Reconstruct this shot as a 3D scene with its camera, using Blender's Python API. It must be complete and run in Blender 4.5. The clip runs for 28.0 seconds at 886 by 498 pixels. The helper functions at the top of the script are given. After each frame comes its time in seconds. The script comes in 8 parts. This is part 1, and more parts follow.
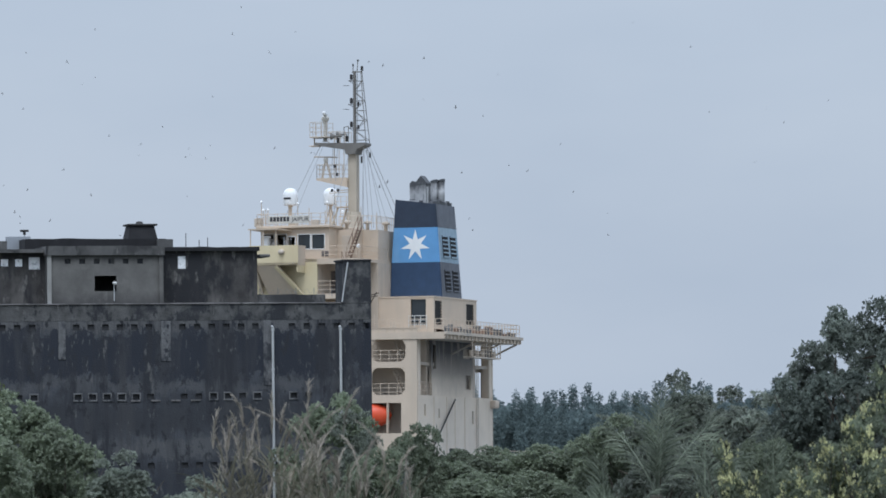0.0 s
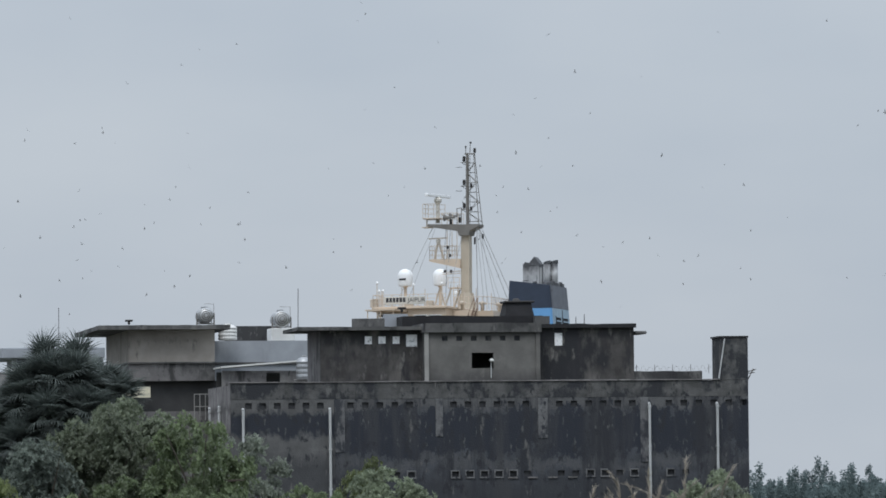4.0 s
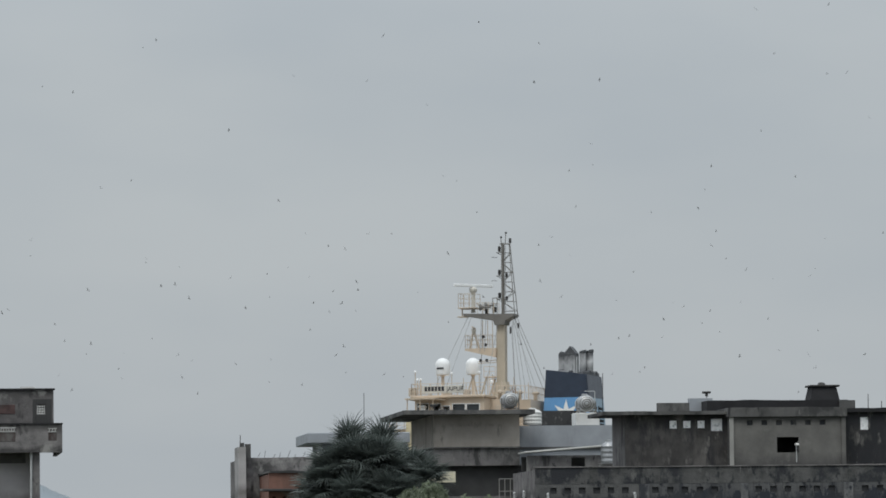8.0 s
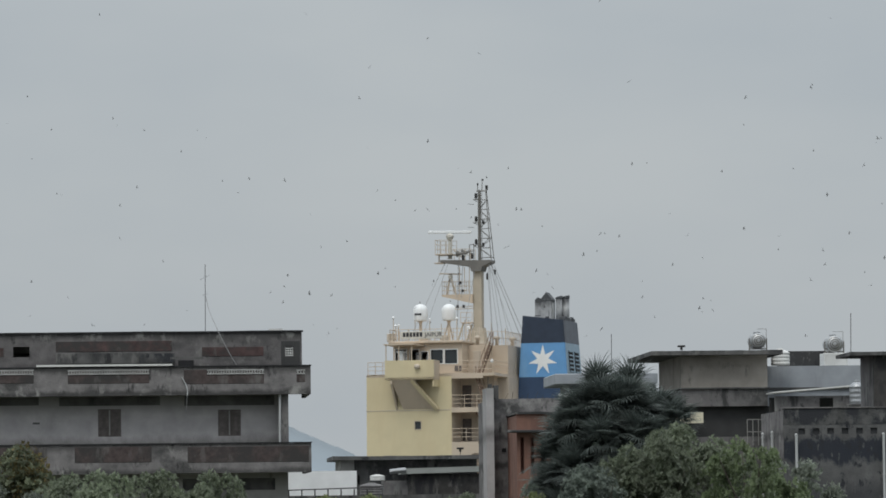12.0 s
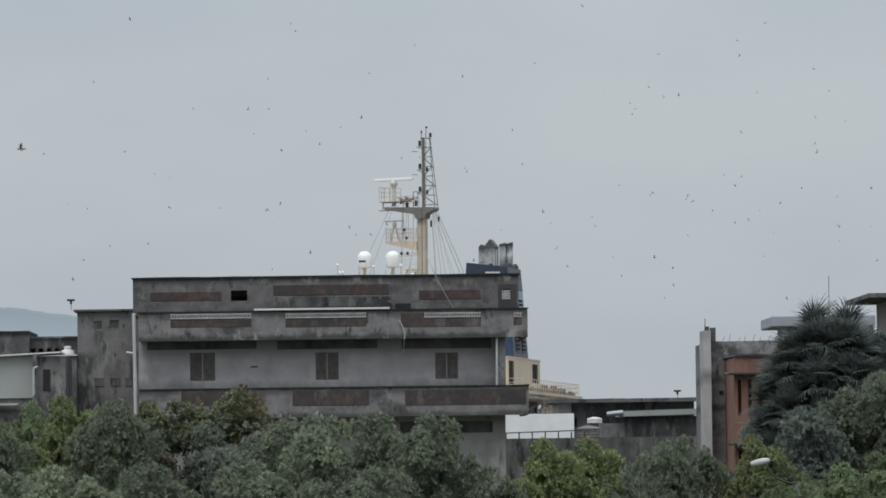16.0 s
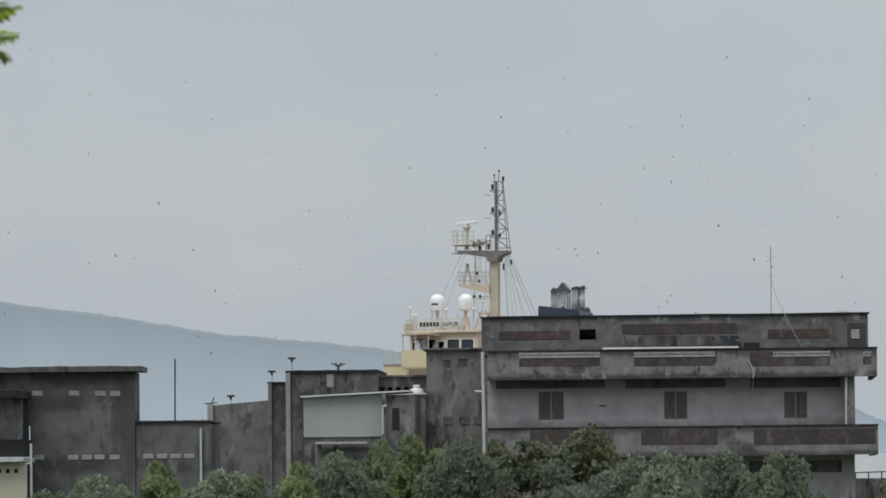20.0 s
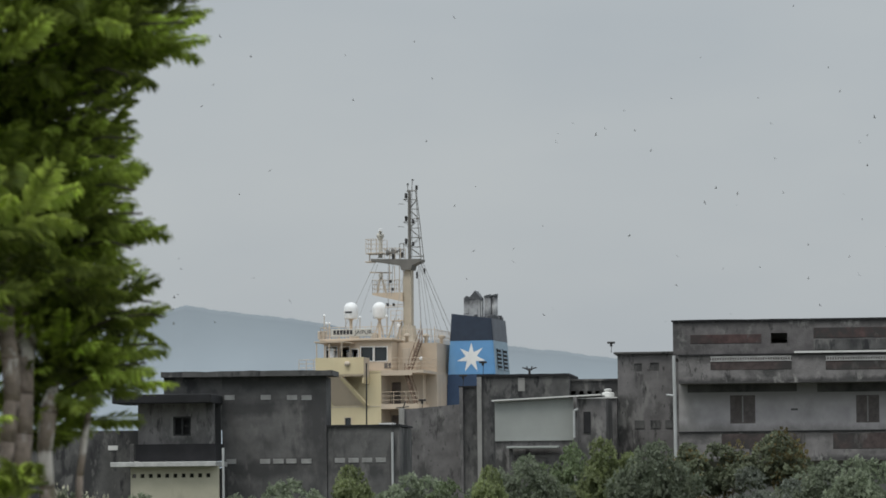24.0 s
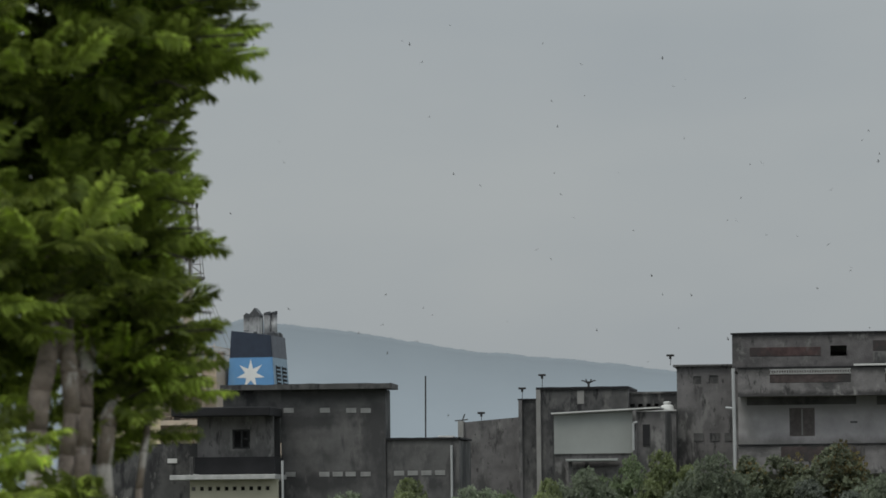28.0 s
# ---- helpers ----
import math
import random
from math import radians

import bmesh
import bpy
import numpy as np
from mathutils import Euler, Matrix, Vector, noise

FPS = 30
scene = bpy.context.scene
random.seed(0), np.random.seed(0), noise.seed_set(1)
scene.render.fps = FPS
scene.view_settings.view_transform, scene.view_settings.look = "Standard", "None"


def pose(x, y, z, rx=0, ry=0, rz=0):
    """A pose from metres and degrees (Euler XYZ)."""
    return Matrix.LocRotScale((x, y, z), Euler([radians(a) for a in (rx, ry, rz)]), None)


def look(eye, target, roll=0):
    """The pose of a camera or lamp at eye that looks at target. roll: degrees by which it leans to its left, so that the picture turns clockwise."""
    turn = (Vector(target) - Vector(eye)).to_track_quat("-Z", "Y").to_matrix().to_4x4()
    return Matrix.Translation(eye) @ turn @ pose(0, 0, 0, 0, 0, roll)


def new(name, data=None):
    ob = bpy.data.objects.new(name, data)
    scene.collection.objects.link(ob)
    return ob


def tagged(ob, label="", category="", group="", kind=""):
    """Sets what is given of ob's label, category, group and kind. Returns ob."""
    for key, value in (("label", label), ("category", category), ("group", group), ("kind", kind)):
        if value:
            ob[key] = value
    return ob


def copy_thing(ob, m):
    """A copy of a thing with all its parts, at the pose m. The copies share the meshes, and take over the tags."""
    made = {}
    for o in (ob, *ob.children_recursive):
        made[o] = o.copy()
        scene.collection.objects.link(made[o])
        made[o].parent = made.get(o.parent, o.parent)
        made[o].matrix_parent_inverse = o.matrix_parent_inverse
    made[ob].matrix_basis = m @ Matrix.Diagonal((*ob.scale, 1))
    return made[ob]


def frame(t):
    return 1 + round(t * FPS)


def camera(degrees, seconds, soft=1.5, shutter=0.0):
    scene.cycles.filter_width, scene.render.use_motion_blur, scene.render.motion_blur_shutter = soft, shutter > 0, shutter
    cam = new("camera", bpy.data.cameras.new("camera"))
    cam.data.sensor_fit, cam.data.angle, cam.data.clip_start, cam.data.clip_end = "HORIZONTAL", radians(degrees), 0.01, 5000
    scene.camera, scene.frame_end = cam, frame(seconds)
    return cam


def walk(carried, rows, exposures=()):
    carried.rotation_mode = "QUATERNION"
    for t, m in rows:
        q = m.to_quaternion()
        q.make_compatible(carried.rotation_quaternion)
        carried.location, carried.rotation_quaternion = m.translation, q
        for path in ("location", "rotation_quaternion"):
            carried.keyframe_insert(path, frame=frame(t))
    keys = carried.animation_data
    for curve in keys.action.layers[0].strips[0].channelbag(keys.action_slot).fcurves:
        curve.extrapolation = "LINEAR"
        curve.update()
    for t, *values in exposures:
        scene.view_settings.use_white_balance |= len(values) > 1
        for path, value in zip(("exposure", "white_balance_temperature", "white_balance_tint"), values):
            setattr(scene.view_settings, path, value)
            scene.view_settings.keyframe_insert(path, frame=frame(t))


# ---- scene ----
EYE = Vector((0, 0, 7.4))
cam = camera(10.0, 28.0, 1.65)
cam.data.dof.use_dof, cam.data.dof.focus_distance, cam.data.dof.aperture_fstop = True, 250.0, 3.4


def aim(az, el, roll):
    """The eye's pose for a bearing (to the right), a rise and a lean, in degrees."""
    a, e = radians(az), radians(el)
    d = Vector((math.sin(a) * math.cos(e), math.cos(a) * math.cos(e), math.sin(e)))
    return look(EYE, EYE + d, -roll)


PATH = [(0, 13.999, 1.801, 0.62), (0.5, 13.290, 1.996, 0.57), (1, 12.608, 2.155, 0.64), (1.5, 11.883, 2.234, 0.59), (2, 11.291, 2.357, 0.61),
        (2.5, 10.771, 2.498, 0.59), (4.5, 9.418, 2.829, 0.64), (5, 8.999, 2.994, 0.65), (5.5, 8.487, 3.108, 0.64), (6, 7.986, 3.202, 0.52),
        (6.5, 7.461, 3.403, 0.62), (7, 7.000, 3.585, 0.62), (7.5, 6.666, 3.714, 0.62), (8, 6.310, 3.708, 0.61), (8.5, 5.842, 3.681, 0.63),
        (9, 5.309, 3.633, 0.59), (9.5, 4.871, 3.625, 0.58), (10, 4.512, 3.573, 0.55), (10.5, 4.256, 3.480, 0.60), (11, 4.028, 3.372, 0.54),
        (11.5, 3.758, 3.193, 0.61), (13.5, 2.723, 2.811, 0.68), (14, 2.395, 2.615, 0.69), (14.5, 2.077, 2.479, 0.71), (15, 1.702, 2.432, 0.68),
        (15.5, 1.382, 2.444, 0.66), (16, 1.043, 2.456, 0.74), (16.5, 0.651, 2.467, 0.67), (17, -0.000, 2.601, 0.69), (17.5, -0.635, 2.635, 0.58),
        (18, -1.123, 2.586, 0.55), (18.5, -1.509, 2.529, 0.39), (19, -1.888, 2.580, 0.48), (19.5, -2.304, 2.826, 0.46), (20, -2.898, 2.941, 0.56),
        (20.5, -3.475, 2.962, 0.43), (21, -3.997, 3.042, 0.54), (21.5, -4.431, 3.018, 0.56), (23.5, -4.920, 2.975, 0.49), (24, -5.060, 3.007, 0.59),
        (24.5, -5.248, 3.047, 0.59), (25, -5.460, 3.150, 0.62), (25.5, -5.663, 3.234, 0.62), (26, -5.801, 3.267, 0.69), (26.5, -5.835, 3.325, 0.66),
        (27, -5.864, 3.309, 0.62), (27.5, -5.889, 3.243, 0.62), (28, -5.727, 3.159, 0.60)]
EXPOSURES = [(0, 0.2, 5720, 10), (2.5, 0.2, 5950, 11), (5, 0.08, 6250, 9), (8, -0.06, 6480, 8), (11.5, -0.06, 6520, 8), (14, 0.0, 6300, 7), (17, 0.08, 6420, 9),
             (20, 0.05, 6450, 9), (21, -0.02, 6450, 9), (24, -0.04, 6550, 8), (25, -0.04, 6600, 8), (26, -0.02, 6600, 8), (27, -0.38, 6600, 7), (28, -0.36, 6600, 7)]
walk(cam, [(t, aim(az, el, roll)) for t, az, el, roll in PATH], EXPOSURES)

# ---- sky and sun: an overcast tropical day ----
SUN_EL, SUN_AZ = radians(60), radians(205)
world = bpy.data.worlds.new("sky")
scene.world = world
world.use_nodes = True
wn, wl = world.node_tree.nodes, world.node_tree.links
wn.clear()
w_out, w_bg = wn.new("ShaderNodeOutputWorld"), wn.new("ShaderNodeBackground")
w_sky = wn.new("ShaderNodeTexSky")
w_sky.sky_type, w_sky.sun_disc = "NISHITA", False
w_sky.sun_elevation, w_sky.sun_rotation = SUN_EL, SUN_AZ
w_sky.air_density, w_sky.dust_density = 1.0, 3.0
w_scale = wn.new("ShaderNodeMix")
w_scale.data_type, w_scale.blend_type = "RGBA", "MULTIPLY"
w_scale.inputs[0].default_value = 1.0
w_scale.inputs[7].default_value = (0.09, 0.09, 0.09, 1)
wl.new(w_sky.outputs[0], w_scale.inputs[6])
w_co = wn.new("ShaderNodeTexCoord")
w_map = wn.new("ShaderNodeMapping")
w_map.inputs["Scale"].default_value = (1, 1, 2.6)
wl.new(w_co.outputs["Generated"], w_map.inputs[0])
w_noise = wn.new("ShaderNodeTexNoise")
w_noise.inputs["Scale"].default_value, w_noise.inputs["Detail"].default_value = 9.0, 4.0
wl.new(w_map.outputs[0], w_noise.inputs["Vector"])
w_ramp = wn.new("ShaderNodeValToRGB")
w_ramp.color_ramp.elements[0].position, w_ramp.color_ramp.elements[0].color = 0.3, (0.448, 0.487, 0.530, 1)
w_ramp.color_ramp.elements[1].position, w_ramp.color_ramp.elements[1].color = 0.7, (0.515, 0.545, 0.572, 1)
wl.new(w_noise.outputs[0], w_ramp.inputs[0])
w_sep, w_up = wn.new("ShaderNodeSeparateXYZ"), wn.new("ShaderNodeMapRange")
wl.new(w_co.outputs["Generated"], w_sep.inputs[0])
w_up.inputs[1].default_value, w_up.inputs[2].default_value = 0.1, 1.0
w_up.inputs[3].default_value, w_up.inputs[4].default_value = 1.0, 3.0
wl.new(w_sep.outputs[2], w_up.inputs[0])
w_mul = wn.new("ShaderNodeVectorMath")
w_mul.operation = "SCALE"
wl.new(w_ramp.outputs[0], w_mul.inputs[0])
wl.new(w_up.outputs[0], w_mul.inputs["Scale"])
w_mix = wn.new("ShaderNodeMix")
w_mix.data_type = "RGBA"
w_mix.inputs[0].default_value = 0.88
wl.new(w_scale.outputs[2], w_mix.inputs[6])
wl.new(w_mul.outputs[0], w_mix.inputs[7])
wl.new(w_mix.outputs[2], w_bg.inputs[0])
w_bg.inputs[1].default_value = 1.0
wl.new(w_bg.outputs[0], w_out.inputs[0])

sun = new("sun", bpy.data.lights.new("sun", "SUN"))
sun.data.energy, sun.data.angle, sun.data.color = 1.25, radians(25), (1.0, 0.97, 0.92)
sun_from = Vector((math.sin(SUN_AZ) * math.cos(SUN_EL), math.cos(SUN_AZ) * math.cos(SUN_EL), math.sin(SUN_EL)))
sun.matrix_world = look(sun_from * 100, (0, 0, 0))


# ---- materials ----
def blend(nt, fac, a, b, mode="MIX"):
    m = nt.nodes.new("ShaderNodeMix")
    m.data_type, m.blend_type = "RGBA", mode
    for sock, v in ((m.inputs[0], fac), (m.inputs[6], a), (m.inputs[7], b)):
        if isinstance(v, bpy.types.NodeSocket):
            nt.links.new(v, sock)
        elif isinstance(v, (int, float)):
            sock.default_value = v
        else:
            sock.default_value = (*v, 1)
    return m.outputs[2]


def grain(nt, co, scale, lo, hi, detail=4.0, stretch=(1, 1, 1), rough=0.55, offset=0.0):
    """A noise mask, 0 below lo and 1 above hi."""
    mp = nt.nodes.new("ShaderNodeMapping")
    mp.inputs["Scale"].default_value = stretch
    mp.inputs["Location"].default_value = (offset, offset * 0.7, offset * 1.3)
    nt.links.new(co, mp.inputs[0])
    n = nt.nodes.new("ShaderNodeTexNoise")
    n.inputs["Scale"].default_value, n.inputs["Detail"].default_value, n.inputs["Roughness"].default_value = scale, detail, rough
    nt.links.new(mp.outputs[0], n.inputs["Vector"])
    r = nt.nodes.new("ShaderNodeMapRange")
    r.inputs[1].default_value, r.inputs[2].default_value = lo, hi
    nt.links.new(n.outputs[0], r.inputs[0])
    return r.outputs[0]


def course(nt, co, z0, z1, soft, warp, scale, amount, offset):
    """A mask for growth that keeps between two heights, with a ragged, wandering border."""
    def sums(op, a, b):
        n = nt.nodes.new("ShaderNodeMath")
        n.operation = op
        for sock, v in zip(n.inputs, (a, b)):
            if isinstance(v, bpy.types.NodeSocket):
                nt.links.new(v, sock)
            else:
                sock.default_value = v
        return n.outputs[0]

    sep = nt.nodes.new("ShaderNodeSeparateXYZ")
    nt.links.new(co, sep.inputs[0])
    z = sums("ADD", sep.outputs[2], sums("MULTIPLY", sums("SUBTRACT", grain(nt, co, scale, 0.0, 1.0, 9.0, (1, 1, 0.6), 0.7, offset), 0.5), 2 * warp))
    masks = []
    for a, b in ((z0 - soft, z0 + soft), (z1 + soft, z1 - soft)):
        r = nt.nodes.new("ShaderNodeMapRange")
        r.inputs[1].default_value, r.inputs[2].default_value = a, b
        nt.links.new(z, r.inputs[0])
        masks.append(r.outputs[0])
    return sums("MULTIPLY", sums("MULTIPLY", masks[0], masks[1]), amount)


def surface(name, color, rough=0.8, metal=0.0, vary=0.15, vary_scale=1.5, bump=0.15, bump_scale=14.0, layers=(), bands=(), random_shift=0.0, spec=0.4):
    """Base colour with fine grain; layers: (colour, noise scale, lo, hi, stretch) laid over it in turn."""
    m = bpy.data.materials.new(name)
    m.use_nodes = True
    nt = m.node_tree
    bsdf = nt.nodes["Principled BSDF"]
    co = nt.nodes.new("ShaderNodeTexCoord").outputs["Object"]
    dark = tuple(c * (1 - vary) for c in color)
    light = tuple(min(1, c * (1 + vary)) for c in color)
    out = blend(nt, grain(nt, co, vary_scale, 0.3, 0.7, 5.0), dark, light)
    for k, (col, z0, z1, soft, warp, sc, amount) in enumerate(bands):
        out = blend(nt, course(nt, co, z0, z1, soft, warp, sc, amount, 2.3 * k), out, col)
    for k, (col, sc, lo, hi, st) in enumerate(layers):
        out = blend(nt, grain(nt, co, sc, lo, hi, 6.0, st, 0.62, 3.1 * (k + 1)), out, col)
    if random_shift:
        info = nt.nodes.new("ShaderNodeObjectInfo")
        hs = nt.nodes.new("ShaderNodeHueSaturation")
        r = nt.nodes.new("ShaderNodeMapRange")
        r.inputs[3].default_value, r.inputs[4].default_value = 1 - random_shift, 1 + random_shift
        nt.links.new(info.outputs["Random"], r.inputs[0])
        nt.links.new(r.outputs[0], hs.inputs["Value"])
        nt.links.new(out, hs.inputs["Color"])
        out = hs.outputs[0]
    nt.links.new(out, bsdf.inputs["Base Color"])
    bsdf.inputs["Roughness"].default_value, bsdf.inputs["Metallic"].default_value = rough, metal
    bsdf.inputs["Specular IOR Level"].default_value = spec
    if bump:
        b = nt.nodes.new("ShaderNodeBump")
        b.inputs["Strength"].default_value, b.inputs["Distance"].default_value = bump, 0.03
        nt.links.new(grain(nt, co, bump_scale, 0.2, 0.8, 4.0), b.inputs["Height"])
        nt.links.new(b.outputs[0], bsdf.inputs["Normal"])
    return m


def foliage(name, dark, light, rough=0.55, gloss=0.35, lo=0.75, hi=1.25, patch=0.9, tuft=0.32, glow=0.38, each=0.5):
    """Leaves that differ one by one, clump by clump and plant by plant."""
    m = bpy.data.materials.new(name)
    m.use_nodes = True
    nt = m.node_tree
    bsdf = nt.nodes["Principled BSDF"]
    geo = nt.nodes.new("ShaderNodeNewGeometry")
    info = nt.nodes.new("ShaderNodeObjectInfo")
    co = nt.nodes.new("ShaderNodeTexCoord").outputs["Object"]
    r1 = nt.nodes.new("ShaderNodeMapRange")
    r1.inputs[3].default_value, r1.inputs[4].default_value = 0.5 - each / 2, 0.5 + each / 2
    nt.links.new(geo.outputs["Random Per Island"], r1.inputs[0])
    col = blend(nt, r1.outputs[0], dark, light)
    col = blend(nt, grain(nt, co, 3.4, 0.42, 0.6, 2.0, offset=4.0), blend(nt, 1.0, col, (0.84, 0.86, 0.86), "MULTIPLY"), blend(nt, 1.0, col, (1.2, 1.2, 1.22), "MULTIPLY"))
    hs = nt.nodes.new("ShaderNodeHueSaturation")
    r = nt.nodes.new("ShaderNodeMapRange")
    r.inputs[3].default_value, r.inputs[4].default_value = lo, hi
    nt.links.new(info.outputs["Random"], r.inputs[0])
    p = nt.nodes.new("ShaderNodeMapRange")
    p.inputs[3].default_value, p.inputs[4].default_value = 1 - tuft, 1 + tuft
    nt.links.new(grain(nt, co, patch, 0.36, 0.64, 2.0), p.inputs[0])
    both = nt.nodes.new("ShaderNodeMath")
    both.operation = "MULTIPLY"
    nt.links.new(r.outputs[0], both.inputs[0])
    nt.links.new(p.outputs[0], both.inputs[1])
    nt.links.new(both.outputs[0], hs.inputs["Value"])
    nt.links.new(col, hs.inputs["Color"])
    nt.links.new(hs.outputs[0], bsdf.inputs["Base Color"])
    bsdf.inputs["Roughness"].default_value = rough
    bsdf.inputs["Specular IOR Level"].default_value = gloss
    tr = nt.nodes.new("ShaderNodeBsdfTranslucent")
    nt.links.new(hs.outputs[0], tr.inputs[0])
    mx = nt.nodes.new("ShaderNodeMixShader")
    mx.inputs[0].default_value = glow
    nt.links.new(bsdf.outputs[0], mx.inputs[1])
    nt.links.new(tr.outputs[0], mx.inputs[2])
    nt.links.new(mx.outputs[0], nt.nodes["Material Output"].inputs[0])
    return m



UP = (1, 1, 0.22)   # streaks that run down a wall
MOULD, PALE = (0.028, 0.030, 0.034), (0.22, 0.22, 0.215)
M = {}
M["mouldy"] = surface("mouldy_concrete", (0.060, 0.061, 0.065), 0.92, vary=0.4, vary_scale=1.6, bump=0.4, layers=(
    ((0.105, 0.105, 0.103), 0.35, 0.54, 0.64, (1, 1, 1.1)), ((0.019, 0.021, 0.027), 0.48, 0.45, 0.53, (1, 1, 0.6)), ((0.125, 0.124, 0.12), 1.7, 0.61, 0.68, (1, 1, 0.45)), (MOULD, 3.6, 0.53, 0.62, (1, 1, 0.5))))
M["mouldy_top"] = surface("weathered_parapet_concrete", (0.083, 0.083, 0.082), 0.92, vary=0.4, vary_scale=2.2, bump=0.4, layers=(((0.03, 0.032, 0.037), 0.75, 0.49, 0.57, (1, 1, 0.8)), ((0.125, 0.125, 0.122), 2.1, 0.58, 0.68, (1, 1, 0.6)), (MOULD, 3.3, 0.55, 0.64, (1, 1, 0.5))))
M["bay"] = surface("warm_grey_bay_render", (0.135, 0.131, 0.124), 0.9, vary=0.2, bands=(((0.055, 0.054, 0.053), 11.4, 12.0, 0.25, 0.6, 0.7, 0.75), ((0.06, 0.06, 0.06), 13.5, 13.9, 0.1, 0.3, 1.0, 0.8)), layers=(((0.075, 0.073, 0.07), 0.6, 0.54, 0.68, (1, 1, 0.6)), ((0.175, 0.17, 0.16), 1.4, 0.6, 0.72, (1, 1, 0.6))))
BLACK = (0.023, 0.027, 0.037)
M["pilaster"] = surface("pale_patchy_plaster", (0.128, 0.129, 0.132), 0.92, vary=0.3, vary_scale=2.4, bump=0.4, layers=(((0.04, 0.043, 0.05), 1.6, 0.5, 0.6, (1, 1, 0.6)), ((0.16, 0.16, 0.162), 3.5, 0.58, 0.68, (1, 1, 0.5)), ((0.03, 0.033, 0.04), 4.5, 0.56, 0.64, (1, 1, 0.7))))
SMEAR = (((0.05, 0.051, 0.055), 0.9, 0.5, 0.66, (1, 1, 0.12)), ((0.028, 0.03, 0.036), 1.5, 0.52, 0.64, (1, 1, 0.14)), ((0.115, 0.114, 0.112), 1.9, 0.64, 0.7, (1, 1, 0.3)), ((0.10, 0.1, 0.1), 5.0, 0.62, 0.7, (1, 1, 0.35)), ((0.026, 0.028, 0.033), 3.2, 0.56, 0.64, (1, 1, 0.6)))
M["mouldy_front"] = surface("black_moulded_wall", (0.053, 0.057, 0.066), 0.92, vary=0.35, vary_scale=1.4, bump=0.4, layers=SMEAR, bands=(
    ((0.115, 0.115, 0.115), 10.5, 11.2, 0.12, 0.9, 1.3, 0.75), (BLACK, 8.75, 10.55, 0.05, 1.9, 1.5, 0.92), ((0.034, 0.037, 0.043), 6.5, 7.75, 0.3, 1.0, 0.5, 0.8), ((0.088, 0.09, 0.094), 8.2, 8.6, 0.08, 1.3, 0.8, 0.6), ((0.1, 0.102, 0.104), 5.5, 6.3, 0.12, 1.0, 0.8, 0.65), (BLACK, 0, 5.0, 0.4, 0.8, 0.6, 0.7)))
M["mouldy_end"] = surface("half_moulded_wall", (0.10, 0.1, 0.1), 0.92, vary=0.3, vary_scale=1.4, bump=0.4, layers=SMEAR[2:], bands=(
    (BLACK, 9.6, 10.5, 0.1, 0.9, 1.3, 0.95), ((0.04, 0.042, 0.047), 0, 8.6, 0.4, 0.9, 0.6, 0.7)))
M["mottled"] = surface("blotchy_room_wall", (0.058, 0.055, 0.053), 0.92, vary=0.35, vary_scale=1.8, bump=0.35, bands=(((0.028, 0.028, 0.03), 13.3, 13.9, 0.12, 0.6, 1.2, 0.8),), layers=(((0.024, 0.025, 0.028), 0.5, 0.48, 0.6, (1, 1, 0.6)), ((0.12, 0.114, 0.106), 0.8, 0.52, 0.66, (1, 1, 0.5)), ((0.03, 0.03, 0.033), 2.2, 0.52, 0.64, (1, 1, 0.3)), ((0.15, 0.145, 0.136), 2.6, 0.61, 0.7, (1, 1, 0.35))))
M["stained_top"] = surface("sooty_upper_wall", (0.124, 0.117, 0.117), 0.92, vary=0.25, vary_scale=2.0, bump=0.35, bands=(((0.04, 0.039, 0.039), 12.7, 12.98, 0.08, 0.3, 1.3, 0.85), ((0.05, 0.049, 0.048), 9.4, 9.68, 0.08, 0.3, 1.3, 0.8), ((0.045, 0.044, 0.044), 15.25, 15.6, 0.1, 0.3, 1.0, 0.85), ((0.065, 0.063, 0.062), 13.75, 14.1, 0.1, 0.35, 0.9, 0.7), ((0.065, 0.063, 0.062), 10.5, 10.8, 0.1, 0.35, 0.9, 0.7)), layers=(((0.065, 0.064, 0.063), 0.5, 0.53, 0.66, (1, 1, 1.3)), ((0.19, 0.187, 0.18), 1.5, 0.57, 0.68, (1, 1, 0.8)), ((0.04, 0.039, 0.039), 2.7, 0.58, 0.68, (1, 1, 0.4))))
M["stained"] = surface("blotched_parapet_concrete", (0.185, 0.176, 0.175), 0.92, vary=0.25, vary_scale=2.0, bump=0.35, bands=(((0.04, 0.039, 0.039), 12.7, 12.98, 0.08, 0.3, 1.3, 0.85), ((0.05, 0.049, 0.048), 9.4, 9.68, 0.08, 0.3, 1.3, 0.8), ((0.045, 0.044, 0.044), 15.25, 15.6, 0.1, 0.3, 1.0, 0.85), ((0.065, 0.063, 0.062), 13.75, 14.1, 0.1, 0.35, 0.9, 0.7), ((0.065, 0.063, 0.062), 10.5, 10.8, 0.1, 0.35, 0.9, 0.7)), layers=(((0.065, 0.064, 0.063), 0.5, 0.53, 0.66, (1, 1, 1.3)), ((0.26, 0.255, 0.245), 1.5, 0.57, 0.68, (1, 1, 0.8)), ((0.04, 0.039, 0.039), 2.7, 0.58, 0.68, (1, 1, 0.4))))
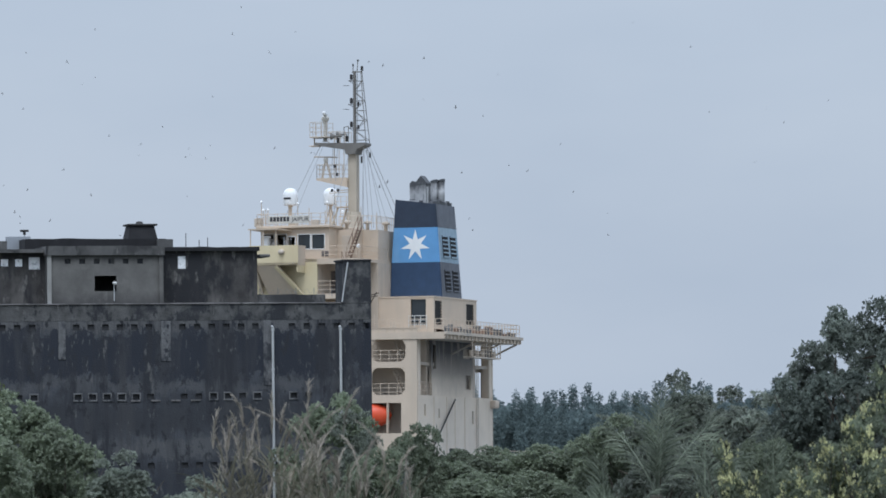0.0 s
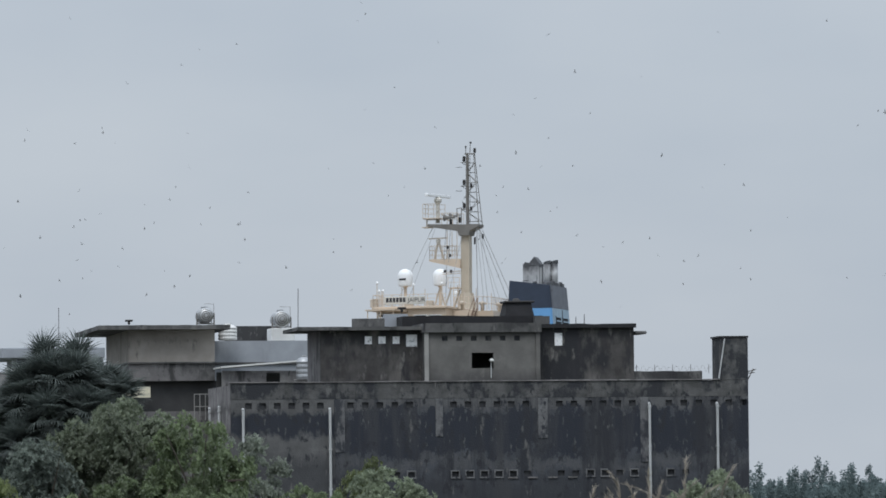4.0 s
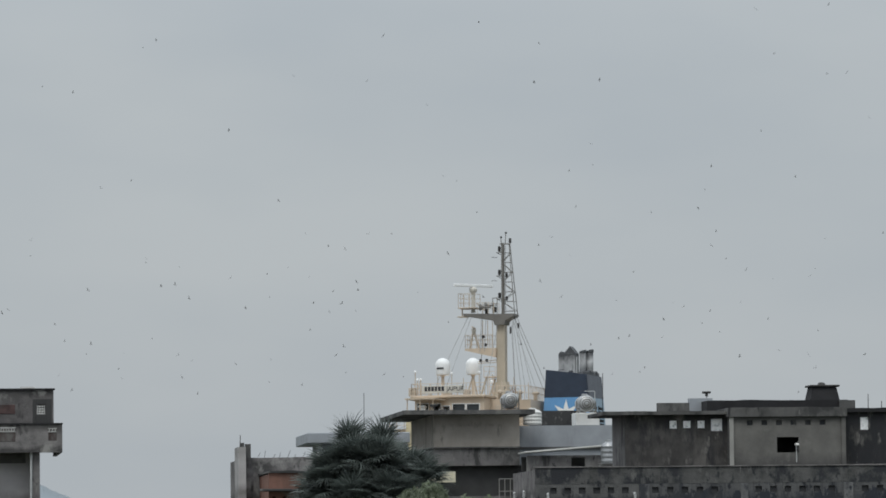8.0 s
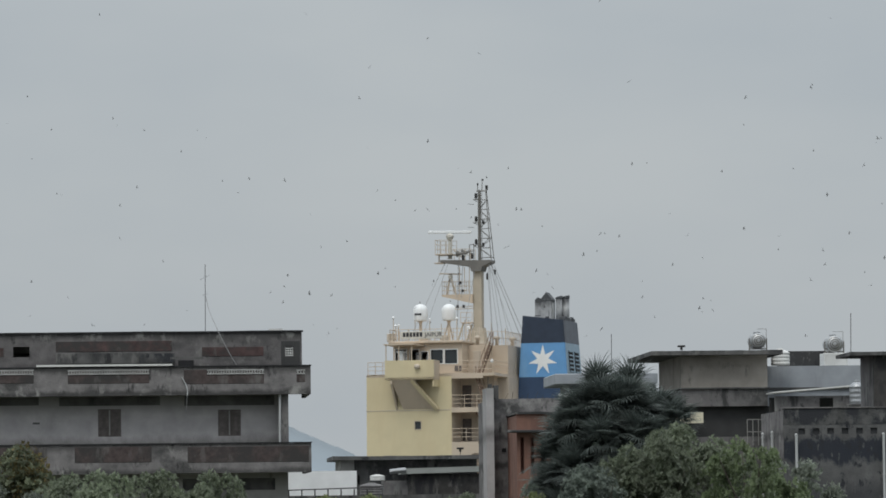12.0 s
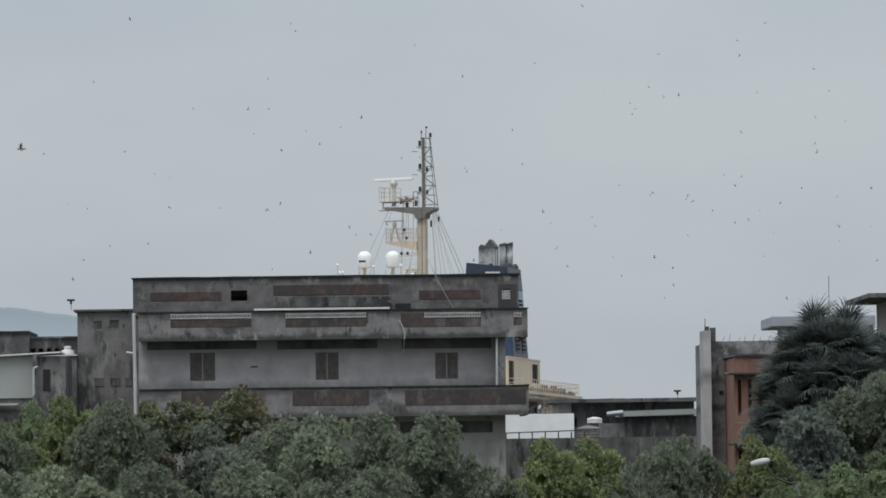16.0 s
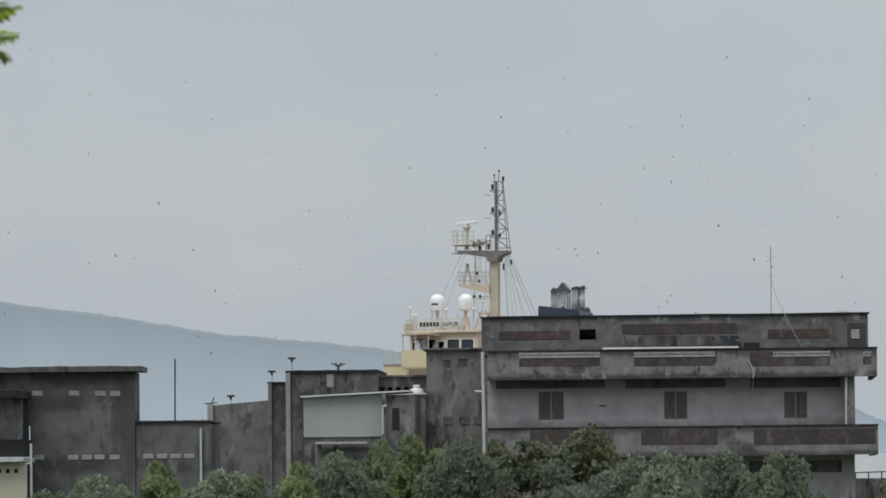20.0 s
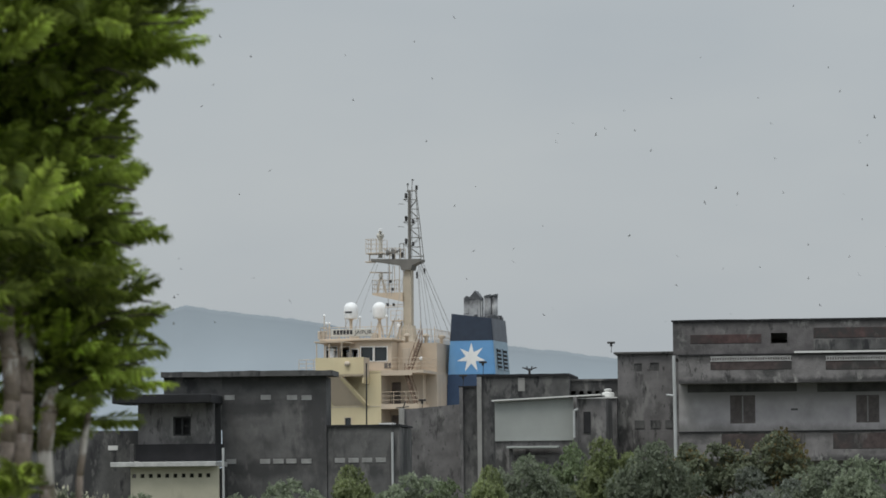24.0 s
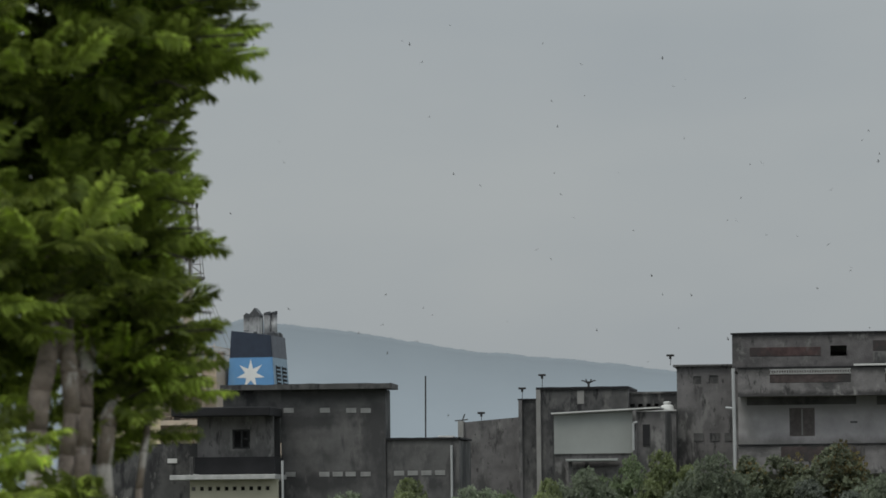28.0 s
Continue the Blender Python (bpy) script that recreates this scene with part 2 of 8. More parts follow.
M["concrete"] = surface("grey_concrete", (0.159, 0.152, 0.151), 0.9, vary=0.25, layers=(((0.08, 0.079, 0.077), 0.4, 0.5, 0.58, (1, 1, 0.7)), ((0.225, 0.22, 0.212), 0.9, 0.57, 0.64, (1, 1, 0.5)), ((0.055, 0.054, 0.053), 1.5, 0.57, 0.65, (1, 1, 0.3)), ((0.2, 0.197, 0.19), 3.2, 0.6, 0.68, (1, 1, 0.35)), ((0.06, 0.059, 0.058), 5.0, 0.6, 0.68, (1, 1, 0.5))))
M["concrete_dark"] = surface("dark_grey_concrete", (0.096, 0.095, 0.093), 0.9, vary=0.3, layers=(((0.045, 0.045, 0.046), 0.45, 0.5, 0.58, (1, 1, 0.7)), ((0.15, 0.147, 0.141), 1.1, 0.57, 0.64, (1, 1, 0.5)), ((0.03, 0.03, 0.032), 1.8, 0.57, 0.65, (1, 1, 0.3)), ((0.14, 0.138, 0.133), 3.6, 0.61, 0.69, (1, 1, 0.4))))
M["vent_wall"] = surface("drip_stained_concrete", (0.105, 0.103, 0.102), 0.9, vary=0.3, bands=(((0.042, 0.042, 0.043), 11.55, 12.2, 0.15, 0.5, 1.0, 0.8), ((0.042, 0.042, 0.043), 9.0, 9.62, 0.15, 0.5, 1.0, 0.8), ((0.05, 0.05, 0.05), 12.7, 13.2, 0.15, 0.4, 0.8, 0.8)), layers=(((0.15, 0.145, 0.142), 0.32, 0.5, 0.62, (1, 1, 0.8)), ((0.058, 0.057, 0.058), 0.5, 0.52, 0.64, (1, 1, 0.5)), ((0.165, 0.16, 0.155), 1.1, 0.57, 0.7, (1, 1, 0.5)), ((0.05, 0.05, 0.051), 1.7, 0.55, 0.68, UP)))
M["plaster"] = surface("pale_plaster", (0.285, 0.28, 0.266), 0.85, vary=0.12, layers=(((0.15, 0.145, 0.136), 0.5, 0.56, 0.74, (1, 1, 0.6)), ((0.1, 0.096, 0.09), 1.6, 0.62, 0.74, (1, 1, 0.4))))
M["house_plaster"] = surface("smeared_pale_plaster", (0.388, 0.372, 0.372), 0.85, vary=0.12, bands=(((0.15, 0.147, 0.14), 10.5, 11.0, 0.2, 0.7, 0.7, 0.8), ((0.26, 0.256, 0.246), 12.2, 12.9, 0.2, 0.4, 0.6, 0.7)), layers=(((0.26, 0.254, 0.243), 0.5, 0.56, 0.74, (1, 1, 0.6)), ((0.12, 0.116, 0.11), 1.6, 0.64, 0.76, (1, 1, 0.4))))
M["red_infill"] = surface("dull_brown_brick_infill", (0.074, 0.047, 0.045), 0.92, vary=0.35, vary_scale=4, layers=(((0.045, 0.042, 0.041), 0.9, 0.46, 0.6, (1, 1, 1)), ((0.125, 0.117, 0.11), 2.3, 0.6, 0.72, (1, 1, 0.5))))
M["dull_infill"] = surface("sooted_brown_brick_infill", (0.07, 0.054, 0.052), 0.92, vary=0.35, vary_scale=4, layers=(((0.045, 0.042, 0.041), 0.9, 0.44, 0.6, (1, 1, 1)), ((0.125, 0.118, 0.113), 1.6, 0.55, 0.7, (1, 1, 0.5))))
M["brown_panel"] = surface("brown_shutter_wood", (0.13, 0.114, 0.108), 0.75, vary=0.25, vary_scale=5, layers=(((0.09, 0.076, 0.068), 2, 0.5, 0.7, UP),))
M["beige"] = surface("stained_beige_plaster", (0.275, 0.252, 0.225), 0.88, vary=0.16, layers=(((0.15, 0.14, 0.125), 0.6, 0.53, 0.72, UP), ((0.09, 0.086, 0.08), 1.5, 0.6, 0.72, (1, 1, 0.4))))
M["bluewhite"] = surface("faded_blue_white_plaster", (0.30, 0.32, 0.345), 0.8, vary=0.1, layers=(((0.2, 0.21, 0.22), 0.8, 0.55, 0.75, UP),))
M["white"] = surface("dirty_white_paint", (0.62, 0.62, 0.6), 0.6, vary=0.1, layers=(((0.36, 0.35, 0.32), 1.5, 0.6, 0.8, UP),))
M["pale_block"] = surface("whitish_glass_block", (0.9, 0.91, 0.92), 0.3, vary=0.1, vary_scale=9, bump=0.1, layers=(((0.4, 0.42, 0.44), 9.0, 0.56, 0.64, (1, 1, 1)),))
M["bright_wall"] = surface("bright_whitewash", (0.82, 0.83, 0.83), 0.7, vary=0.05, layers=(((0.66, 0.66, 0.64), 0.6, 0.6, 0.8, UP),))
M["pale_dirty"] = surface("dirty_white_lattice", (0.42, 0.42, 0.41), 0.7, vary=0.2, vary_scale=3)
M["orange"] = surface("faded_orange_paint", (0.2, 0.106, 0.08), 0.8, vary=0.2, layers=(((0.13, 0.075, 0.06), 0.9, 0.53, 0.7, UP), ((0.27, 0.16, 0.12), 1.6, 0.6, 0.72, UP)))
M["orange_dark"] = surface("dark_rust_recess", (0.135, 0.062, 0.048), 0.9, vary=0.25)
# for sooty parts, and for gaps and holes where black stands for shade
M["black"] = surface("soot_and_shade_black", (0.018, 0.018, 0.02), 0.85, vary=0.3)
# darker grey that stands for shade in the strips under the balconies
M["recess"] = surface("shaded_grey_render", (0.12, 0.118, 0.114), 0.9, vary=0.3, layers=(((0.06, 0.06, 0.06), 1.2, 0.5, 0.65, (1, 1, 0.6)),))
# dark colour that stands for the dimness of rooms and gaps
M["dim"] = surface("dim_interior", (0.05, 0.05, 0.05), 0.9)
# dark tone that stands for shade inside the wall vents
M["vent_shade"] = surface("vent_inside_shade", (0.042, 0.043, 0.046), 0.9, vary=0.3)
M["panel"] = surface("grey_green_sheet", (0.30, 0.315, 0.30), 0.6, vary=0.05, layers=(((0.24, 0.25, 0.235), 0.6, 0.5, 0.8, UP),))
M["cream_wall"] = surface("cream_painted_wall", (0.42, 0.40, 0.31), 0.75, vary=0.08, layers=(((0.28, 0.265, 0.21), 1.0, 0.58, 0.75, UP),))
M["pale_cream"] = surface("light_cream_wall", (0.62, 0.58, 0.44), 0.75, vary=0.08, layers=(((0.4, 0.37, 0.28), 1.4, 0.58, 0.75, UP),))
M["steel"] = surface("stainless_steel", (0.5, 0.51, 0.515), 0.42, 0.8, vary=0.12, bump=0.06, layers=(((0.3, 0.3, 0.29), 2.5, 0.5, 0.7, (1, 1, 1)),))
M["galv"] = surface("galvanised_sheet", (0.36, 0.37, 0.38), 0.45, 0.6, vary=0.12)
M["pipe"] = surface("grey_white_plastic_pipe", (0.42, 0.43, 0.43), 0.6, vary=0.12)
M["iron"] = surface("dark_iron", (0.045, 0.043, 0.042), 0.6, 0.4)
# ship paints
RUST = (0.30, 0.17, 0.085)
M["cream"] = surface("cream_ship_paint", (0.54, 0.445, 0.345), 0.5, vary=0.05, vary_scale=0.6, bump=0.05, layers=(
    ((0.45, 0.385, 0.305), 0.35, 0.5, 0.75, UP), (RUST, 2.4, 0.70, 0.86, (1, 1, 0.12)), ((0.42, 0.37, 0.29), 1.2, 0.62, 0.82, (1, 1, 0.15))))
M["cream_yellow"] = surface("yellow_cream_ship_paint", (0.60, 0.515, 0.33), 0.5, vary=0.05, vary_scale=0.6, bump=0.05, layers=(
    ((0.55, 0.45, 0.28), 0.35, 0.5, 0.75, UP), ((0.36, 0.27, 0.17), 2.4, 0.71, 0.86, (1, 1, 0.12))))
M["cream_grey"] = surface("grey_streaked_cream_paint", (0.50, 0.43, 0.35), 0.55, vary=0.08, vary_scale=0.6, bump=0.05, layers=(
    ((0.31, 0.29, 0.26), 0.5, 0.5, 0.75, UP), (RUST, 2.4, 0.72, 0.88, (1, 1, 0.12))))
# cream made paler, so the aft wall's brighter light is in the paint
M["cream_lit"] = surface("lit_side_cream_paint", (0.66, 0.565, 0.45), 0.5, vary=0.06, vary_scale=0.6, bump=0.05, layers=(((0.54, 0.46, 0.365), 0.5, 0.52, 0.75, UP), (RUST, 2.4, 0.7, 0.86, (1, 1, 0.12))))
# base paler for the same light; soot bands and rust lie over it
M["cream_soot"] = surface("soot_stained_cream_paint", (0.64, 0.545, 0.435), 0.6, vary=0.08, vary_scale=0.6, bands=(((0.36, 0.31, 0.255), 9.4, 14.6, 0.9, 1.2, 0.5, 0.9), ((0.07, 0.07, 0.076), 10.9, 18.0, 1.3, 0.9, 0.35, 0.97)), layers=((RUST, 2.4, 0.7, 0.86, (1, 1, 0.12)), ((0.46, 0.4, 0.33), 0.9, 0.55, 0.75, UP)))
M["mast_paint"] = surface("weathered_beige_mast_paint", (0.42, 0.37, 0.295), 0.55, vary=0.1, vary_scale=0.8, layers=(((0.36, 0.31, 0.235), 0.9, 0.5, 0.7, UP), (RUST, 2.2, 0.68, 0.84, (1, 1, 0.15))))
M["navy"] = surface("navy_funnel_paint", (0.024, 0.035, 0.058), 0.45, vary=0.12, bump=0.04, layers=(((0.045, 0.055, 0.072), 0.8, 0.6, 0.8, UP),))
M["navy_blue"] = surface("navy_blue_funnel_paint", (0.028, 0.054, 0.108), 0.45, vary=0.12, bump=0.04, layers=(((0.045, 0.068, 0.11), 0.8, 0.58, 0.8, UP),))
M["skyblue"] = surface("light_blue_funnel_paint", (0.12, 0.29, 0.53), 0.45, vary=0.05, bump=0.04, layers=(((0.17, 0.33, 0.53), 0.7, 0.56, 0.8, UP),))
M["faded_grey"] = surface("sooted_grey_paint", (0.115, 0.125, 0.145), 0.6, vary=0.15, layers=(((0.06, 0.066, 0.08), 0.9, 0.5, 0.75, UP),))
M["faded_blue"] = surface("sooted_pale_blue_paint", (0.27, 0.36, 0.43), 0.6, vary=0.12, layers=(((0.17, 0.24, 0.3), 0.9, 0.5, 0.75, UP),))
M["soot"] = surface("sooty_steel_pipe", (0.36, 0.365, 0.37), 0.6, 0.1, vary=0.2, bands=(((0.045, 0.048, 0.053), 26.0, 27.4, 0.35, 1.1, 1.6, 0.92),), layers=(((0.07, 0.073, 0.078), 1.6, 0.55, 0.68, (1, 1, 0.15)),))
M["soot_dark"] = surface("soot_black_hood", (0.07, 0.074, 0.08), 0.7, vary=0.3, layers=(((0.24, 0.245, 0.25), 1.6, 0.54, 0.66, (1, 1, 0.3)),))
# grey mast paint, taken darker for the backlit topmast and crosstree
M["mast_grey"] = surface("grey_mast_paint", (0.158, 0.15, 0.137), 0.55, vary=0.15, vary_scale=0.8, layers=((RUST, 2.2, 0.7, 0.84, (1, 1, 0.2)),))
M["rusty"] = surface("rust_brown_paint", (0.2, 0.135, 0.1), 0.7, vary=0.25, layers=(((0.34, 0.28, 0.22), 2.0, 0.56, 0.7, (1, 1, 0.4)),))
M["star"] = surface("star_white_paint", (0.74, 0.75, 0.74), 0.5, vary=0.05, bump=0.0)
M["board"] = surface("off_white_board_paint", (0.52, 0.5, 0.45), 0.6, vary=0.08, bump=0.0)
M["dome"] = surface("white_fibreglass", (0.78, 0.79, 0.79), 0.35, vary=0.03, bump=0.0, layers=(((0.6, 0.6, 0.58), 2.5, 0.68, 0.85, UP),))
M["pane"] = surface("dark_window_glass", (0.02, 0.026, 0.03), 0.08, vary=0.1, bump=0.0, spec=0.6)
M["lifeboat"] = surface("orange_lifeboat_grp", (0.66, 0.085, 0.03), 0.4, vary=0.06, bump=0.0)
M["hull"] = surface("dark_blue_hull_paint", (0.05, 0.11, 0.2), 0.5, vary=0.1)
M["letter"] = surface("black_lettering", (0.03, 0.03, 0.035), 0.6, vary=0.05, bump=0.0)
M["rope"] = surface("grey_wire", (0.24, 0.24, 0.24), 0.6, vary=0.1, bump=0.0)
# growth
M["bark"] = surface("grey_brown_bark", (0.3, 0.24, 0.2), 0.9, vary=0.35, vary_scale=5, bump=0.8, bump_scale=7, layers=(((0.62, 0.57, 0.52), 2.0, 0.54, 0.6, (1, 1, 0.45)), ((0.08, 0.062, 0.05), 2.6, 0.55, 0.62, (1, 1, 0.25)), ((0.07, 0.08, 0.03), 1.2, 0.62, 0.7, (1, 1, 0.4))))
M["bark_dark"] = surface("dark_bark", (0.075, 0.062, 0.05), 0.9, vary=0.3)
M["leaf_mid"] = foliage("mid_green_leaf", (0.122, 0.145, 0.094), (0.214, 0.244, 0.163), rough=0.45, gloss=0.5, tuft=0.28, glow=0.48)
M["leaf_pale"] = foliage("grey_green_leaf", (0.133, 0.152, 0.12), (0.23, 0.252, 0.2), rough=0.45, gloss=0.5, tuft=0.28, glow=0.48)
M["leaf_bright"] = foliage("bright_green_leaf", (0.126, 0.151, 0.065), (0.219, 0.25, 0.11), rough=0.45, gloss=0.5, tuft=0.28, glow=0.48)
M["leaf_green"] = foliage("deep_green_leaf", (0.1, 0.13, 0.068), (0.184, 0.227, 0.116), rough=0.45, gloss=0.5, tuft=0.42, glow=0.48)
M["leaf_dark"] = foliage("dark_green_leaf", (0.086, 0.104, 0.087), (0.155, 0.179, 0.148), tuft=0.3)
M["leaf_dim"] = foliage("dim_grey_green_leaf", (0.095, 0.11, 0.09), (0.173, 0.194, 0.16), tuft=0.3)
M["leaf_cream"] = foliage("cream_blossom", (0.3, 0.29, 0.2), (0.62, 0.6, 0.48))
M["leaf_yellow"] = foliage("yellow_green_leaf", (0.3, 0.3, 0.13), (0.6, 0.58, 0.33))
M["leaf_rust"] = foliage("olive_leaf", (0.085, 0.1, 0.062), (0.15, 0.165, 0.098), tuft=0.4)
M["leaf_gold"] = foliage("rusty_gold_leaf", (0.1, 0.088, 0.042), (0.22, 0.17, 0.07))
# pale blue-green: the haze of distance is put into the needles' colour
M["leaf_far"] = foliage("far_wood_haze_tint", (0.15, 0.19, 0.188), (0.178, 0.22, 0.216), tuft=0.2, patch=0.3, lo=0.95, hi=1.05, glow=0.5, rough=1.0, gloss=0.0)
M["leaf_near"] = foliage("lush_green_leaflet", (0.15, 0.198, 0.04), (0.46, 0.545, 0.11), lo=0.45, hi=1.5, patch=0.8, tuft=0.4, glow=0.6, each=0.8)
M["frond"] = foliage("palm_frond", (0.056, 0.067, 0.062), (0.115, 0.134, 0.12), each=0.6)
M["frond_pale"] = foliage("nipa_frond", (0.066, 0.08, 0.058), (0.22, 0.245, 0.18), each=0.9)
M["reed"] = foliage("brown_green_reed", (0.08, 0.076, 0.054), (0.22, 0.2, 0.14))
M["plume"] = foliage("dry_reed_plume", (0.2, 0.175, 0.145), (0.42, 0.375, 0.31))
M["ground"] = surface("muddy_ground", (0.07, 0.075, 0.045), 0.95, vary=0.35, vary_scale=0.2)
M["water"] = surface("river_water", (0.10, 0.105, 0.09), 0.12, vary=0.1, bump=0.3, bump_scale=1.2)
# distance haze is mixed into the hill's base colour
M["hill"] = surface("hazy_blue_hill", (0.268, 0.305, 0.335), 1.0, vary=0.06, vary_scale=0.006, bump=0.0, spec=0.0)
M["bird"] = surface("dark_plumage", (0.08, 0.077, 0.075), 0.8, vary=0.2, bump=0.0, random_shift=0.4)


# ---- mesh helpers ----
def part(name, bm, material, parent=None, label="", smooth=False):
    """Links bm as one mesh under parent."""
    me = bpy.data.meshes.new(name)
    bm.normal_update()
    bm.to_mesh(me)
    bm.free()
    me.materials.append(material)
    if smooth:
        me.shade_smooth()
    ob = new(name, me)
    ob.parent = parent
    if label:
        ob["label"] = label
    return ob


def thing(name, label, category, group="", kind="", at=None):
    ob = new(name)
    ob.empty_display_size = 0.3
    if at is not None:
        ob.matrix_basis = at
    return tagged(ob, label, category, group, kind)


def box(bm, x0, x1, y0, y1, z0, z1):
    vs = [bm.verts.new(p) for p in ((x0, y0, z0), (x1, y0, z0), (x1, y1, z0), (x0, y1, z0), (x0, y0, z1), (x1, y0, z1), (x1, y1, z1), (x0, y1, z1))]
    for f in ((0, 3, 2, 1), (4, 5, 6, 7), (0, 1, 5, 4), (1, 2, 6, 5), (2, 3, 7, 6), (3, 0, 4, 7)):
        bm.faces.new([vs[i] for i in f])
    return bm


def boxes(*rows):
    bm = bmesh.new()
    for r in rows:
        box(bm, *r)
    return bm


def worn(bm, width=0.03, seg=1):
    """Breaks the sharp edges."""
    bmesh.ops.bevel(bm, geom=list(bm.edges), offset=width, segments=seg, affect="EDGES", profile=0.6)
    return bm


def rod(bm, a, b, r0, r1=None, n=6):
    """A tapered round bar from a to b."""
    a, b = Vector(a), Vector(b)
    r1 = r0 if r1 is None else r1
    q = (b - a).to_track_quat("Z", "Y").to_matrix()
    rings = []
    for p, r in ((a, r0), (b, r1)):
        rings.append([bm.verts.new(p + q @ Vector((r * math.cos(2 * math.pi * k / n), r * math.sin(2 * math.pi * k / n), 0))) for k in range(n)])
    for k in range(n):
        bm.faces.new((rings[0][k], rings[0][(k + 1) % n], rings[1][(k + 1) % n], rings[1][k]))
    bm.faces.new(rings[0][::-1])
    bm.faces.new(rings[1])
    return bm


def rods(pairs, r, n=6):
    bm = bmesh.new()
    for a, b in pairs:
        rod(bm, a, b, r, r, n)
    return bm


def tube(pts, r, n=5):
    """One bent round bar through the given points."""
    pts = [Vector(p) for p in pts]
    bm, rings = bmesh.new(), []
    for i, p in enumerate(pts):
        d = (pts[min(i + 1, len(pts) - 1)] - pts[max(i - 1, 0)]).normalized()
        q = d.to_track_quat("Z", "Y").to_matrix()
        rings.append([bm.verts.new(p + q @ Vector((r * math.cos(2 * math.pi * k / n), r * math.sin(2 * math.pi * k / n), 0))) for k in range(n)])
    for a, b in zip(rings, rings[1:]):
        for k in range(n):
            bm.faces.new((a[k], a[(k + 1) % n], b[(k + 1) % n], b[k]))
    bm.faces.new(rings[0][::-1])
    bm.faces.new(rings[-1])
    return bm


def lathe(bm, centre, profile, n=20):
    """A turned body: profile of (radius, height) from below up."""
    c = Vector(centre)
    rings = [[bm.verts.new(c + Vector((r * math.cos(2 * math.pi * k / n), r * math.sin(2 * math.pi * k / n), z))) for k in range(n)] for r, z in profile]
    for lo, hi in zip(rings, rings[1:]):
        for k in range(n):
            bm.faces.new((lo[k], lo[(k + 1) % n], hi[(k + 1) % n], hi[k]))
    bm.faces.new(rings[0][::-1])
    bm.faces.new(rings[-1])
    return bm


def pierced(x0, x1, z0, z1, y0, y1, holes):
    """A wall facing -y with openings (x0, x1, z0, z1) that go right through it."""
    xs = sorted({x0, x1, *(h[0] for h in holes), *(h[1] for h in holes)})
    zs = sorted({z0, z1, *(h[2] for h in holes), *(h[3] for h in holes)})
    xs, zs = [x for x in xs if x0 <= x <= x1], [z for z in zs if z0 <= z <= z1]

    def solid(i, j):
        if not (0 <= i < len(xs) - 1 and 0 <= j < len(zs) - 1):
            return False
        cx, cz = (xs[i] + xs[i + 1]) / 2, (zs[j] + zs[j + 1]) / 2
        return not any(h[0] < cx < h[1] and h[2] < cz < h[3] for h in holes)

    bm, seen = bmesh.new(), {}

    def v(*p):
        if p not in seen:
            seen[p] = bm.verts.new(p)
        return seen[p]

    for i in range(len(xs) - 1):
        for j in range(len(zs) - 1):
            if not solid(i, j):
                continue
            a, b, c, d = xs[i], xs[i + 1], zs[j], zs[j + 1]
            bm.faces.new((v(a, y0, c), v(b, y0, c), v(b, y0, d), v(a, y0, d)))
            bm.faces.new((v(a, y1, c), v(a, y1, d), v(b, y1, d), v(b, y1, c)))
            if not solid(i - 1, j):
                bm.faces.new((v(a, y0, c), v(a, y0, d), v(a, y1, d), v(a, y1, c)))
            if not solid(i + 1, j):
                bm.faces.new((v(b, y0, c), v(b, y1, c), v(b, y1, d), v(b, y0, d)))
            if not solid(i, j - 1):
                bm.faces.new((v(a, y0, c), v(a, y1, c), v(b, y1, c), v(b, y0, c)))
            if not solid(i, j + 1):
                bm.faces.new((v(a, y0, d), v(b, y0, d), v(b, y1, d), v(a, y1, d)))
    return bm


def shell(x0, x1, y0, y1, z0, z1, t=0.2):
    """The back and side walls of a block whose front wall is built apart."""
    return boxes((x0, x0 + t, y0, y1, z0, z1), (x1 - t, x1, y0, y1, z0, z1), (x0 + t, x1 - t, y1 - t, y1, z0, z1))


def ragged_top(bm, z_from, amount):
    """Cuts long top edges and lets them wander: an uneven, worn coping."""
    long = [e for e in bm.edges if abs(e.verts[0].co.z - e.verts[1].co.z) < 1e-4 and e.verts[0].co.z > z_from and abs(e.verts[0].co.x - e.verts[1].co.x) > 1.0]
    bmesh.ops.subdivide_edges(bm, edges=long, cuts=14, use_grid_fill=True)
    for q in bm.verts:
        if q.co.z > z_from:
            q.co.z += amount * noise.noise((q.co.x * 1.7, q.co.y, 0.3))
    return bm


# ---- ground, river, far hill ----
def build_ground():
    bm = bmesh.new()
    xs = [-3000, -900, -400, -200, -100, 0, 100, 200, 400, 900, 3000]
    ys = [(-300, 0), (0, 0), (90, 0), (170, 0), (280, 0), (300, -3.5), (640, -3.5), (662, 0.2), (900, 0.4), (4900, 0.4)]
    rows = [[bm.verts.new((x, y, z)) for x in xs] for y, z in ys]
    for a, b in zip(rows, rows[1:]):
        for k in range(len(xs) - 1):
            bm.faces.new((a[k], a[k + 1], b[k + 1], b[k]))
    tagged(part("ground", bm, M["ground"]), "dark muddy ground under dense shrubs", "ground", kind="structure")
    bm = bmesh.new()
    bm.faces.new([bm.verts.new(p) for p in ((-2600, 283, -1), (2600, 283, -1), (2600, 657, -1), (-2600, 657, -1))])
    tagged(part("water", bm, M["water"]), "dull grey river water", "water", kind="structure")


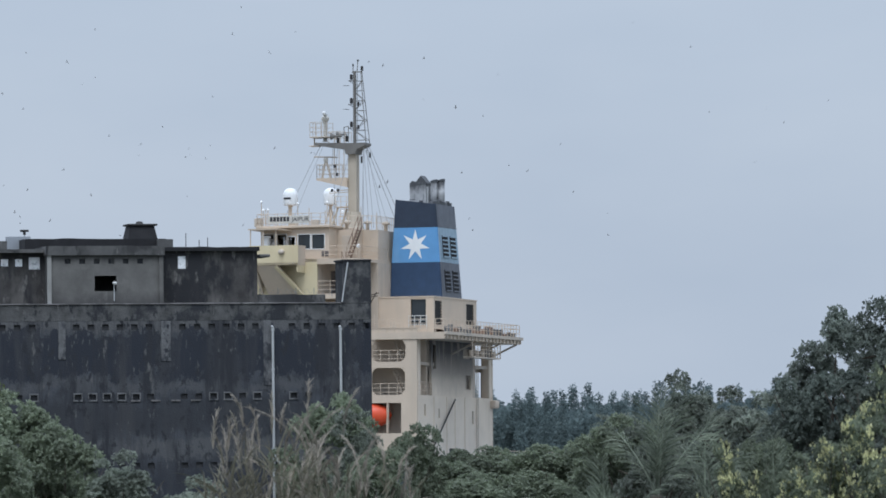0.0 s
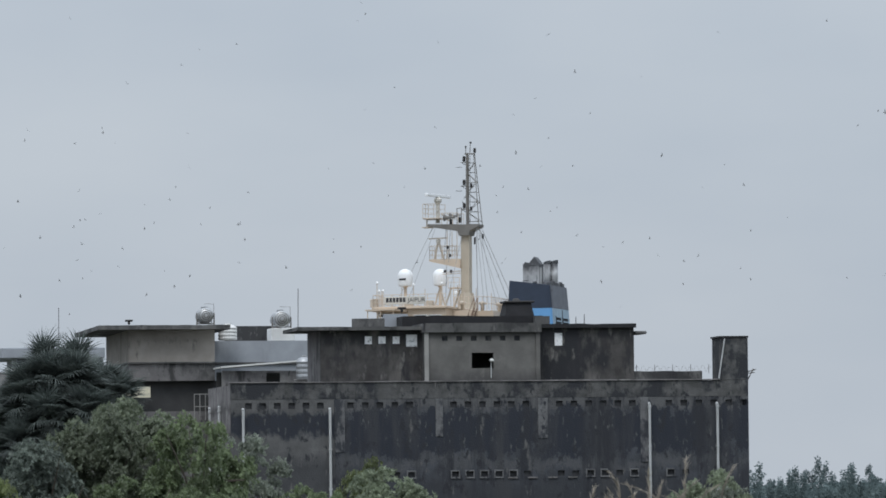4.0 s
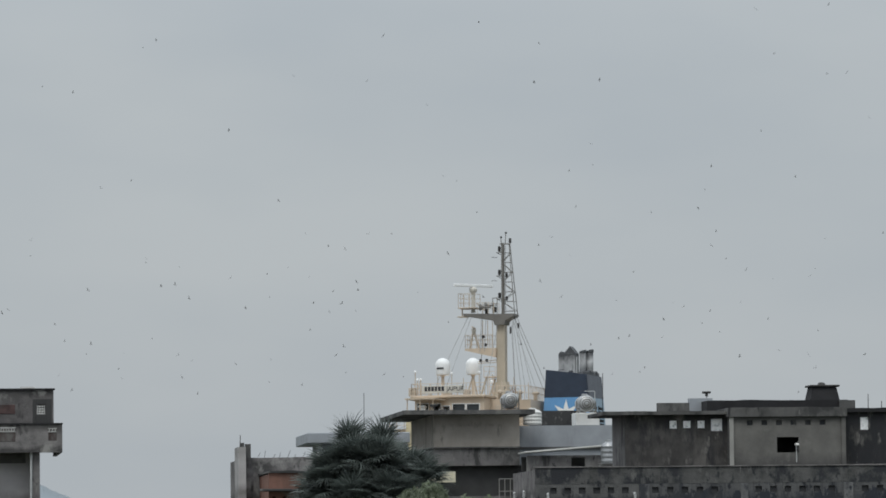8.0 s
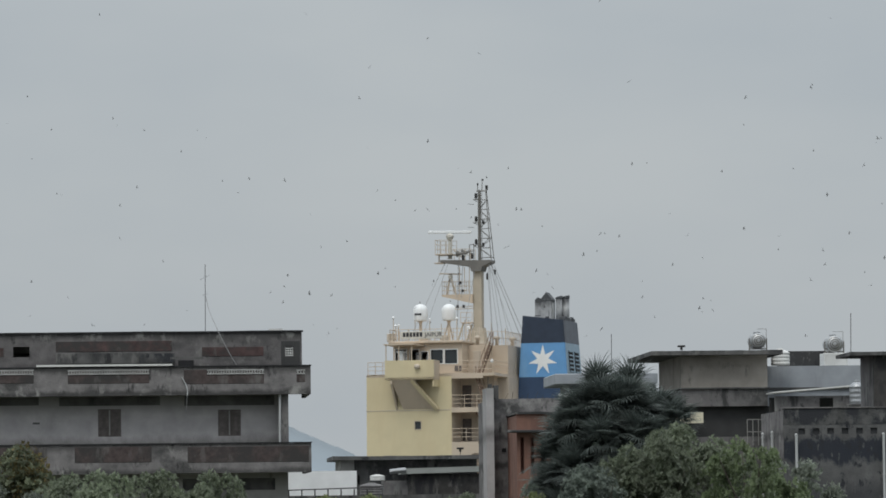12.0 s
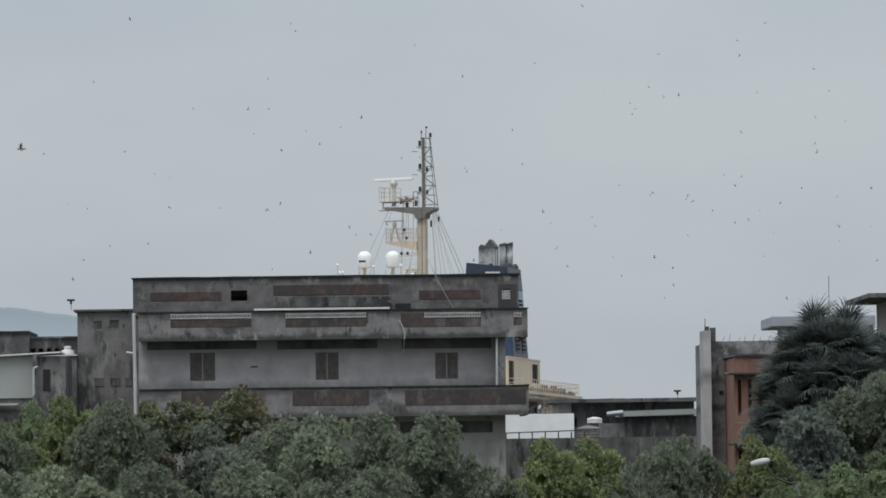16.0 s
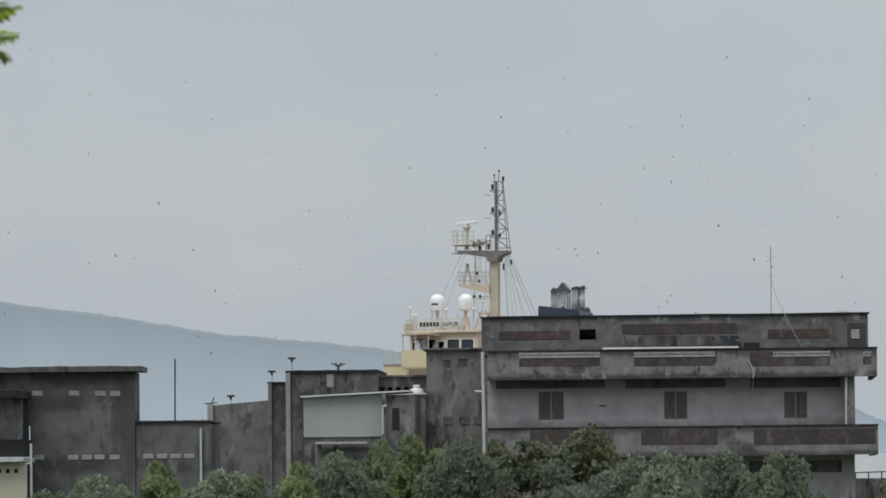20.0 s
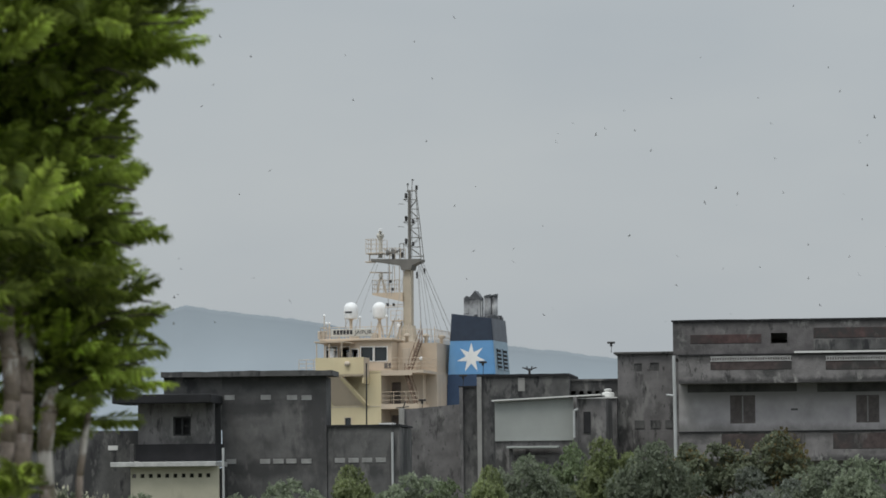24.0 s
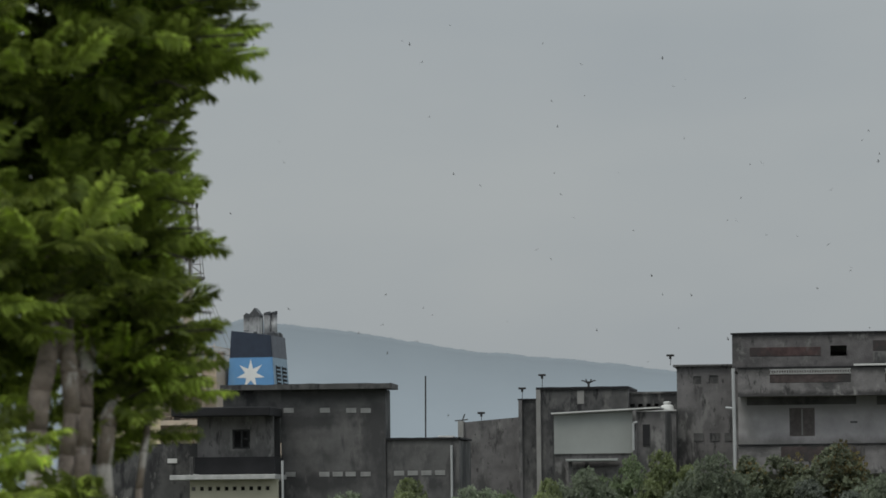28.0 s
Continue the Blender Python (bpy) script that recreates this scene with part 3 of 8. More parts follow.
def build_hill():
    """A long ridge across the water, highest towards the left and running out to the right."""
    top = [(-16, 1.6), (-12, 2.0), (-9.6, 2.1), (-8.3, 2.31), (-8.0, 2.39), (-7.55, 2.33), (-6.66, 2.22), (-5.96, 2.09), (-5.48, 2.01),
           (-4.68, 1.93), (-4.1, 1.88), (-3.2, 1.76), (-1.2, 1.58), (0.5, 1.36), (1.75, 1.08), (2.41, 0.79), (3.1, 0.45), (4.2, 0.2), (5.5, 0.0)]
    bm = bmesh.new()
    az = np.linspace(-16, 5.5, 1400)
    el = np.interp(az, [a for a, _ in top], [e for _, e in top])
    rows = []
    for a, e in zip(az, el):
        e += 0.016 * noise.noise((a * 3.1, 0, 0))
        e0 = e
        e += 0.010 * noise.noise((a * 11, 2, 0)) + 0.007 * noise.noise((a * 34, 4, 0)) + 0.005 * noise.noise((a * 90, 6, 0))
        d = 4200.0
        foot = Vector((math.sin(radians(a)) * (d - 260), math.cos(radians(a)) * (d - 260), 0.0))
        crest = Vector((math.sin(radians(a)) * d, math.cos(radians(a)) * d, 7.4 + d * math.tan(radians(max(e, 0.02)))))
        back = Vector((math.sin(radians(a)) * (d + 300), math.cos(radians(a)) * (d + 300), 0.0))
        smooth = Vector((crest.x, crest.y, 7.4 + d * math.tan(radians(max(e0, 0.02))) - 4.0))
        mid = (foot + smooth) / 2 + Vector((0, 0, 6 * noise.noise((a * 0.7, 5, 1))))
        rows.append([bm.verts.new(p) for p in (foot, mid, smooth, crest, back)])
    for a, b in zip(rows, rows[1:]):
        for k in range(4):
            bm.faces.new((a[k], b[k], b[k + 1], a[k + 1]))
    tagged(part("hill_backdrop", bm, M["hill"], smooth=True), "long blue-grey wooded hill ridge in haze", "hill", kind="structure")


build_ground()
build_hill()


# ---- building helpers ----
def panel_in(parent, name, x0, x1, z0, z1, y, depth, material, label=""):
    return part(name, worn(boxes((x0, x1, y, y + depth, z0, z1)), 0.012), material, parent, label)


def pipe_down(parent, x, y, z1, z0=0.0, r=0.055):
    bm = rods([((x, y, z0), (x, y, z1))], r, 8)
    rod(bm, (x, y, z1), (x, y + 0.12, z1 + 0.06), r, r, 8)
    for z in np.arange(z0 + 1.0, z1, 1.6):
        rod(bm, (x, y, z), (x, y, z + 0.08), r * 1.35, r * 1.35, 8)
    return part("drain_pipe", bm, M["pipe"], parent, "pale plastic drain pipe")


def steel_tank(x, y, z, r, length, stand, label):
    """A stainless water tank lying on a frame, its dished end to the front."""
    at = thing("water_tank", label, "water tank", at=pose(x, y, z))
    bm = bmesh.new()
    prof = [(0.02, -length / 2 - 0.13), (r * 0.35, -length / 2 - 0.115), (r * 0.7, -length / 2 - 0.06), (r, -length / 2)]
    prof += [(r * (1.0 if k % 2 else 0.975), -length / 2 + length * k / 8) for k in range(1, 8)]
    prof += [(r, length / 2), (r * 0.7, length / 2 + 0.06), (0.02, length / 2 + 0.13)]
    lathe(bm, (0, 0, 0), prof, 24)
    bmesh.ops.rotate(bm, verts=bm.verts, cent=(0, 0, 0), matrix=Matrix.Rotation(radians(90), 3, "X"))
    bmesh.ops.translate(bm, verts=bm.verts, vec=(0, 0, stand + r))
    part("tank_body", bm, M["steel"], at, smooth=True)
    bm = bmesh.new()
    for rr in (0.28, 0.52, 0.78):
        for k in range(20):
            a, b = 2 * math.pi * k / 20, 2 * math.pi * (k + 1) / 20
            yy = -length / 2 - 0.115 + (0 if rr < 0.3 else 0.035 if rr < 0.6 else 0.08)
            rod(bm, (r * rr * math.cos(a), yy, stand + r + r * rr * math.sin(a)), (r * rr * math.cos(b), yy, stand + r + r * rr * math.sin(b)), 0.022, 0.022, 4)
    part("end_ring", bm, M["mast_grey"], at)
    for sx in (-0.8, 0.8):
        for sy in (-length / 2.4, length / 2.4):
            part("leg", rods([((sx * r, sy, 0), (sx * r * 0.9, sy, stand + r))], 0.025), M["galv"], at)
    yy = -length / 2 + 0.12
    part("cradle", rods([((-r * 1.12, yy, 0), (-r * 1.12, yy, stand + r * 1.3)), ((r * 1.12, yy, 0), (r * 1.12, yy, stand + r * 1.3)), ((-r * 1.12, yy, stand * 0.5 + 0.05), (r * 1.12, yy, stand * 0.5 + 0.05)), ((-r * 1.12, yy, stand + r * 0.5), (-r * 0.8, yy, stand + r * 0.4))], 0.03, 5), M["mast_grey"], at)
    part("cap", lathe(bmesh.new(), (0, 0, stand + 2 * r - 0.02), [(0.16, 0), (0.16, 0.07), (0.1, 0.1)], 12), M["galv"], at)
    part("riser_pipe", rods([((r + 0.08, 0, 0), (r + 0.08, 0, stand + 2 * r + 0.2)), ((r + 0.08, 0, stand + 2 * r + 0.2), (0, 0, stand + 2 * r + 0.2))], 0.02), M["pipe"], at)
    return at


def upright_tank(x, y, z, r, h, material, label):
    at = thing("water_tank", label, "water tank", at=pose(x, y, z))
    prof = [(r * 0.94, 0)] + [(r * (1.0 if k % 2 else 0.95), h * 0.72 * k / 7) for k in range(1, 8)] + [(r * 0.75, h * 0.84), (r * 0.34, h * 0.93)]
    part("tank_body", lathe(bmesh.new(), (0, 0, 0), prof, 22), material, at)
    part("lid", lathe(bmesh.new(), (0, 0, h * 0.93), [(r * 0.36, 0), (r * 0.36, h * 0.05), (r * 0.15, h * 0.07)], 14), material, at)
    return at


def pole_antenna(x, y, z0, z1, label, head=None, r=0.015):
    at = thing("aerial_pole", label, "antenna", at=pose(x, y, z0))
    h = z1 - z0
    part("mast", rods([((0, 0, 0), (0.02, 0, h))], r, 6), M["iron"], at)
    if head == "lamp":
        part("lamp_head", worn(boxes((-0.17, 0.17, -0.1, 0.1, h, h + 0.09)), 0.02), M["iron"], at)
        part("clamp", boxes((-0.05, 0.05, -0.05, 0.05, h - 0.12, h - 0.002)), M["iron"], at)
    elif head == "yagi":
        part("arm", rods([((-0.2, 0, h * 0.8), (0.2, 0, h * 0.86)), ((-0.12, 0, h * 0.6), (0.12, 0, h * 0.62))], 0.006, 5), M["iron"], at)
    return at


# ---- the mould-blackened building ----
def build_dark_building():
    b = thing("dark_building", "abandoned-looking building blackened by mould, with pale drain pipes", "building")
    holes = []
    for x in list(np.arange(26.3, 29.6, 0.578)) + list(np.arange(30.4, 33.4, 0.6)) + list(np.arange(34.58, 37.9, 0.59)) + list(np.arange(38.9, 42.4, 0.6)) + list(np.arange(43.4, 46.6, 0.62)):
        holes.append((x, x + 0.27, 10.66, 10.9))
        if 30 < x < 44.5:
            holes.append((x + 0.04, x + 0.32, 7.88, 8.1))
            holes.append((x + 0.04, x + 0.32, 5.1, 5.34))
    part("front_wall", pierced(29.9, 46.83, 0, 11.04, 200.0, 200.07, [h for h in holes if h[0] > 29.9]), M["mouldy_front"], b)
    part("front_wall", pierced(25.72, 29.9, 0, 11.04, 200.0, 200.07, [h for h in holes if h[0] < 29.9]), M["mouldy_end"], b, "half-moulded wall end")
    part("parapet", ragged_top(boxes((25.72, 46.83, 199.99, 200.25, 11.04, 11.70)), 11.6, 0.05), M["mouldy_top"], b, "paler weathered parapet")
    part("side_wall", boxes((25.72, 25.95, 200.25, 207.2, 0, 11.62)), M["stained"], b, "paler grey side wall with water stains")
    # dark sheet close behind the vent holes, their shade put in its colour
    part("vent_backing", boxes((25.95, 46.6, 200.075, 200.25, 0, 11.03)), M["vent_shade"], b)
    part("back_wall", boxes((25.95, 46.83, 207.0, 207.2, 0, 11.7), (46.6, 46.83, 200.25, 207.0, 0, 11.7)), M["mouldy"], b)
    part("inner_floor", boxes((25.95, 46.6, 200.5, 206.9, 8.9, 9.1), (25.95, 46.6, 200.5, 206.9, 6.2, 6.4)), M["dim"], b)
    part("terrace", boxes((25.95, 46.6, 200.25, 207.0, 11.25, 11.42)), M["concrete_dark"], b)
    for x0, x1, z0 in ((29.88, 30.3, 8.9), (33.98, 34.28, 9.5), (38.15, 38.55, 9.4), (42.35, 42.68, 8.4)):
        part("pilaster", worn(boxes((x0, x1, 199.97, 200.02, z0, 11.02)), 0.015), M["pilaster"], b, "paler plaster pilaster")
    for x, z in ((26.2, 10.6), (29.69, 10.6), (42.71, 10.72), (45.51, 10.7)):
        pipe_down(b, x, 199.85, z)
    pipe_down(b, 25.6, 205.8, 10.75)
    pipe_down(b, 25.6, 202.7, 10.75)
    for x, z in ((33.97, 11.4), (40.3, 11.25)):
        part("scupper_pipe", rods([((x, 199.93, z), (x, 199.93, 11.7))], 0.016, 6), M["concrete"], b)
    for x, z in ((45.51, 6.2), (42.71, 5.6)):
        part("pipe_bend", rods([((x, 199.85, z), (x + 0.22, 199.8, z - 0.34)), ((x + 0.22, 199.8, z - 0.34), (x + 0.3, 199.8, z - 0.4)), ((x + 0.3, 199.8, z - 0.4), (x + 0.3, 199.8, 0))], 0.05, 8), M["pipe"], b)
    for k in range(4):
        part("sill", boxes((36.9 + 0.82 * k, 37.28 + 0.82 * k, 199.95, 200.03, 7.8, 7.86)), M["concrete"], b)
    # framed vents of the middle row
    for x in (32.84, 34.62, 35.21, 35.8, 36.39, 36.98, 40.14, 40.74, 41.94, 43.44):
        x = min((h[0] for h in holes if h[2] < 8), key=lambda q: abs(q - x))
        part("vent_frame", pierced(x - 0.05, x + 0.33, 7.82, 8.16, 199.96, 200.02, [(x, x + 0.28, 7.88, 8.1)]), M["pilaster"], b)
    # coping of the main wall
    part("coping", ragged_top(boxes((25.66, 45.66, 199.94, 200.3, 11.70, 11.74)), 11.72, 0.03), M["stained"], b)
    part("tower", ragged_top(boxes((45.72, 46.83, 199.98, 201.6, 11.70, 13.4)), 13.3, 0.04), M["mouldy_top"], b, "square stair tower stub of mottled concrete")
    part("tower_cap", boxes((45.66, 46.85, 199.95, 201.65, 13.4, 13.47)), M["black"], b)
    part("tower_pipe", rods([((45.6, 199.9, 11.75), (45.86, 199.93, 13.35))], 0.03), M["pipe"], b)
    bm = rods([((46.83, 200.6, 12.0), (47.3, 200.6, 12.12)), ((46.83, 200.6, 11.95), (47.25, 200.6, 12.0)), ((46.95, 200.6, 11.7), (47.2, 200.6, 12.15))], 0.02)
    part("bare_twig", bm, M["bark_dark"], b)
    part("low_wall", ragged_top(boxes((42.35, 45.2, 201.2, 201.4, 11.42, 12.09)), 12.0, 0.02), M["concrete_dark"], b)
    bm = bmesh.new()
    coil = [Vector((42.45 + 0.0175 * k, 201.3 + 0.12 * math.cos(0.4 * k + 0.5 * math.sin(0.09 * k)), 12.17 + (0.12 + 0.03 * math.sin(0.13 * k)) * math.sin(0.4 * k + 0.5 * math.sin(0.09 * k)))) for k in range(184)]
    for p, q in zip(coil, coil[1:]):
        rod(bm, p, q, 0.005, 0.005, 4)
    for k in range(5):
        rod(bm, (42.5 + 0.75 * k, 201.3, 12.0), (42.5 + 0.75 * k, 201.3, 12.36), 0.014, 0.014, 4)
    part("wire_fence", bm, M["rope"], b)
    # rooms on the terrace
    hA = [(31.30, 31.59, 13.25, 13.57), (31.85, 32.15, 13.27, 13.56), (32.43, 32.72, 13.26, 13.56), (32.98, 33.43, 13.14, 13.63)]
    part("room_wall", pierced(29.5, 33.66, 11.42, 13.80, 201.0, 201.2, hA), M["mottled"], b)
    part("room_wall", pierced(29.7, 33.6, 11.42, 13.80, 204.5, 204.7, []), M["mouldy"], b)
    part("room_side", boxes((29.5, 29.7, 201.2, 204.7, 11.42, 13.80)), M["concrete"], b, "paler end wall")
    part("room_roof", ragged_top(boxes((28.52, 33.66, 200.6, 204.9, 13.80, 13.94)), 13.9, 0.03), M["concrete_dark"], b)
    for x0, x1, z0, z1 in hA:
        part("vent_pane", boxes((x0, x1, 201.03, 201.07, z0, z1)), M["pale_block"], b, "whitish perforated block")
    hB = [(35.53, 36.42, 12.24, 12.86)] + [(34.32 + 0.59 * k, 34.56 + 0.59 * k, 13.34, 13.54) for k in range(6)]
    part("bay_wall", pierced(33.63, 38.29, 11.42, 13.68, 200.3, 200.5, hB), M["bay"], b, "paler grey projecting bay with a dark window hole")
    part("bay_side", boxes((33.63, 33.83, 200.5, 203.0, 11.42, 13.68), (38.09, 38.29, 200.5, 203.0, 11.42, 13.68), (33.83, 38.09, 202.8, 203.0, 11.42, 13.68)), M["concrete_dark"], b)
    part("bay_roof", ragged_top(boxes((33.55, 38.37, 200.15, 203.1, 13.68, 14.05)), 14.0, 0.03), M["concrete_dark"], b)
    part("vent_backing", boxes((34.2, 37.9, 200.38, 200.44, 13.25, 13.62)), M["mouldy_top"], b)
    for x in (33.60, 38.15):
        part("corner_post", boxes((x, x + 0.17, 200.22, 200.3, 11.42, 13.9)), M["plaster" if x < 35 else "bay"], b)
    part("lamp_arm", rods([((36.3, 200.2, 11.85), (36.3, 200.2, 12.5)), ((36.3, 200.2, 12.5), (36.22, 200.1, 12.56))], 0.022), M["pipe"], b)
    part("lamp_shade", lathe(bmesh.new(), (36.32, 200.15, 12.5), [(0.07, 0), (0.09, 0.05), (0.05, 0.12)], 10), M["white"], b)
    hC = [(39.07, 39.39, 13.15, 13.66)]
    part("room_wall", pierced(38.4, 42.34, 11.42, 13.86, 201.0, 201.2, hC), M["mottled"], b)
    part("room_wall", pierced(38.4, 42.34, 11.42, 13.86, 204.4, 204.6, []), M["mouldy"], b)
    part("room_side", boxes((42.14, 42.34, 201.2, 204.4, 11.42, 13.86)), M["mouldy"], b)
    part("room_roof", ragged_top(boxes((38.38, 42.4, 200.8, 204.7, 13.86, 14.02)), 13.95, 0.03), M["black"], b)
    part("eave_slab", worn(boxes((42.4, 42.86, 200.9, 202.6, 13.6, 13.72)), 0.03), M["concrete_dark"], b)
    part("vent_pane", boxes((39.07, 39.39, 201.03, 201.07, 13.15, 13.66)), M["pale_block"], b, "whitish perforated block")
    # higher roof behind, with the square vent stack
    part("upper_roof", ragged_top(boxes((33.25, 39.08, 203.6, 206.5, 13.6, 14.46)), 14.4, 0.04), M["black"], b)
    bm = bmesh.new()
    vs = [bm.verts.new((38.27 + s * w, 205 + d * w, z)) for w, z in ((0.62, 14.46), (0.5, 15.02)) for s, d in ((-1, -1), (1, -1), (1, 1), (-1, 1))]
    for f in ((3, 2, 1, 0), (4, 5, 6, 7), (0, 1, 5, 4), (1, 2, 6, 5), (2, 3, 7, 6), (3, 0, 4, 7)):
        bm.faces.new([vs[i] for i in f])
    st = part("vent_stack", bm, M["black"], b, "squat sooty vent stack")
    part("stack_cap", worn(boxes((37.66, 38.9, 204.4, 205.6, 15.02, 15.1)), 0.02), M["iron"], st)
    part("stack_knob", lathe(bmesh.new(), (38.25, 205, 15.1), [(0.18, 0), (0.14, 0.08), (0.08, 0.12)], 10), M["iron"], st)
    part("wall_stub", boxes((38.7, 39.3, 203.2, 203.6, 13.9, 14.42)), M["concrete_dark"], b)
    for x, z in ((39.6, 14.62), (40.15, 14.34), (40.5, 14.44)):
        part("roof_rod", rods([((x, 202, 14.0), (x, 202, z))], 0.016, 5), M["iron"], b)
    part("parapet_stub", boxes((32.75, 33.72, 205.0, 205.4, 13.6, 14.6)), M["bluewhite"], b, "pale blue-white tank room wall")
    part("parapet_stub", boxes((31.45, 32.75, 205.0, 205.4, 13.6, 14.42)), M["concrete_dark"], b)
    return b


build_dark_building()
pole_antenna(33.5, 205.2, 14.6, 14.8, "short post with a black lamp head on a roof", "lamp")
pole_antenna(28.95, 203.5, 13.94, 15.6, "thin dark aerial pole on a roof edge")


# ---- flat-roofed beige building behind it ----
def build_beige_building():
    b = thing("beige_building", "flat-roofed stained beige building with a thin overhanging slab", "building")
    holes = [(25.12 + 0.36 * k, 25.26 + 0.36 * k, 14.1, 14.22) for k in range(7)]
    part("front_wall", pierced(24.36, 28.24, 13.2, 14.64, 225.0, 225.2, holes), M["beige"], b)
    part("vent_backing", boxes((24.6, 28.0, 225.08, 225.19, 13.9, 14.4)), M["beige"], b)
    part("side_wall", boxes((24.36, 24.56, 225.2, 234.6, 13.2, 14.64)), M["beige"], b)
    part("back_wall", boxes((24.56, 28.24, 234.4, 234.6, 13.2, 14.64), (28.04, 28.24, 225.2, 234.4, 13.2, 14.64)), M["beige"], b)
    part("roof_slab", ragged_top(boxes((22.95, 28.85, 224.2, 235.2, 14.64, 14.83)), 14.8, 0.02), M["concrete_dark"], b)
    part("band", boxes((24.3, 28.3, 224.9, 234.7, 13.14, 13.2)), M["concrete_dark"], b)
    part("lower_wall", boxes((24.4, 28.24, 225.02, 234.5, 12.36, 13.14)), M["concrete"], b)
    # dark block in place of the shade below the upper wall
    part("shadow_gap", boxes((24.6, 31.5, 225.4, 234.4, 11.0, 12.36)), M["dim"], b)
    part("base", pierced(20.5, 31.5, 0, 11.0, 225.0, 225.3, [(23.2, 24.4, 10.1, 10.8)]), M["concrete"], b)
    part("base_back", boxes((20.5, 31.5, 234.0, 234.4, 0, 11.0)), M["concrete_dark"], b)
    part("pale_panel", boxes((23.5, 25.3, 224.7, 224.9, 11.62, 12.1)), M["pale_cream"], b, "cream patch of wall")
    grille = part("window_grille", rods([((27.25, 224.6, 11.75), (28.0, 224.6, 11.75))], 0.018, 5), M["plaster"], b, "slim pale grille before a dark opening")
    part("bar", rods([((27.25, 224.6, 11.2), (28.0, 224.6, 11.2))], 0.018, 5), M["plaster"], grille)
    for k in range(4):
        part("bar", rods([((27.25 + 0.25 * k, 224.6, 10.6), (27.25 + 0.25 * k, 224.6, 11.75))], 0.02, 5), M["plaster"], grille)
    return b


build_beige_building()


def build_blue_building():
    b = thing("pale_blue_building", "low pale blue-white building with rooftop tanks", "building")
    part("front_wall", boxes((28.3, 33.6, 230, 238, 9.0, 14.28)), M["bluewhite"], b)
    part("ledge", boxes((28.3, 33.7, 229.9, 230.0, 13.2, 13.3)), M["concrete_dark"], b)
    part("tank_plinth", worn(boxes((31.5, 32.6, 230.2, 231.6, 14.28, 14.86)), 0.02), M["white"], b)
    part("rear_parapet", boxes((30.6, 33.3, 239.8, 240.1, 9, 15.28)), M["concrete_dark"], b)
    return b


build_blue_building()


def build_lean_to():
    b = thing("lean_to_shed", "small concrete shed with a sloping pale roof edge", "shed")
    part("wall", pierced(28.2, 31.6, 9, 12.72, 222.2, 222.4, [(30.18, 30.8, 12.2, 12.62)]), M["concrete"], b)
    bm = boxes((28.1, 31.7, 221.8, 224.5, 12.84, 12.91))
    for q in bm.verts:
        q.co.z += (q.co.x - 28.1) * 0.075
    part("roof", bm, M["white"], b)
    part("tank_stand", worn(boxes((31.3, 32.15, 220.7, 221.7, 0, 12.31)), 0.02), M["concrete"], b)
    part("back", boxes((28.2, 31.6, 224.0, 224.2, 9, 12.7)), M["dim"], b)
    return b


build_lean_to()
steel_tank(27.93, 226.2, 14.83, 0.35, 1.1, 0.12, "stainless steel water tank lying on a flat roof")
steel_tank(32.02, 230.9, 14.86, 0.39, 1.2, 0.03, "stainless steel water tank on a white plinth")
upright_tank(31.72, 221.2, 12.32, 0.36, 1.05, M["galv"], "upright ribbed steel water tank beside a shed")
upright_tank(29.34, 229.0, 14.28, 0.44, 0.78, M["white"], "squat white water tank with a conical lid")
pole_antenna(24.5, 226, 14.83, 15.05, "short post with a black lamp head on a slab roof", "lamp")
pole_antenna(21.9, 232, 12.5, 15.9, "thin dark aerial pole above a roof")


def build_pale_slab():
    b = thing("pale_slab_building", "pale grey house with a deep flat roof slab", "building")
    part("roof_slab", worn(boxes((20.7, 25.8, 249, 256, 14.05, 14.58)), 0.04), M["bluewhite"], b)
    part("wall", boxes((21.5, 25.8, 250, 255.5, 0, 14.05)), M["bluewhite"], b)
    part("ledge", boxes((20.95, 25.8, 249.4, 250, 13.3, 13.62)), M["white"], b)
    return b


build_pale_slab()


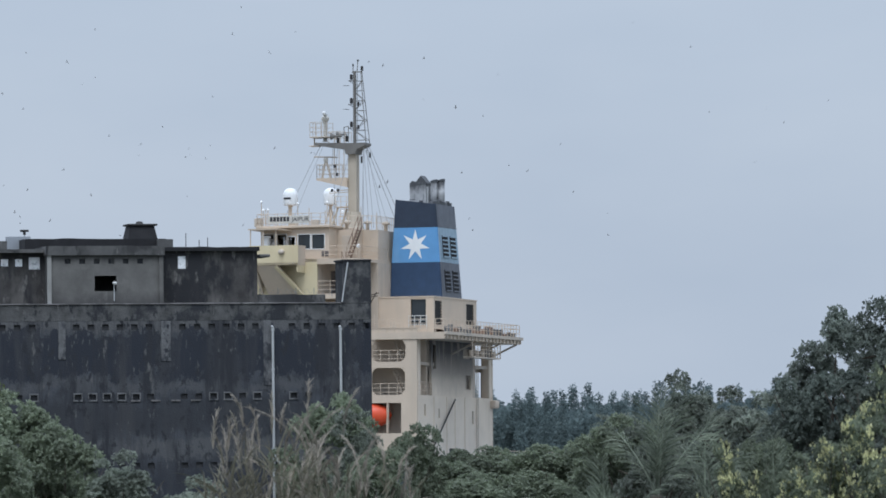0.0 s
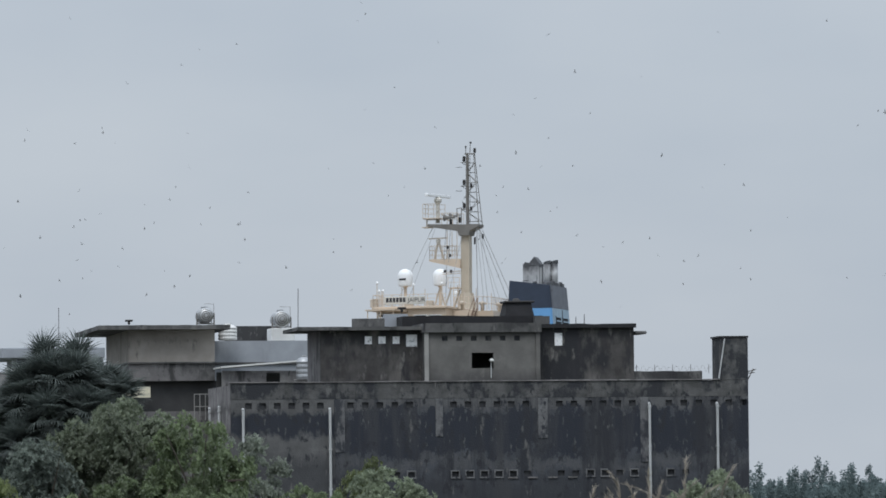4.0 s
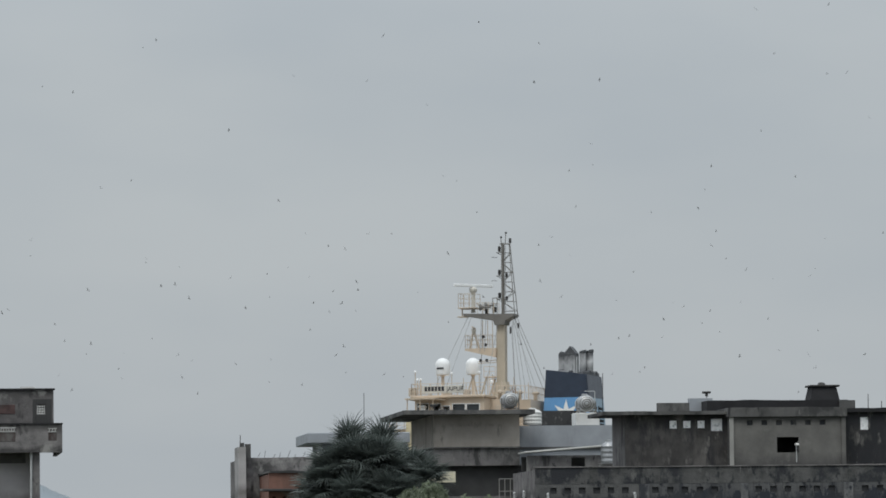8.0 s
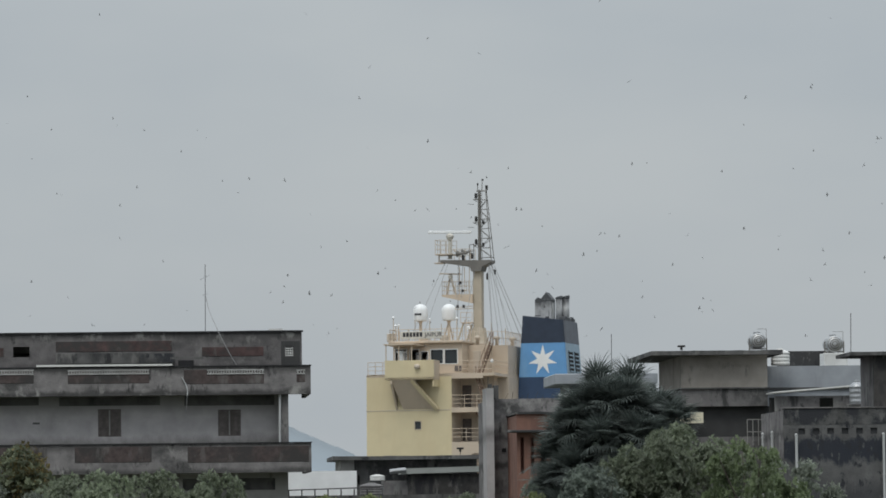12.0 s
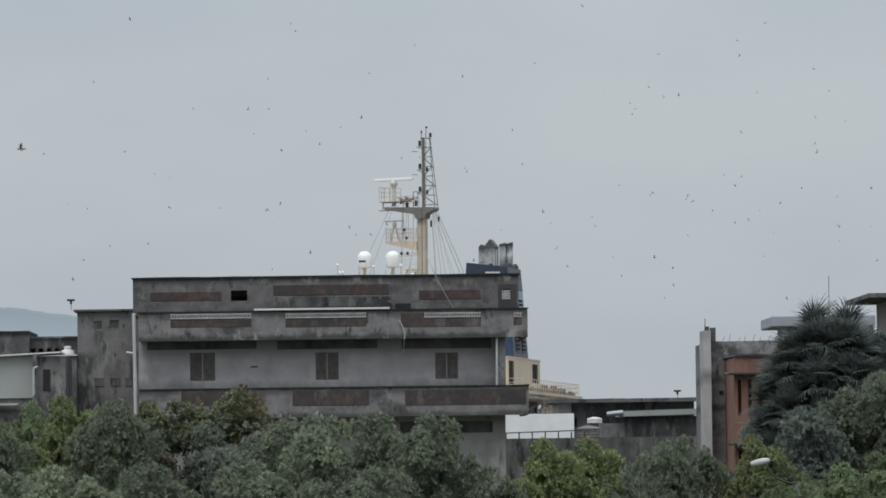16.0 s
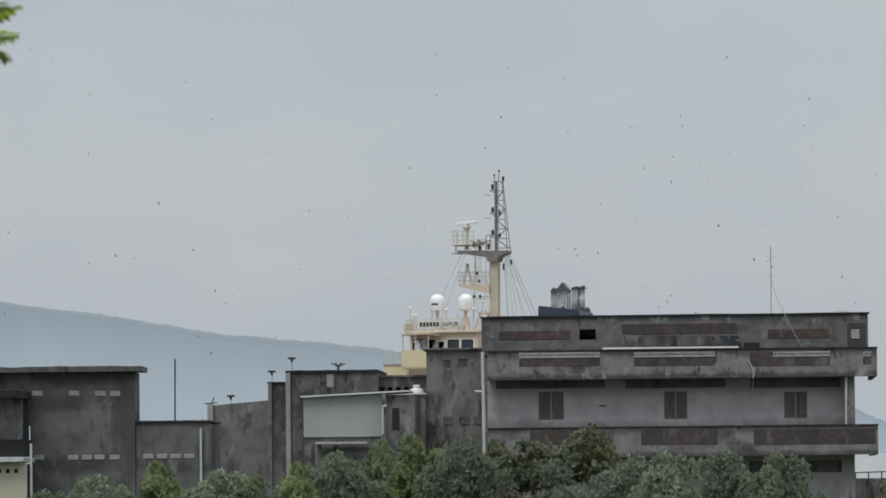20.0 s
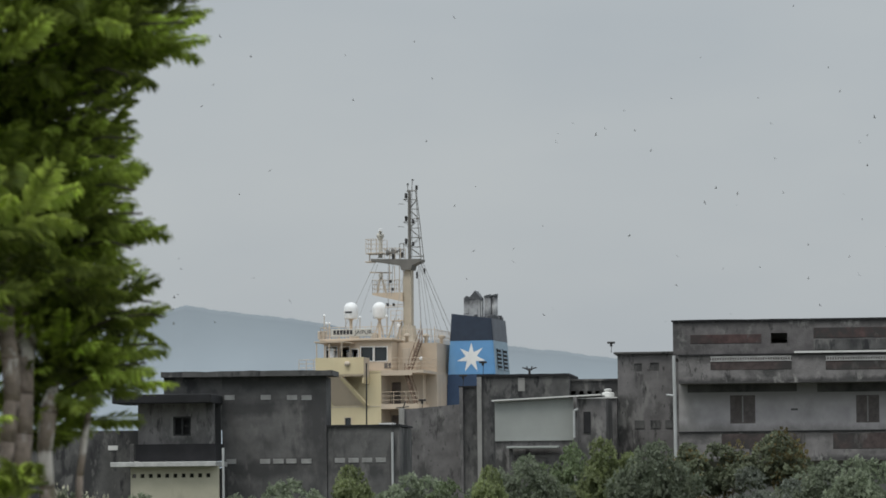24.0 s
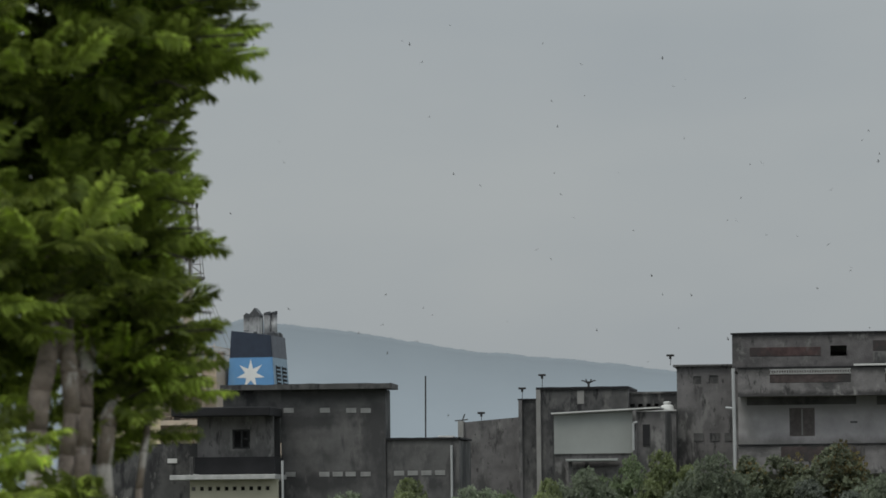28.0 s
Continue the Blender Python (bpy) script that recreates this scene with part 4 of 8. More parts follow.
# ---- orange-fronted house ----
def build_orange_house():
    b = thing("grey_party_wall_house", "grey rendered house with a pale corner column", "building")
    part("corner_column", boxes((13.88, 14.18, 199.9, 202, 0, 12.62)), M["house_plaster"], b, "pale column")
    part("column_stub", boxes((14.2, 14.42, 200.5, 200.8, 12.2, 12.75), (14.0, 14.16, 200.5, 200.7, 12.62, 12.8)), M["concrete_dark"], b)
    part("wall", ragged_top(boxes((14.18, 18.2, 200.9, 209, 0, 12.22)), 12.1, 0.03), M["stained"], b)
    # no hole is cut: a black plate stands for its dark inside
    part("vent_hole", boxes((14.55, 14.72, 200.86, 200.9, 10.1, 10.25)), M["black"], b)
    for k in range(8):
        part("rebar", rods([((14.4 + 0.3 * k, 201.2, 12.15), (14.45 + 0.3 * k + 0.1 * (k % 2), 201.2, 12.36 + 0.07 * (k % 3)))], 0.008, 4), M["iron"], b)
    part("rod", rods([((13.98, 200.4, 12.6), (14.0, 200.4, 13.1))], 0.015, 4), M["iron"], b)
    o = thing("orange_house_front", "faded orange house front with tall dark slots and ledges", "building")
    part("front_wall", pierced(14.78, 17.2, 0, 11.5, 196, 196.3, [(14.92 + 0.4 * k, 15.06 + 0.4 * k, 9.2, 10.6) for k in range(4)] + [(14.92 + 0.4 * k, 15.06 + 0.4 * k, 6.4, 7.9) for k in range(4)]), M["orange"], o)
    part("recess", boxes((14.8, 17.1, 196.31, 196.4, 0, 11.4)), M["orange_dark"], o)
    part("side_wall", boxes((14.78, 14.93, 196.3, 200.8, 0, 11.45), (17.05, 17.2, 196.3, 200.8, 0, 11.45)), M["orange"], o)
    part("ledge", worn(boxes((14.4, 17.3, 195.5, 196, 10.78, 10.88)), 0.02), M["concrete_dark"], o)
    part("ledge", worn(boxes((14.5, 17.3, 195.5, 196, 8.06, 8.16)), 0.02), M["concrete_dark"], o)
    part("roof_edge", ragged_top(boxes((14.74, 17.3, 195.9, 200.9, 11.5, 11.58)), 11.5, 0.03), M["concrete_dark"], o)
    return b


build_orange_house()


# ---- low buildings and the white wall between the houses ----
def build_low_row():
    b = thing("low_flat_roof_house", "low dark-roofed concrete house with a pale end wall", "building")
    part("roof_slab", ragged_top(boxes((9.32, 16.25, 239.5, 247, 10.32, 10.5)), 10.45, 0.02), M["concrete_dark"], b)
    part("end_wall", boxes((9.72, 10.36, 240, 246.5, 0, 10.32)), M["plaster"], b, "pale end wall")
    part("front_wall", pierced(10.36, 16.2, 0, 10.32, 240.2, 240.4, [(10.5, 10.62, 9.2, 9.6)]), M["concrete_dark"], b)
    part("back_wall", boxes((10.36, 16.2, 246.2, 246.5, 0, 10.3)), M["concrete_dark"], b)
    s = thing("low_shed", "low grey shed with a curved sheet-metal roof", "shed")
    part("wall", boxes((12.7, 17.2, 236.5, 239.4, 0, 9.6)), M["mottled"], s)
    part("side_wall", boxes((11.6, 12.7, 236.6, 239.4, 0, 9.3)), M["concrete"], s)
    bm = boxes((12.4, 17.3, 236.2, 239.4, 9.6, 9.86))
    for q in bm.verts:
        q.co.z += 0.1 * (q.co.x - 12.4) / 4.9
    part("roof_sheet", bm, M["panel"], s)
    part("roll_edge", rods([((11.85, 236.2, 9.72), (12.6, 236.2, 9.8))], 0.12, 10), M["galv"], s)
    w = thing("white_wall", "bright white boundary wall with a dark rail in front", "wall")
    part("wall", boxes((2.0, 10.3, 236, 236.25, 0, 9.78)), M["bright_wall"], w)
    part("rail", rods([((6.2, 232, 8.86), (11.2, 232, 8.98))] + [((6.4 + 0.6 * k, 232, 8.5), (6.4 + 0.6 * k, 232, 8.9)) for k in range(8)], 0.03), M["iron"], w)
    part("lower_wall", boxes((6.0, 16.8, 231.9, 232.1, 0, 8.62)), M["concrete_dark"], w, "low dark wall")
    return b


build_low_row()
upright_tank(11.23, 235.4, 9.3, 0.36, 0.3, M["white"], "squat white plastic water tank between low roofs")
upright_tank(10.9, 234.4, 8.62, 0.55, 0.6, M["concrete"], "dull grey water tank between low roofs")
pole_antenna(15.4, 240, 10.5, 10.78, "short post with a black lamp head on a low roof", "lamp")


# ---- the long balconied house ----
def build_balcony_house():
    b = thing("balcony_house", "long grey concrete house with stained balcony parapets and brown shutters", "building")
    YB, YF = 214.2, 213.0
    # top storey, set back
    part("top_wall", ragged_top(pierced(-9.24, 7.08, 13.9, 15.46, YB, YB + 0.2, [(-5.10, -4.41, 14.5, 14.94), (6.38, 6.71, 14.44, 14.82)]), 15.4, 0.025), M["stained_top"], b)
    part("top_coping", ragged_top(boxes((-9.3, 7.14, YB - 0.06, YB + 0.3, 15.46, 15.53)), 15.5, 0.02), M["black"], b)
    part("top_back", shell(-9.24, 7.08, YB + 0.2, 225, 13.9, 15.44), M["concrete"], b)
    part("roof_deck", boxes((-9.0, 6.9, YB + 0.2, 224.8, 15.0, 15.15)), M["concrete_dark"], b)
    for x0, x1, z0, z1 in ((-8.5, -5.5, 14.52, 14.9), (-3.3, 1.58, 14.7, 15.14), (2.86, 5.46, 14.46, 14.85)):
        panel_in(b, "red_infill", x0, x1, z0, z1, YB - 0.02, 0.05, M["red_infill"])
    panel_in(b, "red_infill", -3.3, 1.58, 14.2, 14.64, YB - 0.015, 0.05, M["concrete_dark"])
    panel_in(b, "dark_end_panel", 6.2, 6.34, 14.0, 15.08, YB - 0.02, 0.05, M["dim"])
    panel_in(b, "dark_end_panel", 6.75, 7.0, 14.0, 15.08, YB - 0.02, 0.05, M["dim"])
    panel_in(b, "dark_end_panel", 6.34, 6.75, 14.86, 15.08, YB - 0.02, 0.05, M["dim"])
    panel_in(b, "dark_end_panel", 6.34, 6.75, 14.0, 14.42, YB - 0.02, 0.05, M["dim"])
    bm = bmesh.new()
    for k in range(4):
        box(bm, 6.38, 6.71, YB + 0.02, YB + 0.06, 14.45 + 0.1 * k, 14.49 + 0.1 * k)
        box(bm, 6.38 + 0.1 * k, 6.42 + 0.1 * k, YB + 0.07, YB + 0.1, 14.44, 14.82)
    part("lattice_block", bm, M["white"], b, "white pierced lattice block")
    # upper balcony
    def balcony(z0, z1, infills, lattices, holes=()):
        part("balcony_parapet", ragged_top(pierced(-8.97, 7.40, z0, z1, YF, YF + 0.16, [h for h in holes]), z1 - 0.05, 0.025), M["stained"], b)
        part("balcony_coping", boxes((-9.0, 7.43, YF - 0.05, YF + 0.2, z1, z1 + 0.05)), M["black"], b)
        part("balcony_end", boxes((7.24, 7.40, YF + 0.16, YB + 6, z0, z1)), M["concrete"], b)
        part("balcony_slab", boxes((-8.95, 7.36, YF + 0.16, YB, z0 + 0.02, z0 + 0.16)), M["concrete_dark"], b)
        for x0, x1, a, c in infills:
            panel_in(b, "red_infill", x0, x1, a, c, YF - 0.015, 0.05, M["dull_infill"])
        for x0, x1, a, c in lattices:
            bm = bmesh.new()
            n = int((x1 - x0) / 0.105)
            for k in range(n):
                x = x0 + (x1 - x0) * k / n
                rod(bm, (x, YF - 0.035, a), (x + 0.1, YF - 0.035, c), 0.014, 0.014, 4)
                rod(bm, (x + 0.1, YF - 0.035, a), (x, YF - 0.035, c), 0.014, 0.014, 4)
            box(bm, x0, x1, YF - 0.045, YF - 0.02, c - 0.03, c)
            box(bm, x0, x1, YF - 0.045, YF - 0.02, a, a + 0.03)
            part("white_lattice", bm, M["pale_dirty"], b, "white lattice grille along a parapet")

    balcony(12.80, 13.98, [(-7.62, -4.22, 13.36, 13.92), (-2.79, 0.62, 13.32, 13.9), (2.07, 5.44, 13.26, 13.86), (6.81, 7.17, 13.3, 13.8)],
            [(-7.62, -4.22, 13.72, 13.93), (-2.79, 0.62, 13.7, 13.9), (3.05, 5.44, 13.66, 13.86), (6.81, 7.17, 13.64, 13.82)])
    part("white_awning_edge", boxes((-4.1, 1.6, YF - 0.12, YF + 0.3, 14.04, 14.12)), M["white"], b, "white sheet edge on the parapet")
    part("sagging_board", boxes((1.5, 2.9, YF + 0.3, YF + 0.5, 14.32, 14.42)), M["concrete_dark"], b)
    # black plate for the shaded recess below the sagging board
    part("dark_gap", boxes((1.85, 2.5, YB - 0.03, YB, 14.05, 14.3)), M["black"], b)
    part("stepped_block", boxes((1.7, 2.75, YF + 0.5, YB - 0.04, 13.98, 14.05), (0.2, 1.7, YB - 0.12, YB - 0.03, 14.2, 14.6)), M["mouldy_top"], b)
    # middle storey
    wins = [(-6.86, -5.8, 11.13, 12.32), (-1.55, -0.58, 11.11, 12.27), (3.51, 4.47, 11.09, 12.2)]
    # strips of shade under the balcony, made as slots with darker backs
    slots = [(-8.65, -4.04, 12.46, 12.8), (-3.18, 1.07, 12.42, 12.8), (2.1, 5.9, 12.38, 12.8)]
    part("middle_wall", pierced(-9.02, 6.45, 9.5, 12.82, YB, YB + 0.22, wins + slots), M["house_plaster"], b)
    part("middle_back", shell(-9.02, 6.45, YB + 0.22, 225, 9.5, 12.8), M["plaster"], b)
    for x0, x1, z0, z1 in slots:
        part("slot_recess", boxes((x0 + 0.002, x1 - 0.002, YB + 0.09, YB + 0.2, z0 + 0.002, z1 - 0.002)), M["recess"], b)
    for x0, x1, z0, z1 in wins:
        mid = (x0 + x1) / 2
        w = part("window", pierced(x0, x1, z0, z1, YB + 0.02, YB + 0.1, [(x0 + 0.06, mid - 0.03, z0 + 0.06, z1 - 0.06), (mid + 0.03, x1 - 0.06, z0 + 0.06, z1 - 0.06)]), M["brown_panel"], b, "brown two-leaf shuttered window")
        for a, c in ((x0 + 0.06, mid - 0.03), (mid + 0.03, x1 - 0.06)):
            bm = boxes((a, c, YB + 0.08, YB + 0.1, z0 + 0.06, z1 - 0.06))
            for k in range(9):
                zz = z0 + 0.1 + k * (z1 - z0 - 0.2) / 9
                box(bm, a + 0.03, c - 0.03, YB + 0.06, YB + 0.08, zz, zz + 0.06)
            part("shutter_leaf", bm, M["brown_panel"], w)
        part("centre_bar", boxes((mid - 0.028, mid + 0.028, YB - 0.005, YB + 0.018, z0 + 0.04, z1 - 0.04)), M["plaster"], w, "pale bar between the leaves")
    part("ventilator", boxes((-4.3, -4.0, YB - 0.05, YB - 0.002, 11.66, 11.74)), M["concrete_dark"], b)
    part("end_pillar", boxes((6.05, 6.46, YF + 0.3, YB, 9.6, 12.8)), M["concrete"], b)
    part("drain_pipe", rods([((6.08, YF + 0.2, 10.7), (6.1, YF + 0.2, 12.8))], 0.05, 8), M["pipe"], b)
    # lower balcony and ground storeys
    balcony(9.52, 10.74, [(-2.53, 0.69, 10.0, 10.66), (2.2, 7.3, 9.96, 10.62), (-7.2, -3.7, 10.05, 10.68)], [])
    part("lower_wall", pierced(-9.02, 6.45, 0, 9.5, YB, YB + 0.22, [(-8.0, -4.2, 8.9, 9.3), (-3.3, 1.0, 8.85, 9.3), (2.0, 5.9, 8.8, 9.3), (3.2, 4.4, 6.0, 8.0)]), M["plaster"], b)
    part("lower_back", shell(-9.02, 6.45, YB + 0.22, 225, 0, 9.5), M["plaster"], b)
    # darker back again gives the lower strips their shade
    part("slot_recess", boxes((-8.9, 6.3, YB + 0.23, YB + 0.6, 0, 9.3)), M["recess"], b)
    part("corner_pipe", rods([((-9.12, YF + 0.1, 9.0), (-9.16, YF + 0.1, 14.0))], 0.075, 8), M["pipe"], b, "thick pale drain pipe at the corner")
    part("pipe_elbow", rods([((-9.5, YF + 0.1, 12.35), (-9.1, YF + 0.1, 12.3))], 0.05, 8), M["pipe"], b)
    pts = [Vector((1.98 + 0.24 * math.sin(k * 0.32), YF - 0.1, 13.56 - 0.13 * k)) for k in range(7)]
    part("hanging_hose", tube(pts, 0.026), M["pipe"], b, "pale hose hanging over the parapet")
    part("loose_wire", tube([pts[-1] - Vector((0.02 * k, 0, 0.26 * k)) for k in range(4)], 0.008, 4), M["rope"], b)
    # aerial, stay wire and small things on the roof
    part("roof_ridge_piece", boxes((5.7, 6.3, YB + 0.4, YB + 0.8, 15.53, 15.62)), M["white"], b)
    return b


build_balcony_house()
ant = pole_antenna(3.03, 216, 15.15, 18.45, "tall thin rooftop aerial with a slack stay wire", "yagi")
stay = [Vector((0.04 + 1.22 * (k / 10) ** 1.25, -2.7 * min(1, k / 4.2), 1.9 - 3.0 * (k / 10) ** 0.85)) for k in range(11)]
part("stay_wire", tube(stay, 0.016, 4), M["rope"], ant)


def street_lamp(x, y, z):
    at = thing("street_lamp", "pale street lamp head on a curved arm among trees", "street lamp", at=pose(x, y, 0))
    part("pole", rods([((1.3, 0, 0), (1.3, 0, z - 0.7))], 0.07, 8), M["galv"], at)
    bm = bmesh.new()
    pts = [Vector((1.3 - 0.9 * math.sin(a), 0, z - 0.7 + 0.62 * (1 - math.cos(a)))) for a in np.linspace(0, 1.45, 7)]
    for p, q in zip(pts, pts[1:]):
        rod(bm, p, q, 0.035, 0.035, 6)
    part("arm", bm, M["iron"], at)
    bm = bmesh.new()
    lathe(bm, (0, 0, 0), [(0.01, -0.3), (0.07, -0.27), (0.1, -0.1), (0.1, 0.1), (0.07, 0.27), (0.01, 0.3)], 12)
    bmesh.ops.rotate(bm, verts=bm.verts, cent=(0, 0, 0), matrix=Matrix.Rotation(radians(78), 3, "Y"))
    bmesh.ops.translate(bm, verts=bm.verts, vec=(0.2, 0, z - 0.05))
    part("lamp_head", bm, M["pale_dirty"], at, "pale oval lamp housing", smooth=True)


street_lamp(11.85, 150, 7.45)


# ---- stepped grey houses and sheds ----
def build_step_house():
    b = thing("stepped_grey_house", "grey rendered house with a thin flat roof", "building")
    part("wall", pierced(-12.02, -9.3, 0, 14.36, 222, 222.2, [(-11.3, -10.95, 13.6, 13.95), (-10.6, -10.2, 13.62, 13.98)]), M["concrete"], b)
    part("wall_back", shell(-12.02, -9.3, 222.2, 230, 0, 14.34), M["concrete"], b)
    for x in (-11.3, -10.6):
        part("blind_window", boxes((x, x + 0.4, 222.05, 222.1, 13.6, 13.98)), M["concrete_dark"], b)
    part("roof_slab", worn(boxes((-12.18, -9.25, 221.8, 230.3, 14.36, 14.46)), 0.02), M["concrete_dark"], b)
    for x in (-11.3, -10.6, -9.95):
        part("blind_window", boxes((x, x + 0.42, 221.96, 222.0, 11.1, 11.45)), M["concrete_dark"], b)
    part("lower_wing", boxes((-14.0, -12.02, 221.2, 228, 0, 12.42)), M["concrete"], b)
    part("wing_coping", boxes((-14.05, -12.02, 221.1, 228, 12.42, 12.48)), M["white"], b)
    part("blind_window", boxes((-13.1, -12.6, 221.15, 221.2, 11.05, 11.35)), M["concrete_dark"], b)
    t = thing("water_tank", "white plastic water tank on a low roof", "water tank", at=pose(-12.45, 221.9, 12.48))
    part("tank_body", lathe(bmesh.new(), (0, 0, 0), [(0.27, 0), (0.29, 0.05), (0.27, 0.18), (0.24, 0.21), (0.15, 0.23), (0.15, 0.3)], 18), M["white"], t)
    part("lid", lathe(bmesh.new(), (0, 0, 0.3), [(0.17, 0), (0.17, 0.05), (0.08, 0.08)], 14), M["white"], t)


def build_sheet_shed():
    b = thing("sheet_walled_shed", "shed walled with pale grey-green sheet under a sloping edge", "shed")
    bm = boxes((-16.82, -13.4, 214, 214.06, 10.5, 12.14))
    for q in bm.verts:
        if q.co.z > 12:
            q.co.z += 0.16 * (q.co.x + 16.82) / 3.4
    part("sheet_wall", bm, M["panel"], b)
    bm = boxes((-16.92, -12.3, 213.7, 217, 12.2, 12.26))
    for q in bm.verts:
        q.co.z += 0.2 * (q.co.x + 16.92) / 4.6 - 0.02
    part("roof_edge", bm, M["white"], b)
    part("base_wall", boxes((-16.82, -13.4, 214.1, 217, 0, 10.5)), M["concrete"], b)
    part("lower_roof", worn(boxes((-16.25, -14.05, 212.8, 214, 10.16, 10.26)), 0.02), M["panel"], b)
    part("lower_wall", boxes((-16.15, -16.0, 213, 213.2, 0, 10.16), (-16.0, -14.1, 213.6, 213.7, 0, 9.9)), M["concrete"], b)
    part("gate_post", worn(boxes((-13.46, -13.3, 213.6, 213.8, 0, 12.3)), 0.02), M["concrete"], b)
    part("drain_pipe", rods([((-13.42, 213.5, 10.6), (-13.42, 213.5, 11.75)), ((-13.42, 213.5, 11.75), (-13.25, 213.5, 11.8))], 0.05, 8), M["pipe"], b)
    # black plate for a doorway's shade, with solid wall behind
    part("door_gap", boxes((-13.05, -12.75, 213.9, 213.95, 10.8, 11.7)), M["black"], b)
    part("side_wall", boxes((-13.3, -12.1, 213.95, 219, 0, 12.25)), M["concrete"], b)


def build_grey_blocks():
    b = thing("dark_grey_block", "flat dark grey concrete block with a pale corner pillar", "building")
    part("wall", ragged_top(boxes((-18.34, -14.42, 226, 232, 0, 13.55)), 13.4, 0.03), M["concrete_dark"], b)
    part("coping", ragged_top(boxes((-18.55, -14.38, 225.9, 232, 13.55, 13.66)), 13.6, 0.02), M["black"], b)
    part("corner_pillar", boxes((-18.54, -18.34, 225.85, 226.2, 0, 13.55)), M["plaster"], b, "pale corner pillar")
    part("plaster_patch", boxes((-16.7, -16.4, 225.97, 226.0, 12.9, 13.5)), M["plaster"], b)
    w = thing("dark_grey_wing", "lower dark grey wing with a row of vent holes", "building")
    part("wall", pierced(-14.42, -11.9, 0, 13.35, 227, 227.2, [(-14.75 + 0.36 * k, -14.55 + 0.36 * k, 12.72, 12.9) for k in range(1, 6)]), M["concrete_dark"], w)
    part("wall_back", boxes((-14.42, -11.9, 231, 231.2, 0, 13.3)), M["dim"], w)
    part("coping", boxes((-14.42, -11.9, 226.9, 231.3, 13.35, 13.43)), M["concrete_dark"], w)
    c = thing("dark_grey_side_block", "narrow dark grey block beside a larger one", "building")
    part("wall", ragged_top(boxes((-19.34, -18.56, 226.3, 231, 0, 13.1)), 13.0, 0.03), M["concrete_dark"], c)
    part("coping", boxes((-19.4, -18.56, 226.2, 231, 13.1, 13.17)), M["black"], c)
    part("edge_pillar", boxes((-19.36, -19.2, 226.15, 226.3, 0, 13.1)), M["concrete"], c)
    s = thing("slanted_grey_wall", "weathered grey wall with a slanted top", "wall")
    bm = boxes((-22.3, -19.4, 230, 230.3, 0, 12.2))
    for q in bm.verts:
        if q.co.z > 12:
            q.co.z += 0.09 * (q.co.x + 22.3)
    part("wall", ragged_top(bm, 12.1, 0.04), M["concrete"], s)
    part("pier", boxes((-22.45, -22.2, 229.8, 230.4, 0, 12.28)), M["plaster"], s)
    part("fallen_post", rods([((-22.6, 230, 12.3), (-22.0, 230, 12.35)), ((-22.3, 230, 12.2), (-22.15, 230, 12.6))], 0.03), M["iron"], s)


def v_aerial(x, y, z):
    at = thing("roof_aerial", "small dark spread-armed roof aerial", "antenna", at=pose(x, y, z))
    part("stem", rods([((0, 0, 0), (0, 0, 0.26))], 0.05, 6), M["iron"], at)
    for s in (-1, 1):
        part("arm", rods([((0, 0, 0.16), (0.2 * s, 0, 0.28)), ((0.2 * s, 0, 0.28), (0.32 * s, 0, 0.3)), ((0.08 * s, 0, 0.2), (0.12 * s, 0, 0.36))], 0.03, 5), M["iron"], at)


build_step_house()
build_sheet_shed()
build_grey_blocks()
v_aerial(-16.22, 226.5, 13.66)
pole_antenna(-18.3, 226.4, 13.66, 14.18, "thin post with a black lamp head on a grey roof", "lamp")
pole_antenna(-19.22, 226.6, 13.17, 13.6, "thin post with a black lamp head on a grey roof", "lamp")
pole_antenna(-21.4, 230.1, 12.25, 12.6, "short post with a black lamp head on a wall", "lamp")
pole_antenna(-12.3, 222.2, 14.45, 14.84, "stubby post with a double lamp head on a roof edge", "lamp")


